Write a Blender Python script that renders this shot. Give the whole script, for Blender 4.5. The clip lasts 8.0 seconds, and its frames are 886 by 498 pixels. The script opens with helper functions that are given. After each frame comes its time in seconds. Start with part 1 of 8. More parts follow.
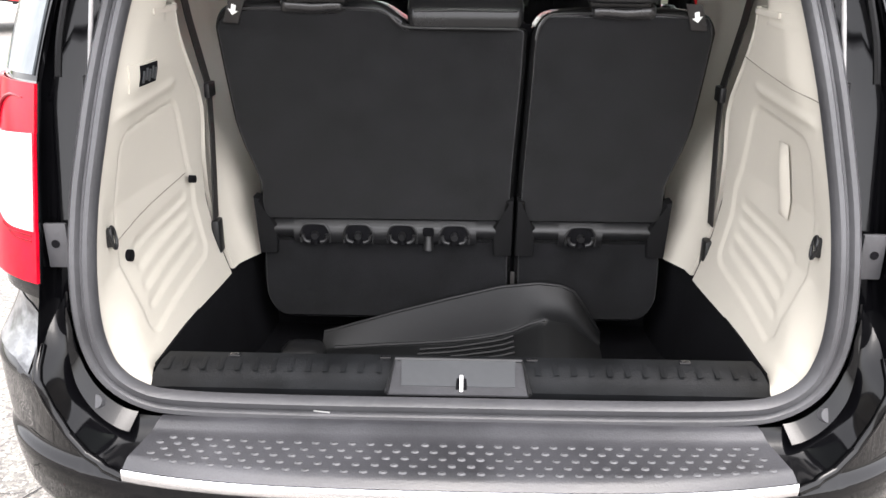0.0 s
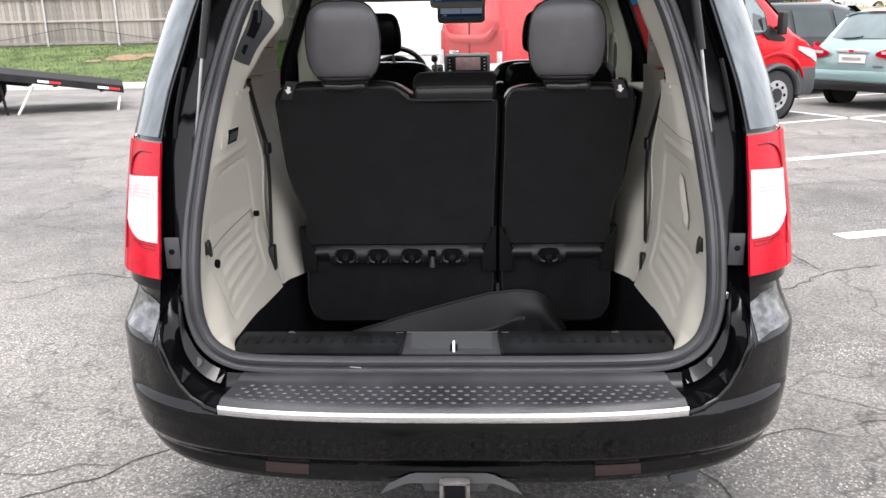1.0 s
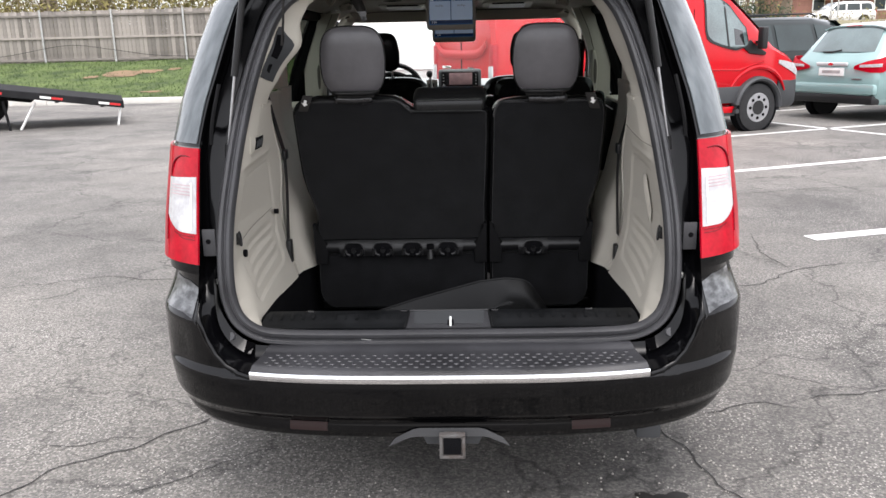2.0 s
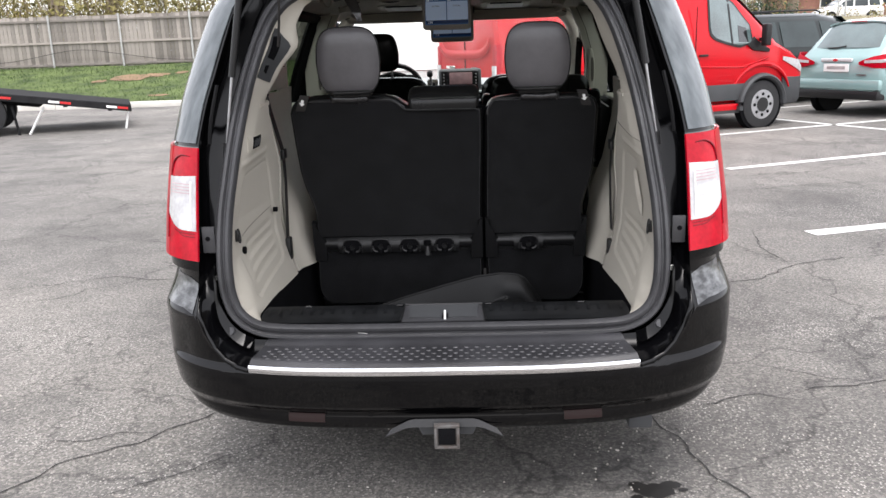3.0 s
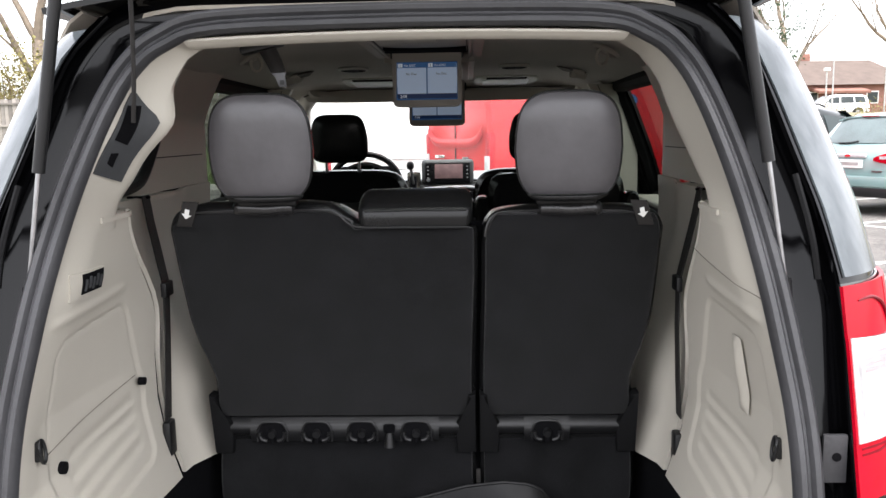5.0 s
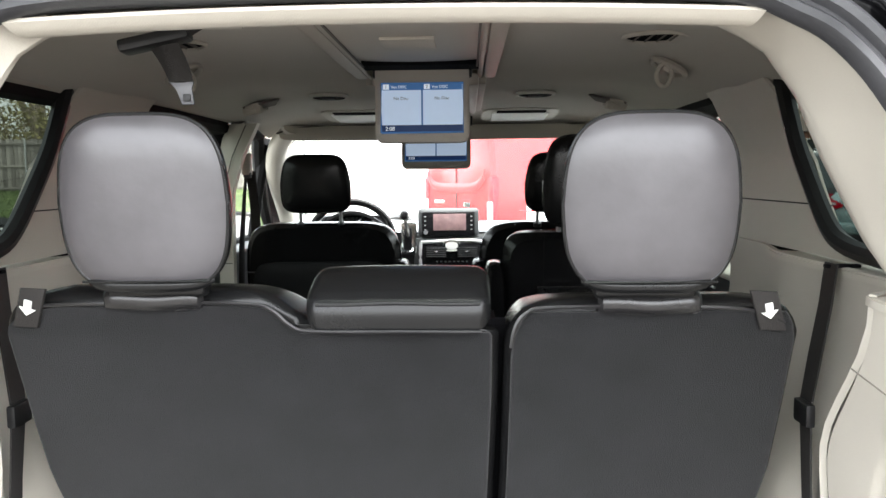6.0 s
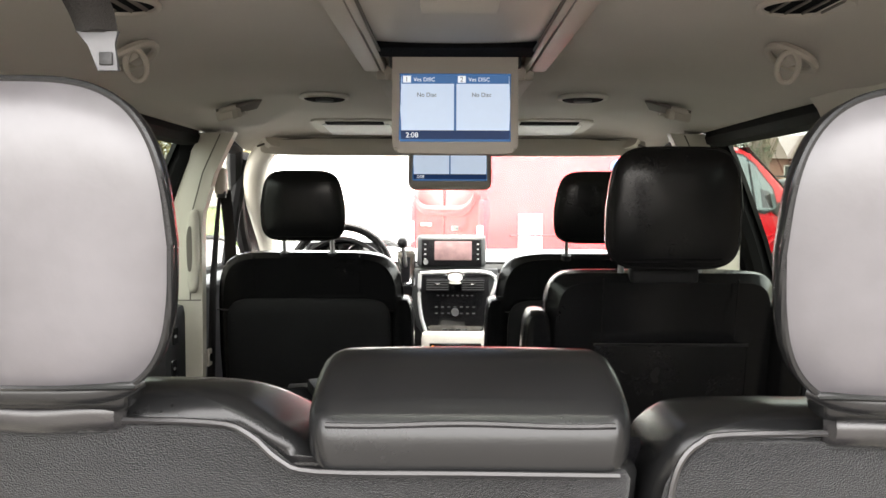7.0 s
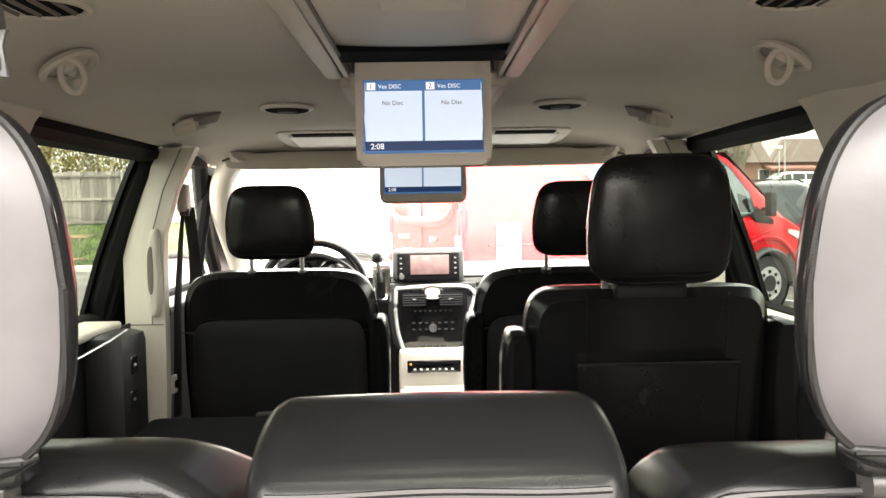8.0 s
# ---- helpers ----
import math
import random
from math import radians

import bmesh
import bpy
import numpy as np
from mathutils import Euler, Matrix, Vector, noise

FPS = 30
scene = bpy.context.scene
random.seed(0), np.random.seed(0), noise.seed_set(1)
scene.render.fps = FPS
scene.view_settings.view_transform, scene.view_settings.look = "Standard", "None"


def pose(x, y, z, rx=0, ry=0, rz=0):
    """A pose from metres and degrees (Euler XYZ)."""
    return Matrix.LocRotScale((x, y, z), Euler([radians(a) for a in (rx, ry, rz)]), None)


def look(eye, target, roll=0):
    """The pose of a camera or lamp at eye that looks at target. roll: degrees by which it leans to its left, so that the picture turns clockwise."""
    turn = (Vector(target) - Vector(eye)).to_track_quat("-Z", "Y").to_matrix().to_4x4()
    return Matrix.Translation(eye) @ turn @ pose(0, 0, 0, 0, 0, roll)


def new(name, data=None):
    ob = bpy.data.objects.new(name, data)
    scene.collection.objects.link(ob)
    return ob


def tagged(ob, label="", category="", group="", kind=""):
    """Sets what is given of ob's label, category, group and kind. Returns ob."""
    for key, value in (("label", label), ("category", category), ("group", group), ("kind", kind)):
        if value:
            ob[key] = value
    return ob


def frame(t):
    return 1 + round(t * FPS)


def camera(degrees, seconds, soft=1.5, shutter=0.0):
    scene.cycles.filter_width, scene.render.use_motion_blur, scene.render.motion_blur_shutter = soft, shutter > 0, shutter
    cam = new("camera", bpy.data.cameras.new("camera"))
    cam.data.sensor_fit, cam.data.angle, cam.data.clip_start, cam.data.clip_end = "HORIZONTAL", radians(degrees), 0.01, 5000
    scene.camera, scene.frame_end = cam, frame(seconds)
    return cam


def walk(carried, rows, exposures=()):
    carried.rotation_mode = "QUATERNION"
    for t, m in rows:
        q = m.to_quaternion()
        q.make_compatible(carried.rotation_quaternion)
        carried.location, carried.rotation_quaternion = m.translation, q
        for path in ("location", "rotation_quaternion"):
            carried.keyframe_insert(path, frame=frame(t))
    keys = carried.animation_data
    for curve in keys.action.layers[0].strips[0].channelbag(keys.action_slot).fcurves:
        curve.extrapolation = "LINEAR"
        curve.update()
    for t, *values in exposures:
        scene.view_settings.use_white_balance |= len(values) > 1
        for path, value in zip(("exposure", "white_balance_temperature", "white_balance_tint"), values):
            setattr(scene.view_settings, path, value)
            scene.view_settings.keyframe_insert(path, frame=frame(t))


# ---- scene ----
cam = camera(57.3, 8.0)
PATH = [
    (0, (0.006, -1.294, 1.353), (-0.044, 0.584, 0.666), 0.3),
    (0.5, (0.107, -1.622, 1.415), (0.025, 0.285, 0.818), -0.3),
    (1, (0.074, -1.937, 1.407), (-0.016, -0.009, 0.881), -1.1),
    (1.5, (0.06, -2.17, 1.428), (-0.007, -0.234, 0.931), -1.1),
    (3, (0.123, -2.349, 1.423), (0.028, -0.412, 0.931), -2.0),
    (3.5, (0.12, -2.222, 1.388), (0.042, -0.296, 0.857), -1.9),
    (4, (0.079, -1.938, 1.384), (0.038, -0.001, 0.887), -2.0),
    (4.5, (0.109, -1.591, 1.393), (0.064, 0.375, 1.031), -1.6),
    (4.7, (0.128, -1.451, 1.399), (0.058, 0.521, 1.073), -1.1),
    (5.8, (0.079, -0.713, 1.405), (0.033, 1.277, 1.205), -0.6),
    (6, (0.098, -0.582, 1.406), (0.035, 1.409, 1.226), -0.6),
    (6.5, (0.075, -0.333, 1.404), (-0.005, 1.66, 1.258), 0.2),
    (7, (-0.014, -0.127, 1.408), (-0.023, 1.869, 1.281), 0.2),
    (7.5, (-0.022, -0.048, 1.412), (0.021, 1.948, 1.296), -0.7),
    (8, (-0.001, -0.028, 1.416), (0.041, 1.98, 1.313), -1.0),
]
EXPOSURES = [(0.0, 1.12, 6650, 13), (0.5, 0.62, 6500, 13), (1.0, 0.17, 6500, 13), (1.5, -0.2, 6500, 13), (3.0, -0.2, 6500, 13), (4.0, -0.18, 6450, 13), (4.5, -0.12, 6450, 13), (5.2, 0.6, 6550, 12), (5.8, 1.43, 6500, 9), (6.5, 2.0, 6750, 11), (7.0, 2.28, 7050, 12), (8.0, 2.55, 7500, 12)]
walk(cam, [(t, look(eye, target, roll)) for t, eye, target, roll in PATH], exposures=EXPOSURES)
SKY, SUN, LIT = 0.62, 0.9, 0.17

# ---- light ----
world = bpy.data.worlds.new("overcast_sky")
scene.world = world
world.use_nodes = True
wn, wl = world.node_tree.nodes, world.node_tree.links
sky = wn.new("ShaderNodeTexSky")
sky.sky_type, sky.sun_disc = "NISHITA", False
sky.sun_elevation, sky.sun_rotation = radians(72), radians(166)
sky.air_density, sky.dust_density, sky.ozone_density = 1.0, 3.0, 1.0
grey = wn.new("ShaderNodeHueSaturation")
grey.inputs["Saturation"].default_value = 0.18
wl.new(sky.outputs[0], grey.inputs["Color"])
wl.new(grey.outputs[0], wn["Background"].inputs["Color"])
wn["Background"].inputs["Strength"].default_value = SKY

sun_data = bpy.data.lights.new("sun", "SUN")
sun_data.energy, sun_data.angle, sun_data.color = SUN, radians(35), (1.0, 0.96, 0.9)
sun_lamp = new("sun", sun_data)
sun_lamp.matrix_world = look((2.36, -9.46, 30), (0, 0, 0))

# ---- materials ----
def shade(name, col, rough=0.5, metal=0.0, var=0.12, scale=6.0, bump=0.0, bscale=80.0, coat=0.0, spec=0.5, rvar=0.1, sheen=0.0, trans=0.0, tint=None, ior=1.45, emit=0.0, rand=0.0):
    """A surface with its colour varied at two scales, and fine relief."""
    m = bpy.data.materials.new(name)
    m.use_nodes = True
    n, l = m.node_tree.nodes, m.node_tree.links
    b = n["Principled BSDF"]
    co = n.new("ShaderNodeTexCoord")
    big, fine = n.new("ShaderNodeTexNoise"), n.new("ShaderNodeTexNoise")
    big.inputs["Scale"].default_value, fine.inputs["Scale"].default_value = scale, bscale
    big.inputs["Detail"].default_value, fine.inputs["Detail"].default_value = 4.0, 3.0
    for t in (big, fine):
        l.new(co.outputs["Object"], t.inputs["Vector"])
    add = n.new("ShaderNodeMath")
    add.operation = "MULTIPLY_ADD"
    l.new(fine.outputs["Fac"], add.inputs[0])
    add.inputs[1].default_value = 0.4
    l.new(big.outputs["Fac"], add.inputs[2])
    last = add.outputs[0]
    if rand:
        info, mad = n.new("ShaderNodeObjectInfo"), n.new("ShaderNodeMath")
        mad.operation = "MULTIPLY_ADD"
        l.new(info.outputs["Random"], mad.inputs[0])
        mad.inputs[1].default_value = rand
        l.new(last, mad.inputs[2])
        last = mad.outputs[0]
    ramp = n.new("ShaderNodeMapRange")
    ramp.inputs["From Min"].default_value, ramp.inputs["From Max"].default_value = 0.4, 1.0 + rand
    l.new(last, ramp.inputs["Value"])
    mix = n.new("ShaderNodeMix")
    mix.data_type = "RGBA"
    lo = [c * (1 - var) for c in col]
    hi = [min(1, c * (1 + var)) for c in (tint or col)]
    mix.inputs["A"].default_value, mix.inputs["B"].default_value = (*lo, 1), (*hi, 1)
    l.new(ramp.outputs[0], mix.inputs["Factor"])
    l.new(mix.outputs["Result"], b.inputs["Base Color"])
    rr = n.new("ShaderNodeMapRange")
    rr.inputs["To Min"].default_value, rr.inputs["To Max"].default_value = max(0.02, rough - rvar * rough), min(1, rough + rvar * rough)
    l.new(big.outputs["Fac"], rr.inputs["Value"])
    l.new(rr.outputs[0], b.inputs["Roughness"])
    b.inputs["Metallic"].default_value = metal
    b.inputs["Coat Weight"].default_value = coat
    b.inputs["Coat Roughness"].default_value = 0.03
    b.inputs["Specular IOR Level"].default_value = spec
    b.inputs["Sheen Weight"].default_value = sheen
    b.inputs["Transmission Weight"].default_value = trans
    b.inputs["IOR"].default_value = ior
    if emit:
        b.inputs["Emission Color"].default_value = (*col, 1)
        b.inputs["Emission Strength"].default_value = emit
    if bump:
        bp = n.new("ShaderNodeBump")
        bp.inputs["Strength"].default_value, bp.inputs["Distance"].default_value = bump, 0.004
        l.new(fine.outputs["Fac"], bp.inputs["Height"])
        l.new(bp.outputs[0], b.inputs["Normal"])
    return m


def clear_glass(name, col, gloss=0.04, haze=0.0):
    """A thin pane: light goes straight through it, tinted, and part of it is mirrored; an added pale haze stands in for
    glare.
    """
    m = bpy.data.materials.new(name)
    m.use_nodes = True
    n, l = m.node_tree.nodes, m.node_tree.links
    n.remove(n["Principled BSDF"])
    see, shine, mix, edge = n.new("ShaderNodeBsdfTransparent"), n.new("ShaderNodeBsdfGlossy"), n.new("ShaderNodeMixShader"), n.new("ShaderNodeLayerWeight")
    power, gain = n.new("ShaderNodeMath"), n.new("ShaderNodeMath")
    power.operation, gain.operation = "POWER", "MULTIPLY_ADD"
    power.inputs[1].default_value, gain.inputs[1].default_value, gain.inputs[2].default_value = 4.0, 0.6, gloss
    see.inputs["Color"].default_value = (*col, 1)
    shine.inputs["Roughness"].default_value = 0.02
    l.new(edge.outputs["Facing"], power.inputs[0])
    l.new(power.outputs[0], gain.inputs[0])
    l.new(gain.outputs[0], mix.inputs[0])
    l.new(see.outputs[0], mix.inputs[1])
    l.new(shine.outputs[0], mix.inputs[2])
    last = mix
    if haze:
        veil, last, patch, amount = n.new("ShaderNodeBsdfTranslucent"), n.new("ShaderNodeMixShader"), n.new("ShaderNodeTexNoise"), n.new("ShaderNodeMapRange")
        veil.inputs["Color"].default_value = (0.8, 0.79, 0.76, 1)
        patch.inputs["Scale"].default_value, patch.inputs["Detail"].default_value = 5.0, 4.0
        amount.inputs["To Min"].default_value, amount.inputs["To Max"].default_value = haze * 0.6, haze * 1.4
        l.new(patch.outputs["Fac"], amount.inputs["Value"])
        l.new(amount.outputs[0], last.inputs[0])
        l.new(mix.outputs[0], last.inputs[1])
        l.new(veil.outputs[0], last.inputs[2])
    l.new(last.outputs[0], n["Material Output"].inputs["Surface"])
    return m


def asphalt_material():
    m = bpy.data.materials.new("worn_asphalt")
    m.use_nodes = True
    n, l = m.node_tree.nodes, m.node_tree.links
    b = n["Principled BSDF"]
    co = n.new("ShaderNodeTexCoord")

    def noise_tex(scale, detail=5.0, rough=0.6):
        t = n.new("ShaderNodeTexNoise")
        t.inputs["Scale"].default_value, t.inputs["Detail"].default_value, t.inputs["Roughness"].default_value = scale, detail, rough
        l.new(co.outputs["Object"], t.inputs["Vector"])
        return t

    def ramp(src, stops):
        r = n.new("ShaderNodeValToRGB")
        r.color_ramp.elements[0].position, r.color_ramp.elements[0].color = stops[0][0], (*stops[0][1], 1)
        r.color_ramp.elements[1].position, r.color_ramp.elements[1].color = stops[-1][0], (*stops[-1][1], 1)
        for p, c in stops[1:-1]:
            r.color_ramp.elements.new(p).color = (*c, 1)
        l.new(src, r.inputs[0])
        return r

    def mixed(kind, fac, a, c):
        x = n.new("ShaderNodeMix")
        x.data_type, x.blend_type = "RGBA", kind
        for key, v in (("Factor", fac), ("A", a), ("B", c)):
            if isinstance(v, (int, float)):
                x.inputs[key].default_value = v
            else:
                l.new(v, x.inputs[key])
        return x.outputs["Result"]

    wide, mid, grit = noise_tex(0.35), noise_tex(2.2), noise_tex(70.0, 4.0, 0.75)
    base = ramp(wide.outputs["Fac"], [(0.32, (0.100, 0.095, 0.089)), (0.5, (0.140, 0.133, 0.124)), (0.68, (0.190, 0.180, 0.166))])
    blot = ramp(mid.outputs["Fac"], [(0.3, (0.72, 0.72, 0.72)), (0.5, (1, 1, 1)), (0.75, (1.12, 1.12, 1.12))])
    col = mixed("MULTIPLY", 0.8, base.outputs[0], blot.outputs[0])
    # old damp stains and tyre-polished lanes, metres across
    stain = ramp(noise_tex(0.8, 6.0, 0.65).outputs["Fac"], [(0.36, (0.62, 0.62, 0.63)), (0.47, (0.98, 0.98, 0.98)), (0.70, (1.10, 1.09, 1.07))])
    col = mixed("MULTIPLY", 0.75, col, stain.outputs[0])
    grain = ramp(grit.outputs["Fac"], [(0.30, (0.48, 0.48, 0.48)), (0.5, (0.97, 0.97, 0.97)), (0.68, (1.45, 1.43, 1.40))])
    col = mixed("MULTIPLY", 0.85, col, grain.outputs[0])
    pebble = n.new("ShaderNodeTexVoronoi")
    pebble.inputs["Scale"].default_value = 115.0
    l.new(co.outputs["Object"], pebble.inputs["Vector"])
    tone = n.new("ShaderNodeSeparateColor")
    l.new(pebble.outputs["Color"], tone.inputs[0])
    mottle = ramp(tone.outputs[0], [(0.0, (0.54, 0.54, 0.54)), (0.55, (0.92, 0.92, 0.92)), (1.0, (1.62, 1.60, 1.57))])
    col = mixed("MULTIPLY", 0.8, col, mottle.outputs[0])
    stone = n.new("ShaderNodeTexVoronoi")
    stone.inputs["Scale"].default_value = 70.0
    l.new(co.outputs["Object"], stone.inputs["Vector"])
    chip = ramp(stone.outputs["Distance"], [(0.20, (1, 1, 1)), (0.30, (0, 0, 0))])
    patchy = ramp(noise_tex(1.1, 4.0).outputs["Fac"], [(0.42, (0, 0, 0)), (0.62, (1, 1, 1))])
    few = mixed("MULTIPLY", 1.0, chip.outputs[0], patchy.outputs[0])
    pale = n.new("ShaderNodeRGB")
    pale.outputs[0].default_value = (0.42, 0.4, 0.37, 1)
    col = mixed("MIX", few, col, pale.outputs[0])
    # hairline cracks on a bent cell pattern
    bend = noise_tex(1.6, 4.0)
    vec = n.new("ShaderNodeVectorMath")
    vec.operation = "MULTIPLY_ADD"
    l.new(bend.outputs["Color"], vec.inputs[0])
    vec.inputs[1].default_value = (0.9, 0.9, 0.9)
    l.new(co.outputs["Object"], vec.inputs[2])
    cell = n.new("ShaderNodeTexVoronoi")
    cell.feature = "DISTANCE_TO_EDGE"
    cell.inputs["Scale"].default_value = 0.42
    l.new(vec.outputs[0], cell.inputs["Vector"])
    line = ramp(cell.outputs["Distance"], [(0.0, (0.32, 0.32, 0.32)), (0.008, (1, 1, 1))])
    col = mixed("MULTIPLY", 0.8, col, line.outputs[0])
    # finer crazing in worn patches
    craze = n.new("ShaderNodeTexVoronoi")
    craze.feature = "DISTANCE_TO_EDGE"
    craze.inputs["Scale"].default_value = 2.3
    l.new(vec.outputs[0], craze.inputs["Vector"])
    thin = ramp(craze.outputs["Distance"], [(0.0, (0.5, 0.5, 0.5)), (0.022, (1, 1, 1))])
    worn = ramp(noise_tex(0.55, 3.0).outputs["Fac"], [(0.50, (0, 0, 0)), (0.62, (1, 1, 1))])
    col = mixed("MULTIPLY", worn.outputs[0], col, thin.outputs[0])
    l.new(col, b.inputs["Base Color"])
    b.inputs["Roughness"].default_value = 0.80
    bp = n.new("ShaderNodeBump")
    bp.inputs["Strength"].default_value, bp.inputs["Distance"].default_value = 0.9, 0.006
    l.new(grit.outputs["Fac"], bp.inputs["Height"])
    l.new(bp.outputs[0], b.inputs["Normal"])
    return m


ASPHALT = asphalt_material()
PAINT = shade("black_car_paint", (0.0016, 0.0016, 0.0019), 0.4, coat=1.0, var=0.3, scale=3, bscale=200, spec=0.0)
PAINT.node_tree.nodes["Principled BSDF"].inputs["Coat IOR"].default_value = 1.34
JAMB = shade("black_paint_in_door_frame", (0.0018, 0.0018, 0.0022), 0.3, coat=0.42, var=0.3, scale=5, spec=0.0)
RUBBER = shade("grey_black_rubber_seal", (0.040, 0.040, 0.043), 0.42, var=0.25, scale=9, bump=0.15, bscale=120)
JAMB.node_tree.nodes["Principled BSDF"].inputs["Coat Roughness"].default_value = 0.08
PLASTIC = shade("grained_black_plastic", (0.0095, 0.0095, 0.0102), 0.42, var=0.25, scale=7, bump=0.12, bscale=800)
STEP = shade("scuffed_step_pad_plastic", (0.027, 0.027, 0.030), 0.36, var=0.6, scale=5, bump=0.10, bscale=260, rvar=0.4, spec=0.5)
CHROME = shade("chrome", (0.82, 0.82, 0.83), 0.10, 1.0, var=0.04, scale=4)
STEEL = shade("dull_steel", (0.42, 0.42, 0.43), 0.32, 1.0, var=0.2, scale=20)
RUST = shade("rusty_hitch_steel", (0.14, 0.10, 0.08), 0.65, 0.4, var=0.5, scale=25, bump=0.4, bscale=140, tint=(0.10, 0.10, 0.10))
RED_LENS = shade("red_lamp_lens", (0.37, 0.0015, 0.012), 0.35, coat=0.32, var=0.3, scale=20, spec=0.05)
LENS_DARK = shade("dark_red_lamp_insert", (0.16, 0.002, 0.008), 0.3, coat=0.4, var=0.3, scale=20, spec=0.05)
CLEAR_LENS = shade("clear_lamp_lens", (0.46, 0.455, 0.465), 0.12, coat=0.6, var=0.3, scale=16)
PALE_RIB = shade("pinkish_lens_optics", (0.42, 0.30, 0.31), 0.3, coat=0.6, var=0.2, scale=30)
DARK_GLASS = shade("privacy_glass", (0.10, 0.115, 0.122), 0.06, var=0.25, scale=3, spec=0.5, ior=1.36)


def streaked(m, low, high, across, along):
    """Streaks in the base colour: a noise drawn out along z that shifts it."""
    n, l = m.node_tree.nodes, m.node_tree.links
    co, stretch, noise, tone = n.new("ShaderNodeTexCoord"), n.new("ShaderNodeMapping"), n.new("ShaderNodeTexNoise"), n.new("ShaderNodeValToRGB")
    stretch.inputs["Scale"].default_value = (across, across, along)
    noise.inputs["Scale"].default_value, noise.inputs["Detail"].default_value = 1.0, 5.0
    l.new(co.outputs["Object"], stretch.inputs["Vector"])
    l.new(stretch.outputs[0], noise.inputs["Vector"])
    tone.color_ramp.elements[0].position, tone.color_ramp.elements[1].position = 0.38, 0.66
    tone.color_ramp.elements[0].color, tone.color_ramp.elements[1].color = (*low, 1), (*high, 1)
    l.new(noise.outputs["Fac"], tone.inputs["Fac"])
    l.new(tone.outputs[0], n["Principled BSDF"].inputs["Base Color"])


# sky reflections and run-off streaks, both put into the glass's colour
streaked(DARK_GLASS, (0.074, 0.085, 0.092), (0.132, 0.148, 0.157), 20.0, 0.8)
TINT = clear_glass("tinted_side_glass", (0.18, 0.205, 0.185))
TRIM_BLACK = shade("matt_black_window_trim", (0.005, 0.005, 0.0055), 0.75, var=0.25, scale=8, bump=0.1, bscale=300, spec=0.2)
SILL_BLACK = shade("scuffed_black_sill_plastic", (0.0055, 0.006, 0.0068), 0.5, var=0.5, scale=14, bump=0.15, bscale=240, spec=0.3, rvar=0.3)
QUARTER_TINT = clear_glass("dark_quarter_glass", (0.075, 0.088, 0.08))
# the scattering share is added to stand in for windscreen glare
WINDSHIELD = clear_glass("windscreen_glass", (0.90, 0.95, 0.92), haze=0.016)
BEIGE = shade("light_stone_trim_plastic", (0.51, 0.478, 0.415), 0.52, var=0.06, scale=3, bump=0.12, bscale=520)
BEIGE_WARM = shade("light_stone_dash_plastic", (0.56, 0.54, 0.49), 0.45, var=0.06, scale=3, bump=0.1, bscale=420)
LINER = shade("woven_headliner", (0.41, 0.37, 0.315), 0.95, var=0.10, scale=2.5, bump=0.25, bscale=700, sheen=0.2)
LINER_PLASTIC = shade("taupe_overhead_plastic", (0.42, 0.38, 0.33), 0.5, var=0.08, scale=4, bump=0.1, bscale=400)
LEATHER = shade("black_leather", (0.0074, 0.0075, 0.0078), 0.26, var=0.2, scale=7, bump=0.03, bscale=260, rvar=0.12, spec=0.35)
LEATHER_GREY = shade("grey_vinyl_headrest_back", (0.0665, 0.0630, 0.0675), 0.34, var=0.18, scale=9, bump=0.10, bscale=48, rvar=0.25, spec=0.62)
CARPET = shade("black_seat_back_carpet", (0.0056, 0.0057, 0.0065), 1.0, var=0.6, scale=13, bump=0.7, bscale=850, sheen=0.16, spec=0.05)
SEAT_BACK = shade("matt_black_seat_back", (0.0105, 0.0106, 0.0110), 0.7, var=0.3, scale=8, bump=0.1, bscale=200, spec=0.25)
WELL = shade("black_cargo_carpet", (0.005, 0.005, 0.006), 1.0, var=0.35, scale=10, bump=0.8, bscale=480, spec=0.1)
MAT = shade("grey_rubber_floor_mat", (0.0045, 0.0047, 0.0051), 0.5, var=0.3, scale=6, bump=0.05, bscale=160, spec=0.35)
WEB = shade("black_belt_webbing", (0.018, 0.016, 0.015), 0.7, var=0.2, scale=30, bump=0.5, bscale=600)
WHITE = shade("white_plastic", (0.80, 0.80, 0.78), 0.5, var=0.05)
WHITE_PAINT = shade("white_car_paint", (0.78, 0.78, 0.77), 0.2, coat=1.0, var=0.05, scale=2)
RED_PAINT = shade("red_van_paint", (0.47, 0.004, 0.010), 0.5, coat=0.5, var=0.08, scale=2, spec=0.05)
TEAL_PAINT = shade("pale_teal_car_paint", (0.245, 0.37, 0.365), 0.3, 0.2, coat=1.0, var=0.06, scale=2)
GREEN_PAINT = shade("blackish_green_car_paint", (0.006, 0.010, 0.0095), 0.3, coat=0.55, var=0.15, scale=2, spec=0.1)
GREY_CLAD = shade("grey_bumper_plastic", (0.045, 0.047, 0.05), 0.6, var=0.15, scale=5)
TYRE = shade("tyre_rubber", (0.020, 0.020, 0.021), 0.85, var=0.3, scale=15, bump=0.4, bscale=150)
CAR_GLASS = shade("parked_car_glass", (0.022, 0.032, 0.032), 0.05, var=0.5, scale=1.4, spec=0.5)
# pale base colour stands in for sky mirrored in the panes
CAR_GLASS_PALE = shade("car_glass_with_painted_reflection", (0.085, 0.12, 0.12), 0.06, coat=1.0, var=0.6, scale=1.6, spec=0.9)
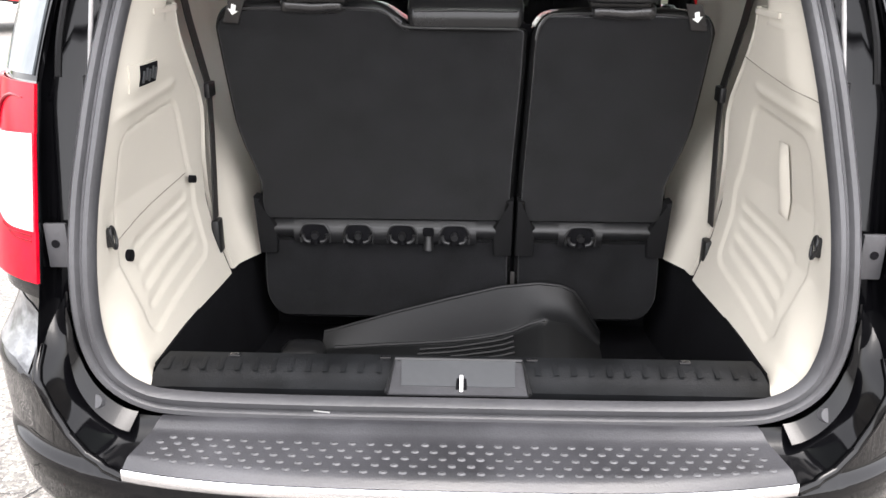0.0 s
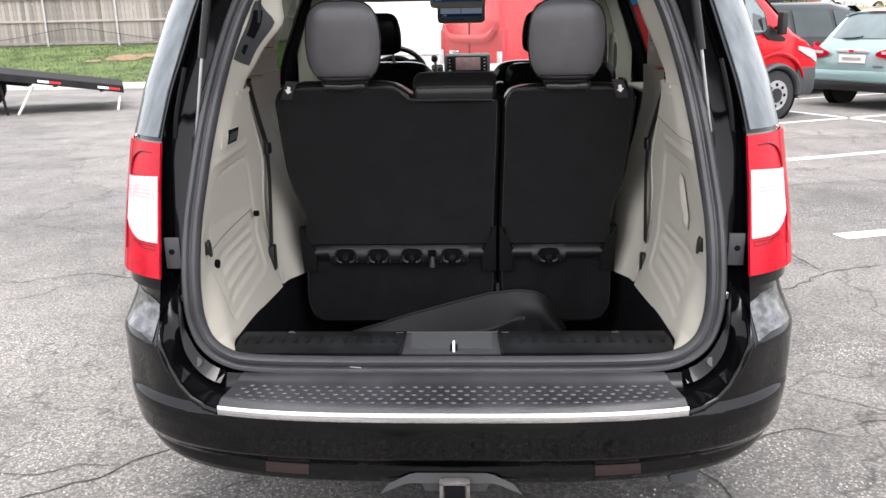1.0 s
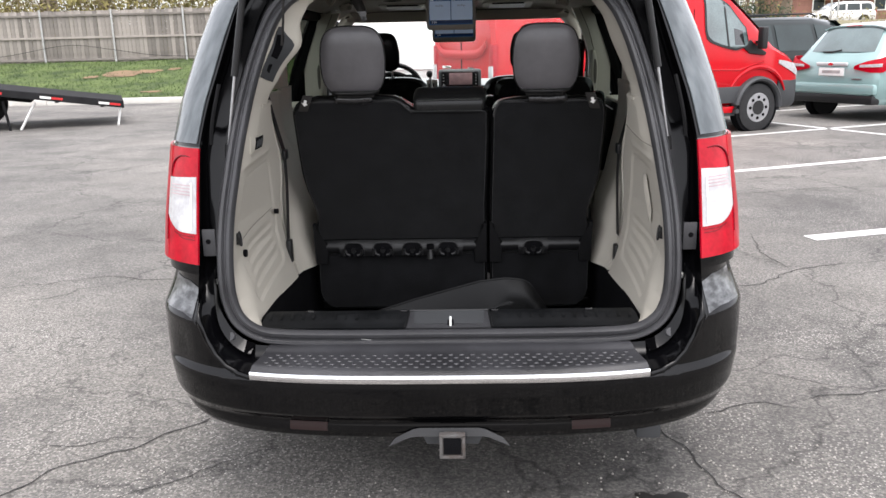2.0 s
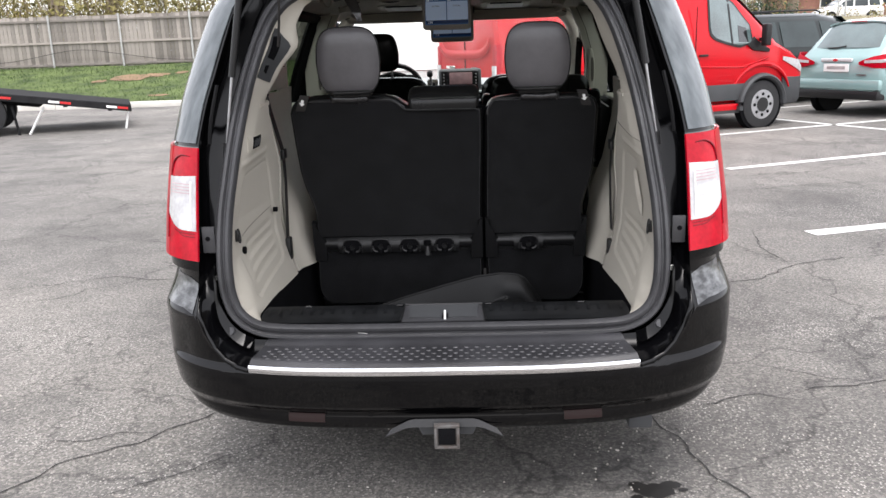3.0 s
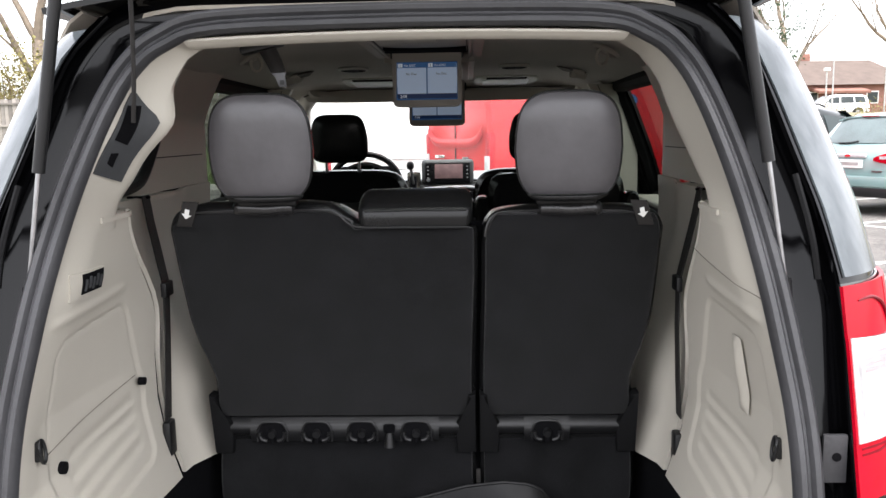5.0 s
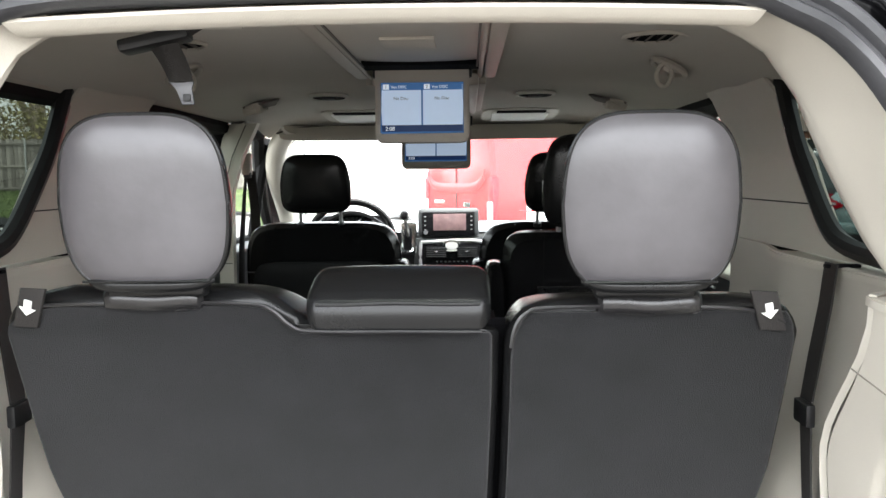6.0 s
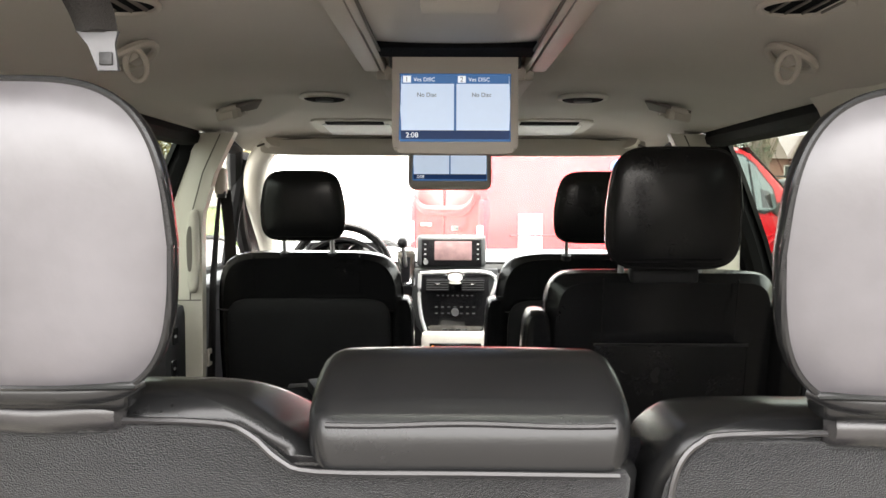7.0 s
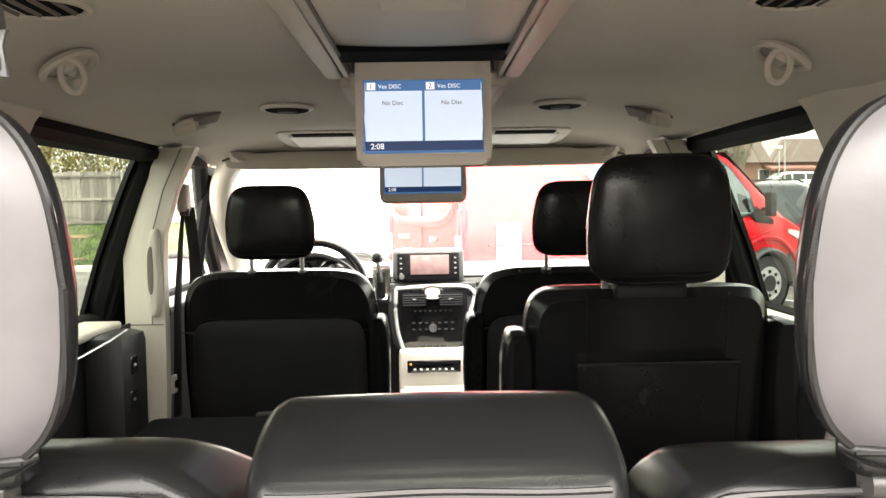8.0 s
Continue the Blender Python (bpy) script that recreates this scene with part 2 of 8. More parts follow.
LINE = shade("worn_white_road_paint", (0.66, 0.66, 0.64), 0.8, var=0.25, scale=6, bump=0.4, bscale=120)
CRACK = shade("dark_crack", (0.030, 0.029, 0.028), 0.95, var=0.3, scale=12)
OIL = shade("oil_stain", (0.012, 0.011, 0.010), 0.5, var=0.5, scale=20)
KERB = shade("pale_concrete_kerb", (0.56, 0.54, 0.50), 0.9, var=0.15, scale=3, bump=0.4, bscale=60)
GRASS = shade("spring_grass", (0.026, 0.064, 0.014), 0.9, var=0.6, scale=1.6, bump=0.6, bscale=14, tint=(0.075, 0.100, 0.030))
BLADE = shade("grass_blades", (0.030, 0.078, 0.016), 0.8, var=0.5, scale=1.2, bscale=3, tint=(0.072, 0.105, 0.030))
SOIL = shade("bare_reddish_soil", (0.19, 0.125, 0.075), 0.95, var=0.35, scale=3, bump=0.5, bscale=30)
BOARD = shade("weathered_fence_board", (0.235, 0.212, 0.190), 0.9, var=0.55, scale=5, bump=0.5, bscale=30, rand=1.1)
POST = shade("galvanised_post", (0.46, 0.46, 0.45), 0.5, 0.6, var=0.2, scale=6)
BARK = shade("bare_tree_bark", (0.21, 0.17, 0.13), 0.95, var=0.35, scale=4, bump=0.7, bscale=25)
TWIG = shade("brown_twigs", (0.17, 0.13, 0.09), 0.95, var=0.3, scale=3)
BUD = shade("yellow_green_spring_leaves", (0.17, 0.18, 0.06), 0.8, var=0.4, scale=0.8, bscale=3, tint=(0.23, 0.19, 0.07))
PINE = shade("evergreen_needles", (0.045, 0.075, 0.04), 0.85, var=0.4, scale=1.0, bscale=4)
BRICK = shade("red_brick_wall", (0.26, 0.13, 0.10), 0.9, var=0.2, scale=2, bump=0.3, bscale=14)
ROOFING = shade("brown_shingle_roof", (0.13, 0.10, 0.085), 0.9, var=0.25, scale=1.5, bump=0.4, bscale=10)
TAPE_RED = shade("red_reflective_tape", (0.5, 0.02, 0.02), 0.4, var=0.1)
FRAME_STEEL = shade("black_trailer_steel", (0.018, 0.018, 0.019), 0.8, var=0.4, scale=4, spec=0.15)
BLUE_DECAL = shade("blue_decal", (0.03, 0.16, 0.42), 0.35, var=0.1)
SILVER = shade("silver_dash_paint", (0.06, 0.064, 0.066), 0.42, 0.15, var=0.08, scale=6)
DASH_TOP = shade("pale_grey_dash_top", (0.36, 0.37, 0.37), 0.65, var=0.06, scale=5, bump=0.15, bscale=500)
PIANO = shade("gloss_black_panel", (0.01, 0.01, 0.011), 0.12, coat=1.0, var=0.2)
SCREEN_PALE = shade("lit_screen_pale_blue", (0.50, 0.62, 0.80), 0.25, var=0.04, scale=5, emit=LIT)
SCREEN_BLUE = shade("lit_screen_blue_bar", (0.05, 0.13, 0.30), 0.25, var=0.04, emit=LIT)
SCREEN_NAVY = shade("lit_screen_navy_bar", (0.012, 0.03, 0.09), 0.25, var=0.04, emit=LIT)
SCREEN_DARK = shade("screen_text", (0.03, 0.04, 0.05), 0.4, var=0.02)
SCREEN_WHITE = shade("lit_screen_white", (0.75, 0.82, 0.9), 0.25, var=0.02, emit=LIT)
# taupe darkened: the recesses' shade is put into this colour
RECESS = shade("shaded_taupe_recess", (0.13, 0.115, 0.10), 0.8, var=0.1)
# pale colour stands in for the sky mirrored in the chrome
BRIGHT_TRIM = shade("metal_trim_painted_gleam", (0.72, 0.73, 0.74), 0.3, 0.3, var=0.05)
VAN_WHEEL = shade("dull_steel_van_wheel", (0.30, 0.30, 0.305), 0.5, 0.3, var=0.25, scale=9)
WHEEL = shade("silver_painted_wheel", (0.52, 0.53, 0.54), 0.4, 0.2, var=0.12, scale=9)
FLAP = shade("dark_grey_leather_flap", (0.014, 0.0135, 0.014), 0.27, var=0.2, scale=9, bump=0.05, bscale=60, spec=0.6)
# paler than the leather: the seams' highlight is in the colour
PIPING = shade("leather_piping_with_highlight", (0.014, 0.0135, 0.014), 0.30, var=0.3, scale=14, spec=0.6)
NAV_PINK = shade("lit_map_screen", (0.26, 0.17, 0.17), 0.2, var=0.25, scale=30, emit=LIT * 0.25)

# ---- mesh tools ----
def thing(name, label, category, m=None, group="", kind=""):
    ob = new(name)
    ob.empty_display_size = 0.1
    if m is not None:
        ob.matrix_world = m
    return tagged(ob, label, category, group, kind)


def part(name, bm, material, parent, label="", sharp=38):
    """Links a bmesh as one mesh object under a thing or part (in that thing's own coordinates)."""
    bmesh.ops.recalc_face_normals(bm, faces=bm.faces)
    for f in bm.faces:
        f.smooth = True
    for e in bm.edges:
        if len(e.link_faces) == 2 and e.calc_face_angle(0) > radians(sharp):
            e.smooth = False
    me = bpy.data.meshes.new(name)
    bm.to_mesh(me)
    bm.free()
    me.materials.append(material)
    ob = new(name, me)
    if parent is not None:
        ob.parent = parent
    return tagged(ob, label)


def single(name, bm, material, label, category, group="", kind=""):
    return tagged(part(name, bm, material, None), label, category, group, kind)


def box(bm, c, s, bev=0.0, rot=None, seg=2):
    m = Matrix.Translation(c) @ (rot if rot is not None else Matrix()) @ Matrix.Diagonal((*s, 1))
    vs = bmesh.ops.create_cube(bm, size=1.0, matrix=m)["verts"]
    if bev:
        es = list({e for v in vs for e in v.link_edges})
        bmesh.ops.bevel(bm, geom=es, offset=bev, segments=seg, profile=0.6, affect="EDGES", clamp_overlap=True)
    return bm


def boxed(c, s, bev=0.0, rot=None, seg=2):
    return box(bmesh.new(), c, s, bev, rot, seg)


def turned(rx=0, ry=0, rz=0):
    return Euler([radians(a) for a in (rx, ry, rz)]).to_matrix().to_4x4()


def loft(bm, rings, closed=True, caps=True):
    """Faces between rings of equal length."""
    vs = [[bm.verts.new(p) for p in r] for r in rings]
    k = len(rings[0])
    for a, b in zip(vs, vs[1:]):
        for i in range(k if closed else k - 1):
            j = (i + 1) % k
            try:
                bm.faces.new((a[i], a[j], b[j], b[i]))
            except ValueError:
                pass
    if caps and closed:
        for r in (vs[0], vs[-1]):
            try:
                bm.faces.new(r)
            except ValueError:
                pass
    return bm


def tube(bm, pts, r, k=8, caps=True, flat=1.0):
    pts = [Vector(p) for p in pts]
    rr = r if isinstance(r, (list, tuple)) else [r] * len(pts)
    rings, up = [], Vector((0, 0, 1))
    for i, p in enumerate(pts):
        d = (pts[min(i + 1, len(pts) - 1)] - pts[max(i - 1, 0)]).normalized()
        side = d.cross(up)
        if side.length < 0.05:
            side = d.cross(Vector((1, 0, 0)))
        side.normalize()
        top = side.cross(d).normalized()
        rings.append([p + rr[i] * (math.cos(2 * math.pi * j / k) * side + flat * math.sin(2 * math.pi * j / k) * top) for j in range(k)])
    return loft(bm, rings, True, caps)


def rod(p0, p1, r, k=12, r1=None):
    return tube(bmesh.new(), [p0, p1], [r, r if r1 is None else r1], k)


def ease(a, b, x):
    x = min(1.0, max(0.0, (x - a) / (b - a)))
    return x * x * (3 - 2 * x)


def lerp_table(tab, x):
    return float(np.interp(x, [t[0] for t in tab], [t[1] for t in tab]))


def soft_table(tab, x, w=0.0035):
    """lerp_table with its kinks rounded off."""
    return sum(k * lerp_table(tab, x + w * d) for d, k in ((-2, 1), (-1, 3), (0, 4), (1, 3), (2, 1))) / 12


def smooth_line(pts, n):
    """A Catmull-Rom line through the points, n steps a piece."""
    pts = [Vector(p) for p in pts]
    out = []
    for i in range(len(pts) - 1):
        a, b, c, d = pts[max(i - 1, 0)], pts[i], pts[i + 1], pts[min(i + 2, len(pts) - 1)]
        for s in range(n):
            t = s / n
            out.append(0.5 * ((2 * b) + (c - a) * t + (2 * a - 5 * b + 4 * c - d) * t * t + (3 * b - a - 3 * c + d) * t**3))
    return out + [pts[-1]]


def sheet(fn, nu, nv, thick=0.0, bm=None):
    """A grid surface of fn(u, v), with an optional thickness along its normals (to the back)."""
    bm = bm or bmesh.new()
    pts = [[Vector(fn(i / nu, j / nv)) for j in range(nv + 1)] for i in range(nu + 1)]
    front = [[bm.verts.new(p) for p in row] for row in pts]
    for i in range(nu):
        for j in range(nv):
            bm.faces.new((front[i][j], front[i + 1][j], front[i + 1][j + 1], front[i][j + 1]))
    if thick:
        back = []
        for i in range(nu + 1):
            row = []
            for j in range(nv + 1):
                du = pts[min(i + 1, nu)][j] - pts[max(i - 1, 0)][j]
                dv = pts[i][min(j + 1, nv)] - pts[i][max(j - 1, 0)]
                nn = du.cross(dv)
                row.append(bm.verts.new(pts[i][j] - (nn.normalized() if nn.length > 1e-9 else Vector((0, 0, 1))) * thick))
            back.append(row)
        for i in range(nu):
            for j in range(nv):
                bm.faces.new((back[i][j], back[i][j + 1], back[i + 1][j + 1], back[i + 1][j]))
        edge = [(i, 0) for i in range(nu)] + [(nu, j) for j in range(nv)] + [(i, nv) for i in range(nu, 0, -1)] + [(0, j) for j in range(nv, 0, -1)]
        for (a, b), (c, d) in zip(edge, edge[1:] + edge[:1]):
            bm.faces.new((front[a][b], back[a][b], back[c][d], front[c][d]))
    return bm


def prism(poly, place, d0, d1, bev=0.0, bm=None, seg=2):
    """A flat outline with thickness. place(a, b, d) gives the point."""
    own = bmesh.new()
    lo, hi = [own.verts.new(place(a, b, d0)) for a, b in poly], [own.verts.new(place(a, b, d1)) for a, b in poly]
    own.faces.new(lo)
    own.faces.new(hi)
    for i in range(len(poly)):
        j = (i + 1) % len(poly)
        own.faces.new((lo[i], lo[j], hi[j], hi[i]))
    if bev:
        rim = [e for e in own.edges if (e.verts[0] in lo) == (e.verts[1] in lo)]
        bmesh.ops.bevel(own, geom=rim, offset=bev, segments=seg, profile=0.6, affect="EDGES", clamp_overlap=True)
    if bm is None:
        return own
    me = bpy.data.meshes.new("piece")
    own.to_mesh(me)
    own.free()
    bm.from_mesh(me)
    bpy.data.meshes.remove(me)
    return bm


def squircle(cx, cz, w, h, p=4.0, k=40, top=1.0, bottom=1.0):
    """A rounded rectangle; top and bottom scale its width there."""
    out = []
    for i in range(k):
        a = 2 * math.pi * i / k
        c, s = math.cos(a), math.sin(a)
        x, z = math.copysign(abs(c) ** (2 / p), c), math.copysign(abs(s) ** (2 / p), s)
        f = top if z > 0 else bottom
        out.append((cx + x * w / 2 * (1 + (f - 1) * abs(z)), cz + z * h / 2))
    return out


def pillow(outline, place, depths, insets):
    """A cushion: copies of an outline, drawn in towards its middle, at the given depths; closed by fans of rings."""
    n = len(outline)
    ca, cb = sum(a for a, _ in outline) / n, sum(b for _, b in outline) / n
    ha, hb = max(a for a, _ in outline) - ca, max(b for _, b in outline) - cb

    def ring(d, inset):
        fa, fb = max(0.02, 1 - inset / ha), max(0.02, 1 - inset / hb)
        return [place(ca + (a - ca) * fa, cb + (b - cb) * fb, d) for a, b in outline]

    return loft(bmesh.new(), [ring(d, i) for d, i in zip(depths, insets)])


def lettering(body, size, material, parent, m, label=""):
    """Words in the built-in font as a thin mesh."""
    cu = bpy.data.curves.new("lettering", "FONT")
    cu.body, cu.size, cu.extrude = body, size, size * 0.01
    tmp = bpy.data.objects.new("lettering", cu)
    scene.collection.objects.link(tmp)
    me = bpy.data.meshes.new_from_object(tmp.evaluated_get(bpy.context.evaluated_depsgraph_get()))
    bpy.data.objects.remove(tmp)
    me.name = "lettering"
    me.materials.clear()
    me.materials.append(material)
    ob = new("lettering", me)
    ob.parent = parent
    ob.matrix_local = m
    return tagged(ob, label)

# ---- minivan: body shell ----
YS = [(0.5, -0.015), (0.62, -0.008), (0.8, 0.0), (0.92, 0.035), (1.09, 0.09), (1.25, 0.165), (1.4, 0.24), (1.52, 0.30), (1.62, 0.35), (1.75, 0.40)]


def bumper_curve(a):
    """The bumper's line in plan, from the middle (0) round to the flank (1)."""
    t = a * math.pi / 2
    return 0.93 * math.sin(t) ** (2 / 3.2), 0.40 - 0.577 * max(0, math.cos(t)) ** (2 / 3.2)


BUMP_TOP = [(0, 0.500), (0.57, 0.500), (0.62, 0.506), (0.66, 0.522), (0.695, 0.556), (0.716, 0.60), (0.733, 0.67), (0.742, 0.725), (0.748, 0.77), (0.80, 0.790), (0.93, 0.785)]
BUMP_MID = [(0.25, 0.10), (0.30, 0.055), (0.318, 0.030), (0.336, 0.022), (0.352, 0.022), (0.364, 0.025), (0.374, 0.019), (0.396, 0.001), (0.43, -0.003), (0.455, -0.007), (0.48, -0.007), (0.50, -0.003)]
BUMP_END = [(0.25, 0.13), (0.295, 0.085), (0.33, 0.050), (0.36, 0.030), (0.41, 0.012), (0.48, 0.003), (0.56, 0.0), (0.645, 0.0), (0.66, 0.004), (0.68, 0.011), (0.70, 0.018), (0.72, 0.024), (0.74, 0.029), (0.79, 0.031)]


def bumper_pt(u, v, off=0.0):
    s = 2 * u - 1
    a = abs(s)
    x, y = bumper_curve(min(1.0, a / 0.86))
    if a > 0.86:
        y += (a - 0.86) / 0.14 * 0.18
    top = lerp_table(BUMP_TOP, x)
    crease = min(0.515, 0.312 + 0.93 * (top - 0.312))
    z = 0.312 + (crease - 0.312) * v / 0.6 if v < 0.6 else crease + (top - crease) * (v - 0.6) / 0.4
    k = (x / 0.93) ** 5
    d = (lerp_table(BUMP_MID, z) * (1 - k) if z < 0.5 else 0) + lerp_table(BUMP_END, z) * k - off
    # the shoulder under the lamp leans forward, then stands up again as a neck
    y += 0.075 * math.sin(min(1.0, max(0.0, (z - 0.650) / 0.095)) * math.pi / 2) * ease(0.722, 0.746, x) * (1 - 0.7 * ease(0.88, 0.93, x))
    # the crease that runs on from the chrome strip, fading round the corner
    d += 0.013 * ease(0.494, 0.512, z) * (1 - ease(0.53, 0.70, z)) * ease(0.545, 0.585, x) * (1 - ease(0.80, 0.90, x))
    return Vector((math.copysign(x * (1 - d / 0.93), s), 0.42 + (y - 0.42) * (1 - d / 0.597), z))


def bumper_u(x):
    """The bumper's own coordinate at a given x."""
    return 0.5 + math.copysign(0.43 * math.asin(min(1.0, (abs(x) / 0.93) ** 1.6)) * 2 / math.pi, x)


SEAL = [(0.0, 0.577), (0.30, 0.577), (0.50, 0.582), (0.575, 0.597), (0.625, 0.635), (0.648, 0.69), (0.655, 0.76), (0.655, 0.85), (0.65, 0.95), (0.637, 1.05), (0.624, 1.15), (0.606, 1.26), (0.584, 1.36), (0.554, 1.46), (0.518, 1.535), (0.465, 1.585), (0.36, 1.618), (0.0, 1.625)]
LIP = [bumper_pt(bumper_u(x), 1.0, -0.002) for x in (0.574, 0.64, 0.69, 0.731)]
RIM = [(0.0, -0.03, 0.553), (0.30, -0.03, 0.553), (0.530, -0.03, 0.540)] + [(p.x, p.y, p.z - 0.003) for p in LIP] + [(0.737, 0.0, 0.80), (0.737, 0.035, 0.92), (0.737, 0.07, 1.04), (0.735, 0.10, 1.14), (0.715, 0.15, 1.26), (0.69, 0.20, 1.36), (0.665, 0.25, 1.46), (0.635, 0.30, 1.56), (0.57, 0.34, 1.64), (0.42, 0.37, 1.685), (0.0, 0.38, 1.70)]
RIM_X = [(p[2], p[0]) for p in RIM[7:]]
RIM_Y = [(p[2], p[1]) for p in RIM[7:]]
TAIL_X = [(0.30, 0.86), (0.60, 0.905), (0.77, 0.91), (0.92, 0.907), (1.14, 0.888), (1.28, 0.864), (1.45, 0.82), (1.56, 0.782), (1.64, 0.725), (1.70, 0.58)]
MID_X = [(0.25, 0.93), (0.5, 0.985), (0.75, 0.997), (1.0, 0.975), (1.1, 0.95), (1.3, 0.89), (1.5, 0.815), (1.58, 0.778), (1.64, 0.73), (1.70, 0.60)]


def side_x(y, z):
    """The half width of the body's outer skin."""
    a, b = lerp_table(TAIL_X, z), lerp_table(MID_X, z)
    w = a + (b - a) * ease(0.35, 1.4, y)
    return w - 0.30 * ease(4.05, 5.3, y) - 0.06 * ease(3.0, 4.4, y)


def corner(z, u, off=0.0):
    """The rear corner: u = 0 at the door frame's rim, 1 where the flank begins."""
    x0, y0, X, n, D = lerp_table(RIM_X, z), lerp_table(RIM_Y, z), lerp_table(TAIL_X, z) + off, 3.0, 0.42
    x0 += off * 0.2
    yc = y0 + D * (1 - (x0 / X) ** n) ** (1 / n)
    a0 = math.asin(min(1, (x0 / X) ** (n / 2)))
    a = a0 + (math.pi / 2 - a0) * u
    return Vector((X * math.sin(a) ** (2 / n), yc - off - D * max(0, math.cos(a)) ** (2 / n), z))


def flank_start(z):
    return corner(min(max(z, 0.8), 1.64), 1.0).y


van = thing("minivan", "black minivan with its tailgate open over a paved lot", "minivan")
for sgn in (-1, 1):
    flip = Matrix.Diagonal((sgn, 1, 1, 1))

    def both(bm):
        bmesh.ops.transform(bm, matrix=flip, verts=bm.verts)
        return bm

    # rear corner panel behind the lamp, pillar strip and dark corner glass
    part("corner_panel", both(sheet(lambda u, v: corner(0.77 + 0.40 * v, u, -0.006), 14, 12, 0.004)), PAINT, van)
    part("pillar_strip", both(sheet(lambda u, v: corner(1.145 + 0.49 * v, 0.07 * u, -0.004), 3, 16, 0.006)), PAINT, van)
    part("corner_glass", both(sheet(lambda u, v: corner(1.150 + 0.46 * v, 0.05 + 0.95 * u), 16, 16, 0.005)), DARK_GLASS, van, "dark glossy wrap-round quarter glass")

    # flank below the belt line, with wheel arches
    def lower(u, v):
        y = flank_start(1.1) + u * (4.45 - flank_start(1.1))
        z0 = 0.27
        for c in (0.95, 4.03):
            if abs(y - c) < 0.40:
                z0 = max(z0, 0.335 + math.sqrt(0.40**2 - (y - c) ** 2))
        z = z0 + (1.12 - z0) * v
        if u == 0:
            y = flank_start(z) if z > 0.79 else 0.36
        return Vector((side_x(y, z), y, z))

    part("body_side", both(sheet(lower, 110, 10, 0.012)), PAINT, van)

    def quad(name, q, material, off=0.0, thick=0.012, cells=(10, 8), parent=None, label="", inner=None):
        """A panel of the flank from four corners (y, z): rear low, front low, front high, rear high."""
        def f(u, v):
            y = (q[0][0] * (1 - u) + q[1][0] * u) * (1 - v) + (q[3][0] * (1 - u) + q[2][0] * u) * v
            z = (q[0][1] * (1 - u) + q[1][1] * u) * (1 - v) + (q[3][1] * (1 - u) + q[2][1] * u) * v
            x = side_x(y, z) + off
            return Vector((min(x, inner) if inner else x, y, z))
        return part(name, both(sheet(f, *cells, thick)), material, parent or van, label)

    quad("rear_pillar", [(flank_start(1.12), 1.12), (0.52, 1.12), (0.70, 1.58), (flank_start(1.58), 1.58)], PAINT)
    quad("middle_pillar", [(1.10, 1.12), (1.46, 1.12), (1.47, 1.58), (1.36, 1.58)], PAINT)
    quad("front_pillar", [(2.16, 1.12), (2.48, 1.12), (2.46, 1.58), (2.17, 1.58)], PAINT)
    quad("windscreen_pillar", [(3.48, 1.12), (3.78, 1.12), (2.86, 1.58), (2.70, 1.58)], PAINT)
    quad("roof_rail", [(flank_start(1.58), 1.58), (2.86, 1.58), (2.72, 1.645), (flank_start(1.6), 1.645)], PAINT)
    for name, q in (("quarter_window", [(0.52, 1.12), (1.10, 1.12), (1.36, 1.58), (0.70, 1.58)]), ("sliding_window", [(1.46, 1.12), (2.20, 1.12), (2.21, 1.58), (1.47, 1.58)]), ("front_window", [(2.48, 1.12), (3.48, 1.12), (2.70, 1.58), (2.46, 1.58)])):
        pane = quad(name, q, {"quarter_window": QUARTER_TINT, "sliding_window": TINT}.get(name, WINDSHIELD), -0.006, 0.0)
        pane.visible_shadow = name != "front_window"
        pts = []
        for (ya, za), (yb, zb) in zip(q, q[1:] + q[:1]):
            pts += [(ya + (yb - ya) * t / 8, za + (zb - za) * t / 8) for t in range(8)]
        pts.append(pts[0])
        if name == "front_window":
            part("window_divider", both(tube(bmesh.new(), [(side_x(y, z) - 0.05, y, z) for y, z in ((2.80, 1.555), (2.88, 1.46), (2.98, 1.32), (3.10, 1.12))], 0.024, 8)), TRIM_BLACK, van)
        if name == "sliding_window":
            part("window_frame", both(tube(bmesh.new(), [(side_x(2.2, z) - 0.045, 2.225 + 0.02 * (z - 1.12), z) for z in (1.10, 1.25, 1.4, 1.5, 1.585)], 0.030, 8)), TRIM_BLACK, van)
        part("window_rubber", both(tube(bmesh.new(), [(side_x(y, z) - 0.03, y, z) for y, z in pts], 0.030 if name == "sliding_window" else 0.026, 8, False)), TRIM_BLACK, van)
    # mirror
    mirror = part("side_mirror", both(pillow(squircle(0, 0, 0.24, 0.17, 3.5), lambda a, b, d: (1.03 + a, 3.30 + d, 1.16 + b), [0, 0.01, 0.07, 0.11], [0.01, 0, 0.01, 0.05])), PAINT, van)
    part("mirror_glass", both(prism(squircle(0, 0, 0.20, 0.13, 3.5), lambda a, b, d: (1.03 + a, 3.30 + d, 1.16 + b), -0.004, 0.002)), CHROME, mirror)

    # tail lamp: red shell with a pale reversing lens
    lamp = part("tail_lamp", both(sheet(lambda u, v: corner(0.802 + 0.338 * v, 0.001 + 0.97 * u, -0.002), 16, 14, 0.003)), PIANO, van, "wrap-round tail lamp, red over and under a clear lens")
    zt = lambda u: 1.056 - 0.010 * (u / 0.44) + 0.012 * max(0, u / 0.44 - 0.8)
    zb = lambda u: 0.893 + 0.105 * max(0, u / 0.44 - 0.35) ** 2
    LW = 0.44
    part("red_lens", both(sheet(lambda u, v: corner(zt(u * LW) + (1.138 - zt(u * LW)) * v, LW * u, 0.006), 14, 6, 0.006)), RED_LENS, lamp)
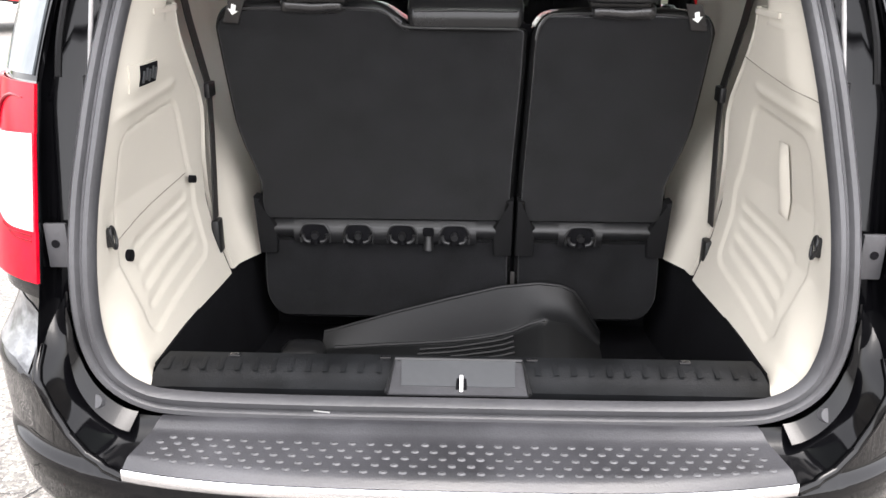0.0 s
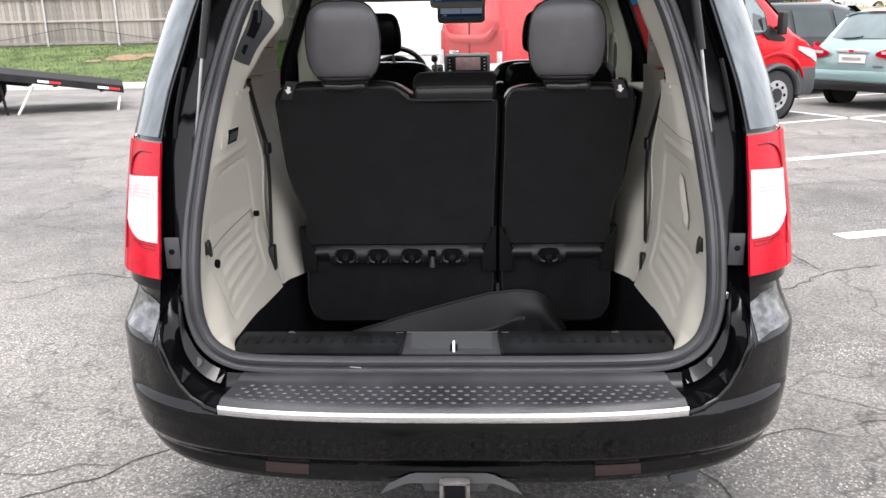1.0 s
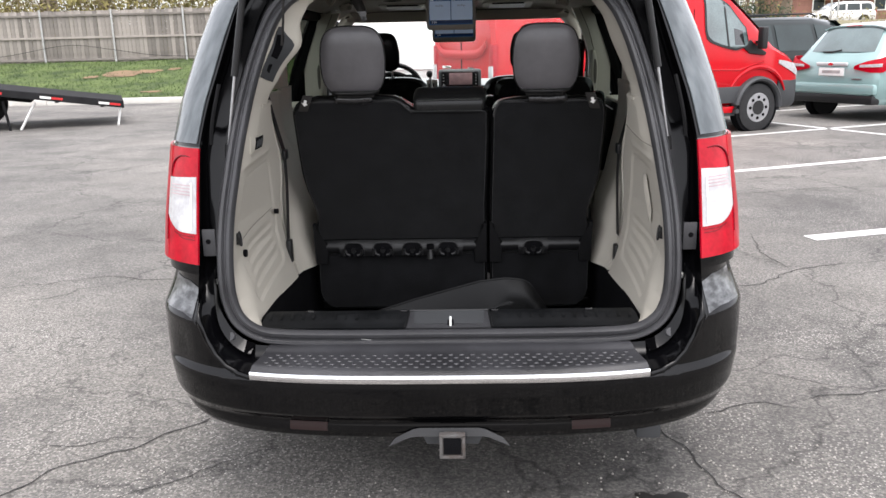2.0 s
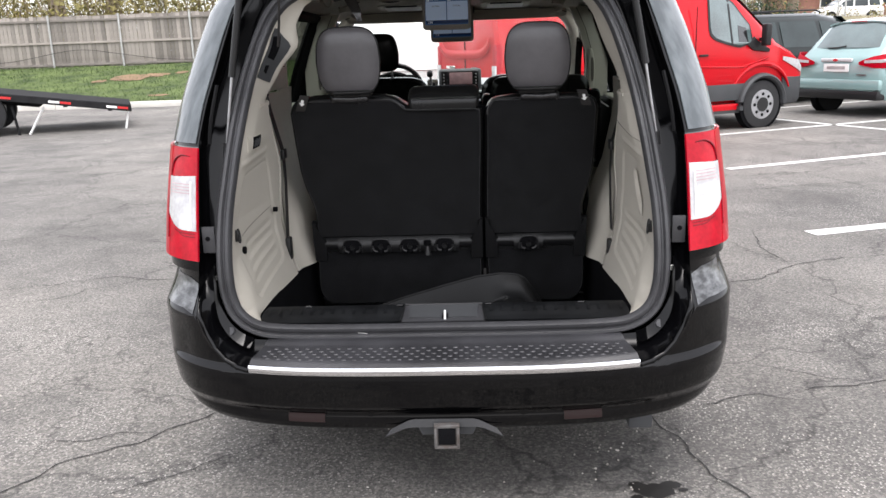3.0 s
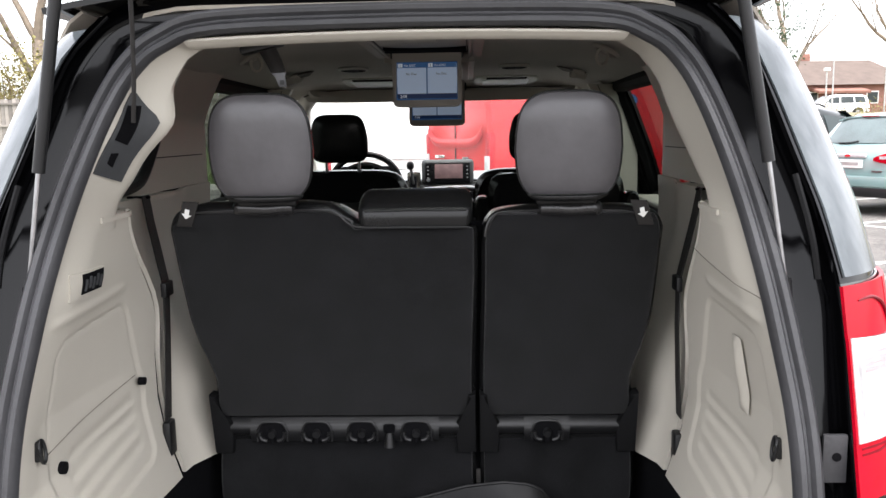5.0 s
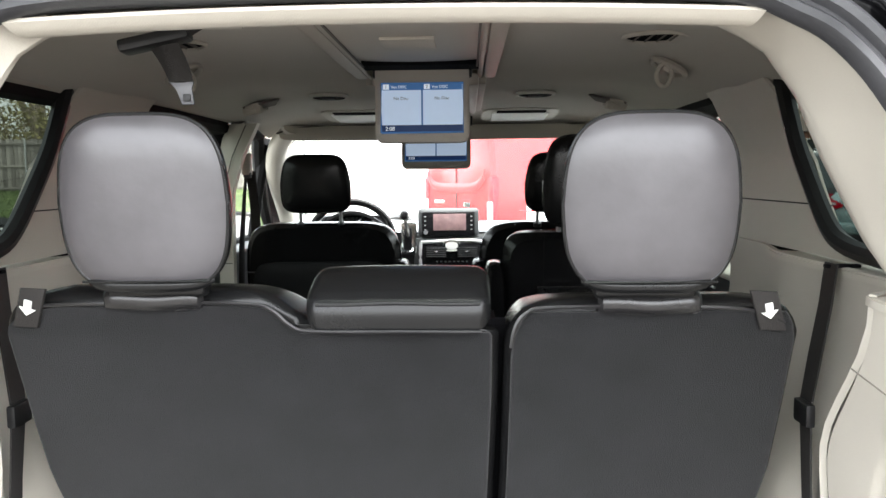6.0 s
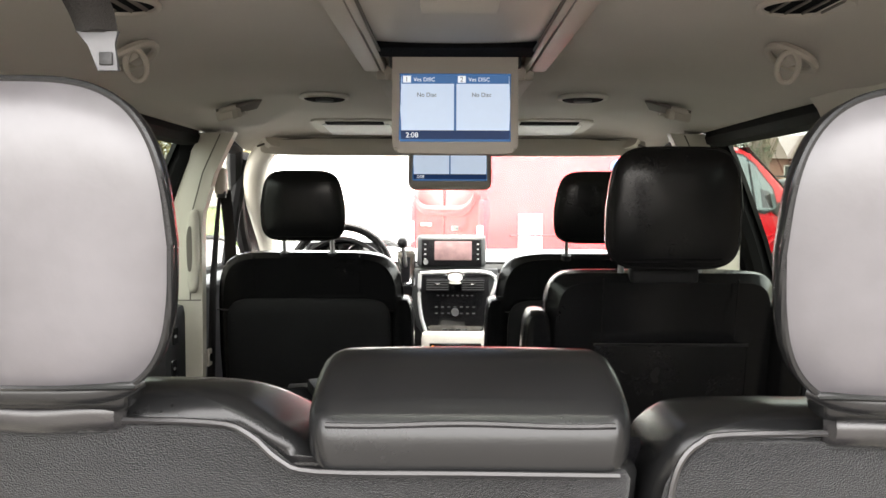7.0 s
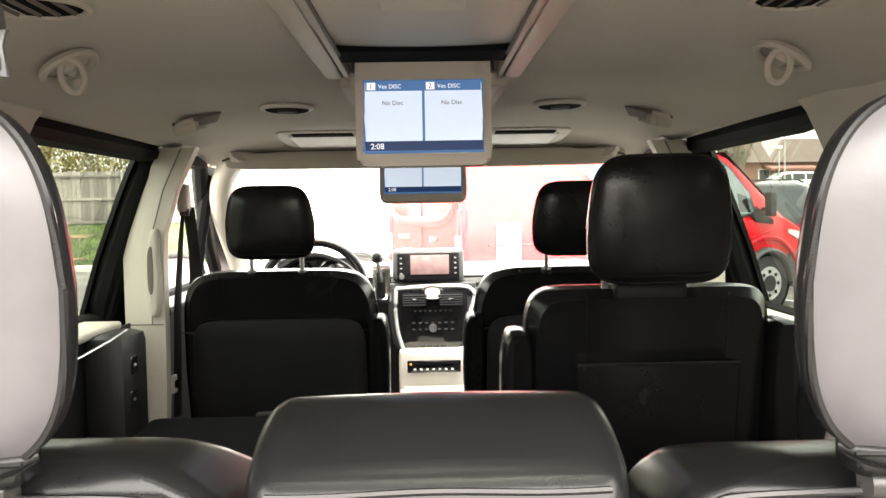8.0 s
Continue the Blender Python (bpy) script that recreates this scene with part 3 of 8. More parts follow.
    part("clear_lens", both(sheet(lambda u, v: corner(zb(u * LW) + (zt(u * LW) - zb(u * LW)) * v, 0.014 + (LW - 0.014) * u, 0.009), 14, 12, 0.008)), CLEAR_LENS, lamp, "clear lens")
    part("red_lens", both(sheet(lambda u, v: corner(0.805 + (zb(u * LW) - 0.805) * v, LW * u, 0.006), 14, 8, 0.006)), RED_LENS, lamp)
    part("red_lens", both(sheet(lambda u, v: corner(0.805 + 0.333 * v, LW + 0.53 * u, 0.007), 8, 16, 0.007)), RED_LENS, lamp)
    part("red_lens", both(sheet(lambda u, v: corner(zb(0) + (zt(0) - zb(0)) * v, 0.014 * u, 0.007), 2, 10, 0.006)), RED_LENS, lamp)
    for i in range(2):
        part("lamp_rib", both(sheet(lambda u, v, i=i: corner(0.882 - 0.009 * i + 0.0035 * v + 0.03 * max(0, u - 0.5) ** 2, 0.03 + (0.28 - 0.08 * i) * u, 0.0072), 8, 1, 0.001)), LENS_DARK, lamp)
    arc = [corner(z, u, 0.007) for u, z in ((0.10, 1.112), (0.22, 1.114), (0.32, 1.104), (0.39, 1.085), (0.425, 1.055), (0.44, 1.00))]
    part("lamp_rib", both(tube(bmesh.new(), smooth_line(arc, 4), [0.0012 + 0.0026 * math.sin(math.pi * i / 20) for i in range(21)], 8)), LENS_DARK, lamp)
    part("lamp_rib", both(tube(bmesh.new(), smooth_line([corner(z, 0.455, 0.008) for z in (0.985, 0.94, 0.90, 0.86)], 4), 0.0022, 6)), LENS_DARK, lamp)
    for i in range(4):
        part("lens_rib", both(sheet(lambda u, v, i=i: corner(1.030 - 0.009 * i + 0.003 * v, 0.06 + 0.26 * u, 0.0185), 6, 1, 0.001)), PALE_RIB, lamp)
    part("lens_rib", both(sheet(lambda u, v: corner(0.905 + 0.135 * v, 0.045 + 0.012 * u, 0.0185), 1, 8, 0.001)), WHITE, lamp)

    # gutter round the opening
    rings = []
    inner_line = [Vector((x, 0, z)) for x, z in SEAL[:3]] + smooth_line([(x, 0, z) for x, z in SEAL[3:]], 5)
    outer_line = [Vector(p) for p in RIM[:3]] + smooth_line(RIM[3:], 5)
    for q, (ox, oy, oz) in zip(inner_line, outer_line):
        sx, sz = q.x, q.z
        sy, deep = lerp_table(YS, sz), 0.059 + 0.03 * ease(0.50, 0.54, 1.09 - oz)
        c = Vector((0, sy, 1.08))
        s0 = Vector((sx, sy + 0.008, sz)) + (Vector((sx, 0, sz - 1.08)).normalized() * 0.012)
        m1, m2, rim = Vector((sx * 0.6 + ox * 0.4, max(sy, oy) + deep, sz * 0.6 + oz * 0.4)), Vector((sx * 0.12 + ox * 0.88, oy + deep * 0.8, sz * 0.12 + oz * 0.88)), Vector((ox, oy, oz))
        rings.append(smooth_line([s0, (s0 + m1) / 2 + Vector((0, 0.006, 0)), m1, m2, rim + Vector((0, 0.012, 0)) * ease(0.62, 0.75, oz), rim], 4))
    part("door_frame", both(loft(bmesh.new(), rings, False)), JAMB, van)

    # gas strut of the tailgate
    strut = part("gas_strut", both(rod((0.658, 0.13, 1.13), (0.619, 0.13, 1.35), 0.0045)), STEEL, van, "steel strut rod")
    part("strut_body", both(rod((0.620, 0.13, 1.345), (0.530, 0.12, 1.80), 0.0105)), PLASTIC, strut)
    part("ball_joint", both(rod((0.662, 0.135, 1.105), (0.656, 0.13, 1.145), 0.010)), PLASTIC, strut)
    # striker bracket and plugs
    bracket = part("hinge_bracket", both(boxed((0.712, 0.040, 0.862), (0.040, 0.010, 0.082), 0.003)), RUBBER, van, "dark grey bracket with a round hole")
    part("bracket_hole", both(rod((0.714, 0.0335, 0.866), (0.714, 0.036, 0.866), 0.0075)), WELL, bracket)
    # glossy corner between the seal and the bumper's crest
    inner_edge = smooth_line([(0.535, -0.024, 0.556), (0.60, -0.024, 0.566), (0.650, -0.020, 0.606), (0.678, -0.014, 0.665), (0.687, -0.008, 0.735), (0.689, 0.0, 0.79)], 6)
    outer_edge = smooth_line([bumper_pt(bumper_u(x), 1.0, 0.005) for x in (0.576, 0.62, 0.66, 0.697, 0.727, 0.743)], 6)

    def fill(u, v):
        a, b = inner_edge[round(u * 30)], outer_edge[round(u * 30)]
        s = math.sin(math.pi * v)
        return a.lerp(b, v) + Vector((0, 0.026 * s, -0.004 * s))

    def flange(u, v):
        k = 0.14 + 0.74 * u
        i = min(29, int(k * 30))
        a, b = inner_edge[i].lerp(inner_edge[i + 1], k * 30 - i), outer_edge[i].lerp(outer_edge[i + 1], k * 30 - i)
        return a.lerp(b, 0.34 * v * (1 - 0.75 * ease(0.55, 1.0, u))) + Vector((0, -0.003 + 0.004 * v, 0.005 - 0.004 * v))

    part("corner_filler", both(sheet(fill, 30, 14, 0.003)), JAMB, van, "glossy black corner under the seal")
    part("seal_flange", both(sheet(flange, 30, 6, 0.003)), PAINT, van)
    p = flange(0.33, 0.52)
    part("body_plug", both(rod(p + Vector((0.002, -0.004, 0.003)), p + Vector((0, 0.004, -0.002)), 0.0125, 18, 0.0145)), RUBBER, van)
    part("fastener", both(boxed((0.690, 0.03, 0.745), (0.018, 0.02, 0.014), 0.003)), WHITE if sgn > 0 else POST, van)
    trim_strip = tube(bmesh.new(), smooth_line([(0.708, 0.125, 1.145), (0.700, 0.14, 1.22), (0.682, 0.175, 1.32)], 4), 0.006, 6)
    part("drip_strip", both(trim_strip), TRIM_BLACK, van)

    # wheels
    for c in (0.95, 4.03):
        tyre = part("wheel", both(pillow(squircle(0, 0, 0.67, 0.67, 2.0, 36), lambda a, b, d, c=c: (0.93 + d - 0.11, c + a, 0.335 + b), [-0.11, -0.09, 0.09, 0.11], [0.06, 0.0, 0.0, 0.06])), TYRE, van)
        part("rim", both(pillow(squircle(0, 0, 0.44, 0.44, 2.0, 30), lambda a, b, d, c=c: (0.935 + d, c + a, 0.335 + b), [-0.02, 0.0, 0.008, -0.01, 0.0], [0.0, 0.0, 0.02, 0.10, 0.20])), STEEL, tyre)

# rubber seal, swept right round the opening
ring_pts = smooth_line([(x, lerp_table(YS, z), z) for x, z in SEAL], 5)
loop = [Vector((-p.x, p.y, p.z)) for p in reversed(ring_pts[1:])] + ring_pts[:-1]
prof = [(-0.023, 0.004), (-0.022, 0.018), (-0.015, 0.026), (-0.006, 0.024), (0.000, 0.014), (0.004, 0.013), (0.010, 0.020), (0.018, 0.021), (0.025, 0.012), (0.027, -0.006)]
rings = []
for i, p in enumerate(loop):
    d = (loop[(i + 1) % len(loop)] - loop[i - 1]).normalized()
    out = d.cross(Vector((0, -1, 0))).normalized()
    if out.dot(Vector((p.x, 0, p.z - 1.1))) < 0:
        out = -out
    back = out.cross(d).normalized()
    if back.y > 0:
        back = -back
    rings.append([p + out * a + back * b for a, b in prof])
seal = part("weather_seal", loft(bmesh.new(), rings + rings[:1], True, False), RUBBER, van, "dark grey ribbed rubber seal round the opening")
part("scuff_mark", boxed((-0.245, -0.0275, 0.574), (0.030, 0.002, 0.003), 0.001, turned(0, 6, 0)), POST, seal)

# roof, windscreen, bonnet, nose and floor pan
def roof_pt(u, v):
    y = 0.37 + (2.75 - 0.37) * v
    w = side_x(y, 1.645)
    x = (2 * u - 1) * w
    return Vector((x, y + 0.10 * (1 - (x / w) ** 2) * v, 1.645 + 0.075 * (1 - abs(x / w) ** 2.4) * (0.75 + 0.25 * math.sin(math.pi * v))))


part("roof", sheet(roof_pt, 20, 16, -0.012), PAINT, van)


def screen_pt(u, v, off=0.0):
    lo, hi = Vector(((2 * u - 1) * 0.80, 3.86 - 0.22 * (2 * u - 1) ** 2, 1.07)), Vector(((2 * u - 1) * 0.68, 2.86 - 0.16 * (2 * u - 1) ** 2, 1.645 + 0.05 * (1 - (2 * u - 1) ** 2)))
    return lo.lerp(hi, v) + Vector((0, off, 0.05 * math.sin(math.pi * v) + off))


pane = part("windscreen", sheet(screen_pt, 16, 10), WINDSHIELD, van)
pane.visible_shadow = False


def bonnet_pt(u, v):
    s = 2 * u - 1
    y = 3.80 + 1.05 * v - 0.22 * s * s * (1 - v) - 0.30 * abs(s) ** 3 * v
    return Vector((s * (0.86 - 0.12 * v), y, 1.09 - 0.22 * v**1.6 - 0.10 * abs(s) ** 2.5))


part("bonnet", sheet(bonnet_pt, 14, 10, -0.012), PAINT, van)
for sgn in (-1, 1):
    part("front_wing", sheet(lambda u, v: Vector((sgn * (side_x(3.75 + 1.0 * u, 0.9) * (1 - v) + (0.86 - 0.12 * u) * v), 3.70 + 1.05 * u, 0.62 + (0.40 - 0.13 * u) * v)), 10, 6, 0.01), PAINT, van)
    part("headlamp", sheet(lambda u, v: Vector((sgn * (0.45 + 0.32 * u), 4.86 - 0.30 * u**2 - 0.1 * v, 0.66 + 0.16 * v)), 8, 4, 0.02), CLEAR_LENS, van)
nose = sheet(lambda u, v: Vector(((2 * u - 1) * (0.90 - 0.1 * v), 4.96 - 0.48 * abs(2 * u - 1) ** 3 - 0.10 * v**2, 0.26 + 0.62 * v)), 18, 8, 0.01)
part("front_bumper", nose, PAINT, van)
part("floor_pan", boxed((0, 2.45, 0.29), (1.66, 4.5, 0.05), 0.02), GREY_CLAD, van)

# open tailgate above the opening
def gate_pt(u, v, lift=0.0):
    return Vector(((2 * u - 1) * (0.64 + 0.08 * v), 0.34 - 1.0 * v, 1.735 + 0.50 * v + lift + 0.04 * (1 - (2 * u - 1) ** 2)))


def gate_piece(u0, u1, v0, v1, thick=0.05, lift=0.0):
    return sheet(lambda u, v: gate_pt(u0 + (u1 - u0) * u, v0 + (v1 - v0) * v, lift), 10, 6, thick)


gate = part("tailgate", gate_piece(0, 1, 0.56, 1.0), PAINT, van)
part("gate_header", gate_piece(0, 1, 0.0, 0.10), PAINT, gate)
for u0, u1 in ((0, 0.10), (0.90, 1)):
    part("gate_pillar", gate_piece(u0, u1, 0.10, 0.56), PAINT, gate)
part("gate_glass", gate_piece(0.10, 0.90, 0.10, 0.56, 0.0, -0.015), QUARTER_TINT, gate)
part("tailgate_trim", gate_piece(0.06, 0.94, 0.58, 0.95, 0.02, -0.06), PLASTIC, gate)



# rear bumper
bumper = part("rear_bumper", sheet(bumper_pt, 240, 100, 0.006), PAINT, van, "glossy black painted bumper, dusty at the corners")


def strip_pt(lo, hi, half, off):
    def f(u, v):
        x = (2 * u - 1) * half
        y = 0.40 - 0.577 * (1 - (abs(x) / 0.93) ** 3.2) ** (1 / 3.2)
        return Vector((x, y - off - 0.004 * math.sin(math.pi * v), lo + (hi - lo) * v))
    return f


# scuffs and the shoulder's sky gleam, both put into the colour
SCUFFED = shade("dusty_scuffed_paint_with_gleam", (0.05, 0.052, 0.055), 0.38, var=0.5, scale=20, coat=0.6, spec=0.3)
streaked(SCUFFED, (0.012, 0.0125, 0.014), (0.115, 0.120, 0.125), 26.0, 60.0)
for sgn in (-1, 1):
    part("scuffed_shoulder", sheet(lambda u, v: bumper_pt(bumper_u(sgn * (0.756 + 0.128 * u)), 0.815 + 0.115 * v, 0.0012), 20, 10, 0.001), SCUFFED, bumper, "dusty scuffed paint with the sky's gleam in its colour")
    crest = [bumper_pt(bumper_u(sgn * x), 0.995, 0.001) for x in np.linspace(0.576, 0.738, 40)]
    part("crest_edge", tube(bmesh.new(), crest, 0.0085, 10), PAINT, bumper)


part("chrome_strip", sheet(strip_pt(0.497, 0.521, 0.573, 0.004), 40, 5, 0.006), CHROME, bumper, "chrome strip along the bumper's edge")


def step_pt(u, v, lift=0.0):
    half = 0.572 - 0.037 * v
    x = (2 * u - 1) * half
    yf = 0.40 - 0.577 * (1 - (abs(x) / 0.93) ** 3.2) ** (1 / 3.2)
    return Vector((x, yf + (-0.028 - yf) * v, 0.520 + 0.012 * min(1, v / 0.12) + 0.022 * v + lift + 0.008 * ease(0.72, 0.9, v)))


pad = part("step_pad", sheet(step_pt, 50, 14, 0.012), STEP, bumper, "scuffed black plastic step pad with a raised tread")
studs = bmesh.new()
for r in range(5):
    for c in range(34):
        u = (c + 0.5 + 0.5 * (r % 2)) / 34.5
        if not 0.02 < u < 0.98:
            continue
        p = step_pt(u, 0.17 + 0.112 * r, 0.0)
        q = bmesh.ops.create_cone(studs, segments=8, radius1=0.0080, radius2=0.0050, depth=0.0026, cap_ends=True, matrix=Matrix.Translation(p + Vector((0, 0, 0.001))) @ Matrix.Diagonal((1.0, 0.62, 1, 1)))
tagged(part("tread_studs", studs, shade("worn_tread_studs", (0.048, 0.048, 0.051), 0.45, var=0.5, scale=18), pad, "worn pale studs"), kind="stuff")

# lower edge: reflectors, sensors and scuffs
for x in (-0.42, 0.42):
    part("reflector", sheet(lambda u, v, x=x: bumper_pt(bumper_u(x + (u - 0.5) * 0.115), 0.090 + 0.095 * v, 0.002), 8, 4, 0.003), shade("dim_red_reflector", (0.010, 0.0015, 0.002), 0.3, coat=0.6), bumper)
for x in (-0.58, -0.22, 0.24, 0.62):
    p = bumper_pt(bumper_u(x), 0.20, 0.001)
    part("sensor", rod(p + Vector((0, -0.002, 0)), p + Vector((0, 0.006, 0)), 0.011, 16), PAINT, bumper)

# hitch receiver
hitch = part("hitch_tube", boxed((0.010, -0.145, 0.312), (0.060, 0.10, 0.060), 0.008), RUST, van, "rusty square hitch receiver tube")
part("tube_mouth", boxed((0.010, -0.1965, 0.312), (0.050, 0.004, 0.050), 0.006), WELL, hitch)
collar = bmesh.new()
for dx, dz, sx, sz in ((0, 0.033, 0.074, 0.009), (0, -0.033, 0.074, 0.009), (0.0325, 0, 0.009, 0.07), (-0.0325, 0, 0.009, 0.07)):
    box(collar, (0.010 + dx, -0.192, 0.312 + dz), (sx, 0.018, sz), 0.002)
part("collar", collar, RUST, hitch)
for sx in (-1, 1):
    part("chain_plate", prism([(0.03, 0), (0.075, 0.0), (0.085, 0.02), (0.08, 0.042), (0.03, 0.045)], lambda a, b, d: (0.010 + sx * a, -0.15 + d, 0.295 + b), 0, 0.008, 0.002), GREY_CLAD, hitch)
part("hitch_cover", sheet(lambda u, v: Vector(((2 * u - 1) * (0.175 - 0.02 * v), -0.172 + 0.01 * v, 0.318 + 0.022 * v - 0.03 * max(0, abs(2 * u - 1) - 0.62) / 0.38 + 0.012)), 18, 3, 0.008), PLASTIC, bumper, "dull grey arched trim over the hitch")
part("exhaust_box", boxed((0.60, 0.02, 0.275), (0.075, 0.12, 0.05), 0.012), GREY_CLAD, van)

# ---- minivan: cabin lining ----
SEAL_IN = [(z, x - 0.019) for x, z in SEAL[3:16]]
WALL_A = [(0.60, 0.585), (0.64, 0.598), (0.70, 0.612), (0.79, 0.645), (0.90, 0.645), (1.05, 0.617), (1.14, 0.590), (1.26, 0.578)]
WALL_B = [(0.60, 0.566), (0.66, 0.585), (0.72, 0.602), (0.80, 0.614), (0.90, 0.614), (1.05, 0.602), (1.26, 0.592)]


def wall_pt(y, z):
    y0 = lerp_table(YS, z)
    a = lerp_table(SEAL_IN, z)
    b, c = lerp_table(WALL_A, z), lerp_table(WALL_B, z)
    x = a + (b - a) * ease(y0, y0 + 0.10, y)
    return x + (c - x) * ease(0.22, 0.60, y)


EDGE = [(1.20, 0.572, 0.34), (1.27, 0.556, 0.325), (1.33, 0.530, 0.335), (1.42, 0.490, 0.355), (1.50, 0.462, 0.375), (1.56, 0.425, 0.39), (1.59, 0.37, 0.40)]


def panel_end(z):
    """Where the cargo panel ends forward; it falls back towards the window."""
    return 0.565 - 0.16 * ease(0.98, 1.25, z)


def fore_x(y, z):
    """The side lining ahead of the cargo panel: over the wheel house low down, stepping out above it."""
    if y < panel_end(z) + 0.02:
        return wall_pt(y, z)
    high = ease(0.78, 1.18, z)
    return wall_pt(0.6, max(z, 0.603)) - 0.045 * ease(0.60, 0.72, y) * (1 - high) + 0.095 * ease(panel_end(z) + 0.02, panel_end(z) + 0.10, y) * high + 0.10 * ease(0.95, 1.2, y) * (1 - 0.6 * high)


def pillar_skin(u, z, bulge):
    """The tailgate pillar's trim: u = 0 at the seal, 1 at its inner edge."""
    y0, x0 = lerp_table(YS, z), lerp_table(SEAL_IN, z)
    x1, y1 = lerp_table([(e[0], e[1]) for e in EDGE], z) - bulge * math.exp(-((z - 1.43) / 0.05) ** 2), lerp_table([(e[0], e[2]) for e in EDGE], z)
    x, y = x0 + (x1 - x0) * u + 0.006 * math.sin(math.pi * u), y0 - 0.004 + (y1 - y0) * u
    base = wall_pt(y, z) - 0.0015
    return Vector((base + (x - base) * ease(1.215, 1.33, z), y, z))


def door_edge(y, z):
    """How far inside the service door's rounded outline a point of the side panel lies (outside: below zero)."""
    top, low = 1.035 + 0.09 * (y - 0.15), 0.645 + 0.13 * (y - 0.15)
    rear, fore = 0.130 + 0.10 * max(0.0, z - 0.85), 0.495 - 0.42 * max(0.0, z - 0.86)
    a, b = min(y - rear, fore - y), min(z - low, top - z)
    r = 0.035
    if a < r and b < r:
        return r - math.hypot(r - a, r - b)
    return min(a, b)


def relief(y, z, near):
    """The moulding of the cargo side panel, as depth into the wall."""
    d = door_edge(y, z)
    out = 0.0045 * ease(-0.008, 0.008, d) + 0.0022 * math.exp(-((d / 0.0035) ** 2))
    # louvre-like steps in the lower half
    s = z - 0.13 * (y - 0.15)
    inside = ease(0.012, 0.03, d)
    for i in range(4):
        c = 0.682 + 0.034 * i
        reach = ease(0.155 + 0.012 * i, 0.185 + 0.012 * i, y) * (1 - ease(0.44, 0.47, y))
        out += inside * reach * 0.0042 * (ease(c - 0.005, c + 0.003, s) - ease(c + 0.005, c + 0.030, s))
    # ledge over the door
    top = z - (1.078 + 0.07 * (y - 0.15))
    out -= 0.005 * math.exp(-((top / 0.010) ** 2)) * ease(0.10, 0.14, y) * (1 - ease(0.36, 0.42, y))
    # the upper half of the near door stands a little proud of the lower
    if near:
        out -= 0.002 * ease(-0.003, 0.003, z - (0.832 + 0.13 * (y - 0.09))) * ease(0.0, 0.01, d)
    return out


lining = thing("cabin_lining", "light stone plastic and cloth lining of a minivan cabin", "interior lining", kind="structure")
for sgn in (-1, 1):
    flip = Matrix.Diagonal((sgn, 1, 1, 1))

    def both(bm):
        bmesh.ops.transform(bm, matrix=flip, verts=bm.verts)
        return bm

    def wall(u, v):
        z = 0.603 + 0.65 * v
        y = lerp_table(YS, z) - 0.004 + (panel_end(z) - lerp_table(YS, z)) * u
        return Vector((wall_pt(y, z) + relief(y, z, sgn < 0), y, z))

    panel = part("cargo_side_panel", both(sheet(wall, 84, 120, -0.012)), BEIGE, lining, "light stone moulded cargo side panel")

    def pillar(u, v):
        z = 1.225 + 0.365 * v
        bulge = 0.03 if sgn < 0 else 0.0
        slim = Vector((0, 0, 0)) if sgn < 0 else Vector((0.042, 0.090, 0)) * ease(1.22, 1.34, z) * (1 - 0.4 * ease(1.50, 1.59, z))
        if u < 0.7:
            return pillar_skin(u / 0.7, z, bulge) + slim * (u / 0.7)
        t, p = (u - 0.7) / 0.3, pillar_skin(1.0, z, bulge) + slim
        return p + Vector((((0.09 + 0.35 * max(0, z - 1.42)) * ease(1.20, 1.30, z) + 0.012) * t + 0.02 * t * t, 0.10 * t + 0.03 * math.sin(math.pi * t / 2) - 0.014 * math.sin(math.pi * t), 0))

    part("tailgate_pillar_trim", both(sheet(pillar, 14, 20, -0.006)), BEIGE, lining)
    # ledge under the quarter window, and the lining forward of the belt
    part("window_ledge", both(sheet(lambda u, v: Vector((fore_x(0.26 + 0.80 * v, 1.25) - 0.004 + (side_x(0.26 + 0.80 * v, 1.25) - 0.05 - fore_x(0.26 + 0.80 * v, 1.25)) * u, 0.26 + 0.80 * v, 1.252 - 0.01 * u)), 6, 24, 0.01)), BEIGE, lining)
    part("belt_slot", both(boxed((0.690, 0.715, 1.257), (0.055, 0.014, 0.006), 0.002)), WELL, lining)

    def fore(u, v):
        z = 0.606 + 0.649 * v
        y = panel_end(z) + 0.022 + (1.388 - panel_end(z) - 0.022) * u
        return Vector((fore_x(y, z), y, z))

    part("wheel_house_trim", both(sheet(fore, 22, 16, -0.01)), BEIGE, lining)
    part("trim_gap", both(boxed((0.634, 0.578, 0.82), (0.01, 0.026, 0.40))), WELL, lining)
    # carpeted walls of the well
    part("well_side", both(sheet(lambda u, v: Vector((wall_pt(0.11 + 0.7 * u, 0.604) - 0.02 * ease(0.4, 0.55, u) - 0.004 - 0.02 * (1 - v), 0.085 + 1.25 * u, 0.27 + 0.335 * v)), 12, 8, -0.01)), WELL, lining)
    # seam of the side panel
    seam = [(wall_pt(y, z) + relief(y, z, sgn < 0) - 0.0003, y, z) for y, z in zip(np.linspace(0.11, 0.47, 40), np.linspace(0.834 if sgn < 0 else 1.115, 0.882 if sgn < 0 else 1.15, 40))]
    # darker beige puts the seam's shadow into its colour
    part("panel_seam", both(tube(bmesh.new(), seam, 0.0011, 5)), shade("shadowed_trim_seam", (0.22, 0.20, 0.17), 0.8), panel)
    # cargo loop
    lx, ly, lz = 0.628, 0.083, 0.862
    loop_ring = bmesh.new()
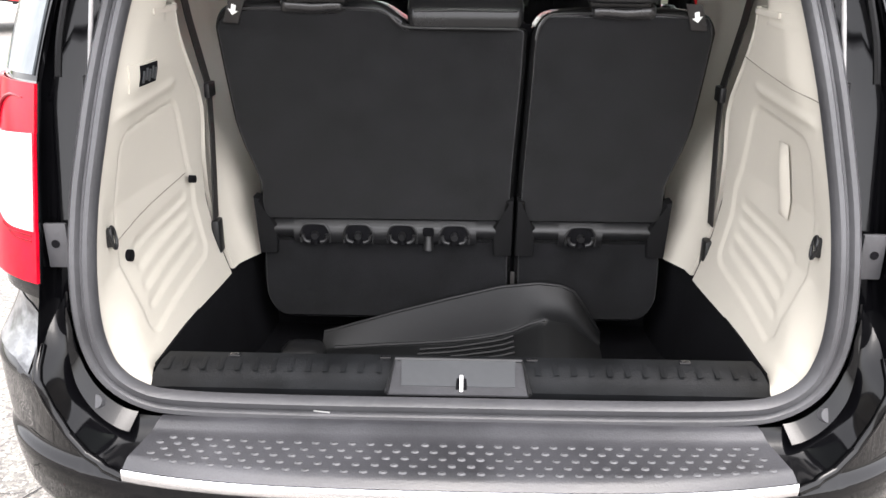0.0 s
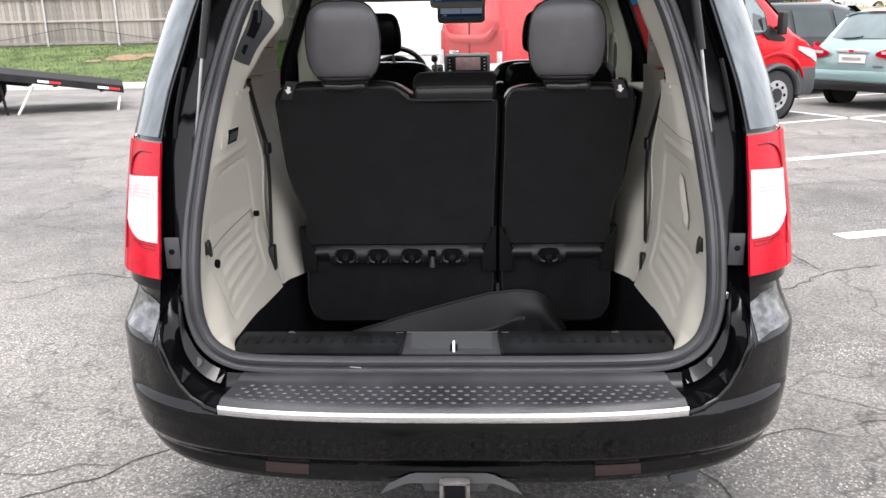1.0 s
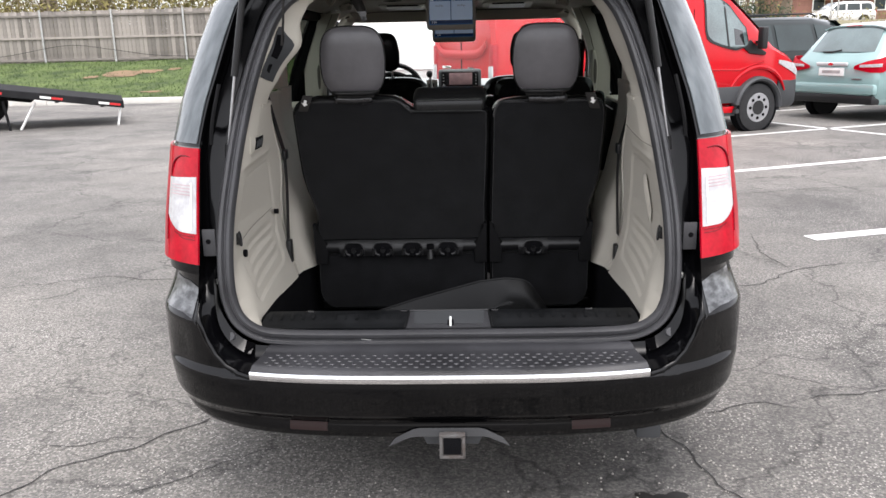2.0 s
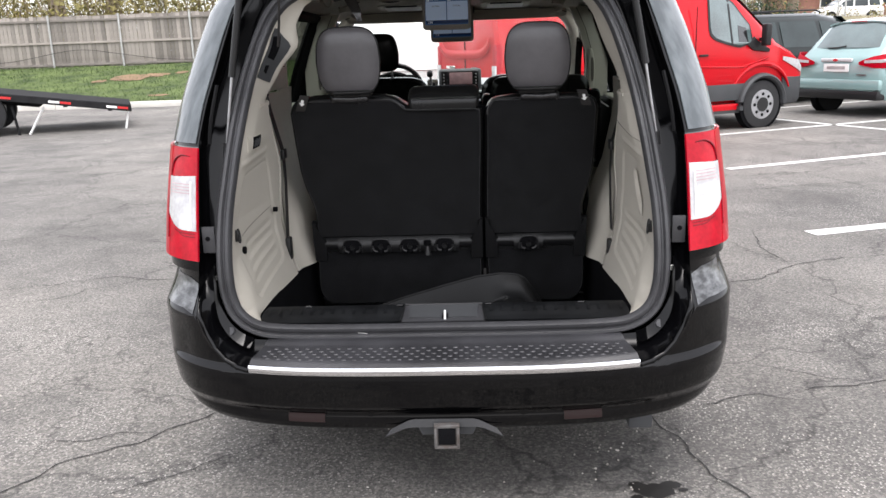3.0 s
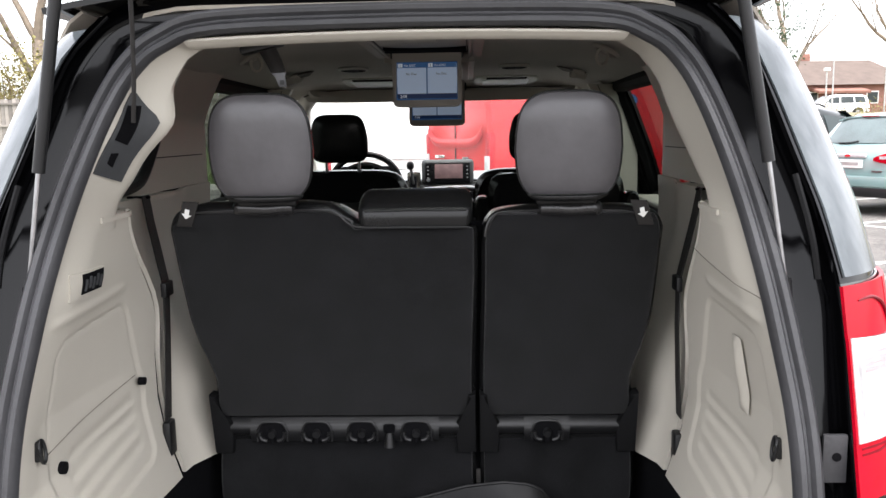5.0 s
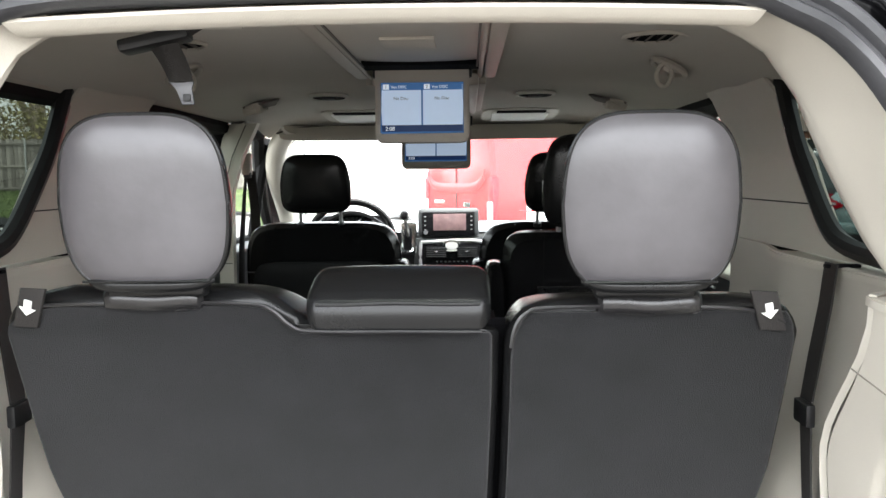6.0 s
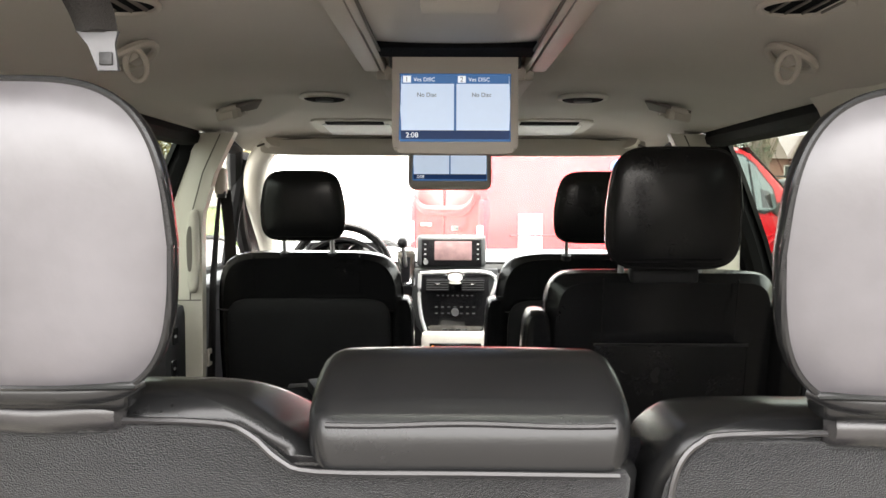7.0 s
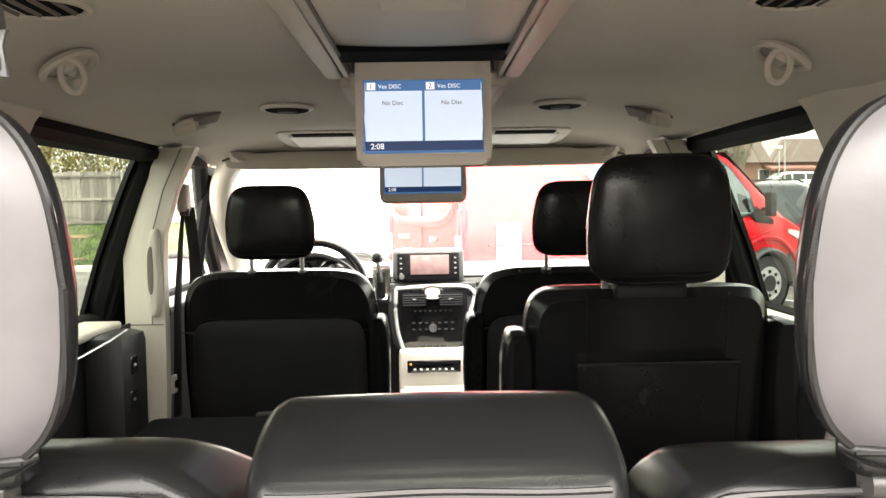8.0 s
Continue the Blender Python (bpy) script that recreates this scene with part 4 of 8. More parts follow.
    tube(loop_ring, [(lx + 0.003 + 0.002 * math.sin(a), ly + 0.009 * math.cos(a), lz + 0.021 * math.sin(a)) for a in np.linspace(0, 2 * math.pi, 17)], 0.0032, 6, False)
    hook = part("cargo_loop", both(loop_ring), PLASTIC, panel, "black cargo tie-down loop")
    part("loop_cup", both(boxed((lx + 0.011, ly, lz), (0.012, 0.015, 0.036), 0.004)), PLASTIC, hook)
    # belt with its buckle tongue end
    belt = thing("seat_belt", "black third-row seat belt hanging by the side panel", "seat belt", group="third-row belts")
    rings = [[Vector((sgn * (x + 0.0015), y - w, z)), Vector((sgn * (x + 0.0015), y + w, z)), Vector((sgn * (x - 0.0015), y + w, z)), Vector((sgn * (x - 0.0015), y - w, z))] for x, y, z, w in [(0.672, 0.712, 1.262, 0.022), (0.655, 0.690, 1.20, 0.022), (0.630, 0.665, 1.12, 0.022), (0.606, 0.635, 1.055, 0.020), (0.596, 0.600, 0.95, 0.016), (0.597, 0.588, 0.85, 0.018), (0.600, 0.578, 0.74, 0.020)]]
    part("webbing", loft(bmesh.new(), rings), WEB, belt)
    part("belt_stop", both(boxed((0.602, 0.630, 1.045), (0.014, 0.05, 0.035), 0.004)), PLASTIC, belt)
    part("belt_anchor", both(boxed((0.594, 0.565, 0.70 if sgn < 0 else 0.665), (0.020, 0.040, 0.085), 0.007)), PLASTIC, belt)

    # inner linings of the other pillars and roof edge
    def inner(name, q, material, off=0.075, top=0.80, cells=(8, 12), label=""):
        def f(u, v):
            y = (q[0][0] * (1 - u) + q[1][0] * u) * (1 - v) + (q[3][0] * (1 - u) + q[2][0] * u) * v
            z = (q[0][1] * (1 - u) + q[1][1] * u) * (1 - v) + (q[3][1] * (1 - u) + q[2][1] * u) * v
            return Vector((min(side_x(y, z) - off, top), y, z))
        return part(name, both(sheet(f, *cells, -0.006)), material, lining, label)

    FRAME = [(1.25, 0.77), (1.285, 0.825), (1.305, 0.88), (1.375, 0.945), (1.47, 1.018), (1.60, 1.075)]

    def mid_pillar(u, v):
        z = 1.25 + 0.35 * v
        y = lerp_table(FRAME, z) + (1.45 - lerp_table(FRAME, z)) * u
        return Vector((min(side_x(y, z) - 0.08, 0.755), y, z))

    part("middle_pillar_trim", both(sheet(mid_pillar, 14, 18, -0.006)), BEIGE, lining)
    part("window_frame", both(tube(bmesh.new(), smooth_line([(0.75, 0.50, 1.268), (0.745, 0.72, 1.270), (0.74, 0.82, 1.282), (0.737, 0.875, 1.310), (0.733, 0.94, 1.38), (0.728, 1.01, 1.47), (0.72, 1.068, 1.59)], 3), 0.017, 8)), PLASTIC, lining)
    part("pillar_seam", both(tube(bmesh.new(), [(0.753, 0.90, 1.345), (0.753, 1.1, 1.345), (0.753, 1.40, 1.345)], 0.0015, 5)), CRACK, lining)
    inner("front_pillar_trim", [(2.16, 0.44), (2.36, 0.44), (2.43, 1.605), (2.25, 1.605)], BEIGE, 0.085, 0.775, (8, 20), "light stone door pillar trim with a grab slot")
    def pillar_box(u, v):
        z = 0.44 + 1.15 * v
        xo, xi = min(side_x(2.2, z) - 0.035, 0.83), lerp_table([(0.44, 0.735), (0.90, 0.705), (1.35, 0.700), (1.48, 0.660), (1.59, 0.605)], z)
        if u < 0.5:
            return Vector((xo + (xi + 0.012 - xo) * u * 2, 2.205 - 0.022 * math.sin(math.pi * u), z))
        t = (u - 0.5) * 2
        return Vector((xi + 0.012 - 0.012 * math.sin(math.pi * min(1, 2.5 * t)) + 0.055 * t, 2.183 + 0.19 * t, z))

    part("pillar_cover", both(sheet(pillar_box, 16, 20, -0.004)), BEIGE, lining, "light stone door pillar cover")
    inner("windscreen_pillar_trim", [(3.42, 1.10), (3.68, 1.10), (2.84, 1.60), (2.64, 1.60)], BEIGE_WARM, 0.115)
    inner("roof_edge_trim", [(0.42, 1.565), (1.36, 1.575), (1.36, 1.65), (0.40, 1.65)], LINER, 0.055, 0.9, (14, 4))
    inner("roof_edge_trim", [(1.36, 1.598), (2.70, 1.590), (2.72, 1.65), (1.36, 1.65)], LINER, 0.055, 0.9, (14, 4))
    inner("sliding_door_panel", [(1.22, 0.42), (2.16, 0.42), (2.16, 1.12), (1.22, 1.12)], PLASTIC, 0.14, 0.80, (10, 10))
    inner("front_door_panel", [(2.44, 0.42), (3.55, 0.42), (3.55, 1.10), (2.44, 1.10)], PLASTIC, 0.12, 0.82, (10, 10))
    part("door_sill_cap", both(boxed((0.835, 1.66, 1.130), (0.10, 0.80, 0.020), 0.009, None, 3)), BEIGE, lining)
    part("front_door_cap", both(boxed((0.845, 2.98, 1.110), (0.11, 1.0, 0.03), 0.010)), PLASTIC, lining)
    pull = part("door_pull_housing", both(boxed((0.752, 1.93, 0.95), (0.10, 0.17, 0.36), 0.03)), PLASTIC, lining, "black sliding-door handle housing")
    for sy, sz in ((1.905, 1.055), (1.895, 0.975)):
        key = part("pull_switch", both(boxed((0.7015, sy, sz), (0.006, 0.040, 0.042), 0.003)), PIANO, pull)
        part("switch_mark", both(boxed((0.698, sy - 0.004, sz), (0.002, 0.012, 0.006), 0.0005)), POST, key)
    part("pull_trim", both(tube(bmesh.new(), [(0.728, 1.50, 1.112), (0.728, 1.66, 1.115), (0.715, 1.80, 1.130), (0.70, 1.86, 1.145)], 0.003, 8)), STEEL, pull)
    for pts in ([(lerp_table([(0.44, 0.772), (0.90, 0.752), (1.35, 0.742), (1.48, 0.705), (1.585, 0.655)], z), 2.1765, z) for z in np.linspace(1.112, 1.585, 14)], [(x, 2.1775 - 0.0035 * (1 - abs(x - 0.76) / 0.06), 1.112) for x in np.linspace(0.716, 0.82, 9)]):
        part("pillar_seam", both(tube(bmesh.new(), pts, 0.0019, 6)), RECESS, lining)
    grab = part("pillar_grab", both(pillow(squircle(0.738, 1.252, 0.040, 0.24, 3.4, 32, 0.8, 0.8), lambda a, b, d: (a - 0.10 * max(0.0, b - 1.30), 2.172 + d, b), [0.012, 0.0, -0.008, -0.012, -0.013], [0.0, 0.0, 0.003, 0.008, 0.013])), BEIGE, lining, "light stone grab handle on the pillar")
    part("grab_slot", both(pillow(squircle(0.742, 1.26, 0.016, 0.13, 2.6, 24), lambda a, b, d: (a - 0.10 * max(0.0, b - 1.30), 2.158 + d, b), [0.006, -0.0005, -0.001], [0.0, 0.0, 0.004])), RECESS, grab)
    part("windscreen_pillar_cover", both(tube(bmesh.new(), smooth_line([(0.585, 2.60, 1.605), (0.685, 2.76, 1.53), (0.735, 2.92, 1.42), (0.752, 3.10, 1.31), (0.765, 3.30, 1.19), (0.775, 3.46, 1.09)], 5), 0.040, 12, True, 0.8)), BEIGE, lining, "light stone windscreen pillar cover")
    lever = [(0.716, 2.395, 1.45), (0.728, 2.395, 1.34), (0.745, 2.40, 1.15), (0.76, 2.41, 0.80)]
    fb = thing("front_belt", "black front seat belt on the door pillar", "seat belt", group="front belts")
    part("belt_guide", both(boxed((0.712, 2.385, 1.455), (0.034, 0.045, 0.085), 0.014, None, 3)), LINER_PLASTIC, fb)
    part("webbing", both(tube(bmesh.new(), lever, 0.016, 8, True, 0.15)), WEB, fb)
    part("webbing", both(tube(bmesh.new(), [(0.704, 2.40, 1.43), (0.698, 2.42, 1.30), (0.694, 2.43, 1.15), (0.70, 2.44, 0.90)], 0.020, 8, True, 0.12)), WEB, fb)
    part("belt_ring", both(boxed((0.708, 2.372, 1.415), (0.030, 0.012, 0.022), 0.005)), GREY_CLAD, fb)

outlet = part("power_outlet", boxed((-0.722, 2.262, 0.93), (0.012, 0.036, 0.05), 0.004), BEIGE, lining)
part("outlet_hole", rod((-0.713, 2.262, 0.93), (-0.7165, 2.262, 0.93), 0.012, 14), WELL, outlet)
# details on one side only: cubby vent, belt bezel, screw
def on_wall(y0, y1, z0, z1, lift, n=6):
    """A small plate that lies on the near side panel."""
    return sheet(lambda u, v: Vector((-(wall_pt(y0 + (y1 - y0) * u, z0 + (z1 - z0) * v) - lift), y0 + (y1 - y0) * u, z0 + (z1 - z0) * v)), n, n, 0.003)


part("vent_bezel", on_wall(0.160, 0.278, 1.110, 1.160, 0.003), BEIGE, lining)
vent = part("speaker_vent", on_wall(0.192, 0.272, 1.118, 1.156, 0.0045), WELL, lining, "small black slotted vent")
for i in range(5):
    part("vent_bar", on_wall(0.199 + 0.0145 * i, 0.205 + 0.0145 * i, 1.123 + 0.004 * (i % 2), 1.145 + 0.004 * (i % 2), 0.007, 2), GREY_CLAD, vent)
part("rivet", rod((-0.617, 0.47, 0.868), (-0.603, 0.47, 0.868), 0.009), WELL, lining)
part("screw_hole", rod((-0.652, 0.172, 0.794), (-0.640, 0.172, 0.794), 0.012, 14), WELL, lining)


def bezel_sheet(z0, z1, ua, ub, lift, n=8):
    """A plate that lies on the pillar trim: ua and ub give its edges at heights 0 to 1."""
    def f(s, v):
        u = lerp_table(ua, v) * (1 - s) + lerp_table(ub, v) * s
        z = z0 + (z1 - z0) * v - 0.02 * s * (1 - v) * (n / 8)
        p = pillar_skin(u, z, 0.03)
        return Vector((-p.x + 0.5 * lift, p.y - 0.87 * lift, z))
    return sheet(f, n, n + 4, 0.004)


bezel = part("belt_bezel", bezel_sheet(1.338, 1.486, [(0, 0.14), (1, 0.16)], [(0, 0.76), (0.70, 0.78), (0.92, 0.42), (1, 0.26)], 0.006), GREY_CLAD, lining, "dark grey belt guide bezel with a slot")
part("belt_slot", bezel_sheet(1.398, 1.462, [(0, 0.24), (1, 0.20)], [(0, 0.50), (1, 0.44)], 0.0085, 4), WELL, bezel)
part("bezel_latch", bezel_sheet(1.355, 1.373, [(0, 0.34), (1, 0.32)], [(0, 0.46), (1, 0.44)], 0.010, 3), WELL, bezel)
strap_pts = [Vector((-0.503, 0.262, 1.43)), Vector((-0.490, 0.245, 1.50)), Vector((-0.478, 0.225, 1.60)), Vector((-0.462, 0.19, 1.75))]
part("guide_strap", tube(bmesh.new(), strap_pts, 0.0042, 8, True, 0.6), WEB, bezel)
part("jack_cover_handle", sheet(lambda u, v: Vector((wall_pt(0.24 + 0.03 * u, 0.86 + 0.15 * v) - 0.012 * math.sin(math.pi * u) * math.sin(math.pi * v) ** 0.4 - 0.001, 0.245 + 0.05 * u, 0.86 + 0.15 * v)), 8, 12), BEIGE, lining)

# sill, lock pocket, well floor
sill = part("sill_plate", sheet(lambda u, v: Vector(((2 * u - 1) * (0.578 - 0.015 * v), 0.012 + 0.098 * v, 0.597 + 0.022 * ease(0, 0.7, v))), 30, 6, 0.02), SILL_BLACK, lining, "scuffed black plastic sill plate")
for i in range(34):
    x = -0.55 + 1.10 * i / 33
    if abs(x) > 0.13:
        part("sill_rib", boxed((x, 0.068, 0.6175), (0.011, 0.040, 0.0005), 0.0002, turned(8, 0, 0)), SILL_BLACK, sill)
pocket = part("lock_pocket", sheet(lambda u, v: Vector(((2 * u - 1) * (0.128 - 0.008 * v), -0.006 + 0.086 * v, 0.6015 + 0.0235 * v)), 6, 4, 0.004), RUBBER, sill, "grey slanting latch pocket")
# overlaid lighter panel: the lit back wall is put into its grey
part("pocket_back", sheet(lambda u, v: Vector(((2 * u - 1) * (0.104 + 0.004 * v), 0.012 + 0.064 * v, 0.6085 + 0.0185 * v)), 6, 4, 0.003), GREY_CLAD, pocket, "back of the pocket, its lit tone put into the grey")
part("lock_frame", tube(bmesh.new(), [(-0.130, -0.006, 0.603), (-0.121, 0.080, 0.627), (0.121, 0.080, 0.627), (0.130, -0.006, 0.603)], 0.004, 6), PLASTIC, pocket)
part("latch_slot", boxed((0.006, 0.020, 0.6095), (0.020, 0.030, 0.003), 0.001, turned(15, 0, 0)), WELL, pocket)
part("striker", rod((0.006, 0.002, 0.603), (0.006, 0.018, 0.628), 0.0032), WHITE, pocket, "pale worn striker pin")
for x in (-0.43, -0.14, 0.14, 0.43):
    part("sill_clip", boxed((x, 0.092, 0.6225), (0.022, 0.010, 0.006), 0.002), PIANO, sill)
part("well_back", boxed((0, 0.093, 0.44), (1.14, 0.012, 0.34)), WELL, lining)
part("well_floor", sheet(lambda u, v: Vector(((2 * u - 1) * 0.57, 0.09 + 0.80 * v, 0.340 + 0.012 * math.sin(7 * u) * math.sin(5 * v))), 12, 10, 0.01), WELL, lining)
part("cabin_floor", boxed((0, 2.20, 0.405), (1.66, 2.75, 0.03), 0.005), CARPET, lining)
part("well_front", boxed((0, 0.86, 0.36), (1.2, 0.02, 0.17)), WELL, lining)

# header over the opening, headliner
part("tailgate_header_trim", sheet(lambda u, v: Vector(((2 * u - 1) * (0.425 - 0.03 * v), 0.333 + 0.085 * v, 1.592 - 0.016 * math.sin(math.pi * min(1, 1.3 * v)) + 0.030 * v**2 - 0.010 * (2 * u - 1) ** 2)), 24, 8, -0.006), BEIGE, lining)


def liner_pt(u, v):
    y = 0.40 + 2.34 * v
    w = min(side_x(y, 1.6) - 0.045, 0.74)
    x = (2 * u - 1) * w
    return Vector((x, y, 1.652 - 0.018 * ease(1.28, 1.46, y) - (0.075 - 0.034 * ease(1.22, 1.50, y)) * ease(0.42, 0.80, abs(x)) - 0.03 * ease(2.5, 2.74, y)))


part("headliner", sheet(liner_pt, 28, 46, -0.008), LINER, lining, "taupe woven headliner")

# ---- seats ----
def back_y(z):
    """The rear face of the third-row seat backs."""
    return lerp_table([(0.40, 0.655), (0.55, 0.665), (0.66, 0.690), (0.72, 0.672), (1.20, 0.487), (1.30, 0.452)], z)


def headrest(seat, cx, cz, y, w, h, t, grey, top=0.93, lean=0.10, posts=0.07):
    """A padded headrest with a seam round its back panel, on two steel posts."""
    out = squircle(cx, cz, w, h, 3.6 if grey else 5.0, 120, top, 0.95 if grey else 1.0)
    place = lambda a, b, d: (a, y + d - lean * (b - cz), b)
    rest = part("headrest", pillow(out, place, [0.006, 0.004, 0.010, 0.016, 0.25 * t, 0.40 * t, 0.54 * t, 0.67 * t, 0.79 * t, 0.89 * t, 0.96 * t, t], [0.03, 0.006, 0.002, 0.002, 0.0035, 0.007, 0.012, 0.018, 0.026, 0.036, 0.05, 0.08]), LEATHER, seat, "", 62)
    part("back_panel", pillow(out, place, [0.006, -0.002, -0.008, -0.0135, -0.018, -0.021, -0.0225], [0.003, 0.004, 0.011, 0.022, 0.038, 0.06, 0.10]), LEATHER_GREY if grey else LEATHER, rest, "light grey vinyl back" if grey else "")
    rim = [place(cx + (a - cx) * (1 - 0.003 / (w / 2)), cz + (b - cz) * (1 - 0.003 / (h / 2)), 0.0) for a, b in out]
    part("piping", tube(bmesh.new(), rim + rim[:1], 0.0030, 8, False), LEATHER, rest)
    seamline = [place(cx + s * w * 0.37, cz - h * 0.435, -0.0125 - 0.004 * (1 - s * s)) for s in np.linspace(-1, 1, 12)]
    part("seam", tube(bmesh.new(), seamline, 0.0018, 5), LEATHER, rest)
    if grey:
        roll = [place(cx + (i / 12 - 1) * w * 0.37, cz - h * 0.5 + 0.0090 + 0.006 * abs(i / 12 - 1) ** 4, -0.0035 + 0.010 * abs(i / 12 - 1) ** 6) for i in range(25)]
        part("lower_roll", tube(bmesh.new(), roll, [0.0098 * (1 - 0.6 * abs(i / 12 - 1) ** 6) for i in range(25)], 12), LEATHER, rest, "black leather roll along the lower edge")
        part("neck", boxed((cx, y + 0.042, cz - h * 0.5 + 0.004), (0.13, 0.035, 0.03), 0.010, None, 3), LEATHER, rest)
    for s in () if grey else (-1, 1):
        part("post", rod((cx + s * posts, y + t * 0.5 + 0.030, cz - h * 0.5 + 0.02), (cx + s * posts, y + t * 0.5 + 0.04, cz - h * 0.5 - 0.05), 0.006), PLASTIC if grey else STEEL, rest)
        part("post_guide", rod((cx + s * posts, y + t * 0.5 + 0.035, cz - h * 0.5 - 0.038), (cx + s * posts, y + t * 0.5 + 0.04, cz - h * 0.5 - 0.052), 0.014, 14), PLASTIC, rest)
    return rest


SINK = 0.009


def third_row(name, x0, x1, label, notch):
    seat = thing(name, label, "car seat", group="third-row seats")

    left_out = x0 < -0.4
    sink = 0.0 if notch else SINK
    FLARE = [(0.445, 0.085), (0.452, 0.062), (0.465, 0.042), (0.485, 0.028), (0.51, 0.020), (0.60, 0.018), (0.72, 0.020), (0.78, 0.030), (0.82, 0.034), (0.87, 0.024), (0.92, 0.010), (0.98, 0.002), (1.1, 0.0), (1.20, 0.0), (1.222, 0.008), (1.240, 0.020), (1.252, 0.040), (1.259, 0.065), (1.264, 0.10)]
    INNER = [(0.445, 0.02), (0.47, 0.0), (1.165, 0.0), (1.195, 0.003), (1.215, 0.009), (1.232, 0.019), (1.246, 0.034), (1.255, 0.054), (1.261, 0.08), (1.264, 0.11)]
    STEP_IN = [(0.445, 0.02), (0.47, 0.0), (1.194, 0.0), (1.201, 0.006), (1.205, 0.03), (1.207, 0.252), (1.220, 0.264), (1.231, 0.280), (1.242, 0.294), (1.250, 0.306), (1.257, 0.324), (1.262, 0.350), (1.264, 0.385)]

    def span(z):
        lean = ease(0.80, 1.15, z)
        a = x0 + soft_table(FLARE if left_out else INNER, z) + (0.0 if left_out else 0.0055 * lean)
        b = x1 - (soft_table(STEP_IN, z, 0.001) if notch else soft_table(FLARE, z)) + (0.0090 * lean if notch else 0.0)
        return a, b

    def band(zs, d0, d1, inset, r, top=0.0, squash=1.0):
        """Rounded cross sections stacked up the seat back."""
        rings = []
        for z in zs:
            a, b = span(z)
            a, b = a + inset, b - inset
            q = max(0.0, (z - zs[-1] + top) / top) if top else 0.0
            q = 1 - math.sqrt(max(0.0, 1 - q * q))
            f, k = d0 + 0.042 * q, d1 - (d1 - 0.046) * q if top else d1
            e = min(r, (b - a) / 2 - 0.002, (k - f) / 2 - 0.0005)
            ring = []
            for cx, cy, st in ((a + e, f + e, 180), (b - e, f + e, 270), (b - e, k - e, 0), (a + e, k - e, 90)):
                for i in range(7):
                    t = radians(st + 15 * i)
                    ring.append((cx + e * math.cos(t), back_y(z) + cy + e * math.sin(t), (z if z < 1.238 else 1.238 + (z - 1.238) * squash) - sink * ease(1.15, 1.235, z)))
            rings.append(ring)
        return loft(bmesh.new(), rings)

    rows = [0.445, 0.448, 0.452, 0.458, 0.465, 0.475, 0.485, 0.51, 0.55, 0.63, 0.72, 0.78, 0.82, 0.85, 0.88, 0.91, 0.945, 0.98, 1.04, 1.1, 1.18, 1.192, 1.198, 1.201, 1.203, 1.205, 1.206, 1.207, 1.210, 1.216, 1.222, 1.228, 1.233, 1.238, 1.244, 1.250, 1.255, 1.2585, 1.261, 1.2628, 1.2637, 1.264]
    part("cushion", band(rows, 0.0, 0.125, 0.0, 0.020, 0.055, 0.9 if notch else 0.62), LEATHER, seat, "", 75)
    a_lo, b_lo = span(0.60)
    a_lo, b_lo = a_lo + 0.012, b_lo - 0.012
    panel = band([0.716] + [z for z in rows if 0.72 < z < 1.15] + ([1.16, 1.18, 1.192, 1.198] if notch else [1.16, 1.19, 1.215, 1.228, 1.236]), -0.008, 0.004, 0.010, 0.005)
    part("carpet_panel", panel, CARPET, seat, "black carpeted seat back")
    if notch:
        extra = [(-0.525, 1.198), (-0.128, 1.198), (-0.142, 1.212), (-0.158, 1.227), (-0.178, 1.235), (-0.215, 1.238), (-0.45, 1.238), (-0.500, 1.228), (-0.520, 1.212)]
        part("carpet_shoulder", prism(extra, lambda a, b, d: (a, back_y(b) + d, b), -0.0081, 0.004), CARPET, seat)
    part("lower_panel", band([0.452, 0.456, 0.465, 0.475, 0.49, 0.51, 0.55, 0.60, 0.662], -0.006, 0.004, 0.010, 0.005), CARPET, seat)
    place = lambda a, b, d: (a, back_y(b) + d, b)
    # latch bar with its hooks
    bar = part("latch_bar", sheet(lambda u, v: Vector((a_lo + 0.03 + (b_lo - a_lo - 0.06) * u, back_y(0.672) - 0.006 - 0.026 * math.sin(math.pi * v) ** 0.7, 0.660 + 0.054 * v)), 20, 10, 0.004), PLASTIC, seat, "black plastic hook bar")
    hooks = [-0.372, -0.262, -0.150, -0.017] if notch else [0.302]
    hx0, hx1 = (hooks[0] - 0.055, hooks[-1] + 0.055)
    part("hook_plate", sheet(lambda u, v: Vector((hx0 + (hx1 - hx0) * u, back_y(0.66) - 0.010 - 0.027 * math.sin(math.pi * (0.12 + 0.80 * v)) ** 0.6, 0.650 + 0.060 * v)), 6, 10, 0.004), PLASTIC, bar)
    for hx in hooks:
        hk = part("bag_hook", rod((hx, back_y(0.66) - 0.034, 0.677), (hx, back_y(0.66) - 0.050, 0.674), 0.011, 14, 0.009), PLASTIC, bar, "rounded black bag hook")
        part("hook_cup", prism([(hx - 0.024, 0.702), (hx + 0.024, 0.702), (hx + 0.038, 0.678), (hx + 0.032, 0.652), (hx - 0.032, 0.652), (hx - 0.038, 0.678)], lambda a, b, d: (a, back_y(0.66) + d, b), -0.0385, -0.03, 0.002), WELL, hk)
        part("hook_stem", rod((hx, back_y(0.66) - 0.042, 0.674), (hx, back_y(0.66) - 0.041, 0.653), 0.0065, 10), WELL, hk)
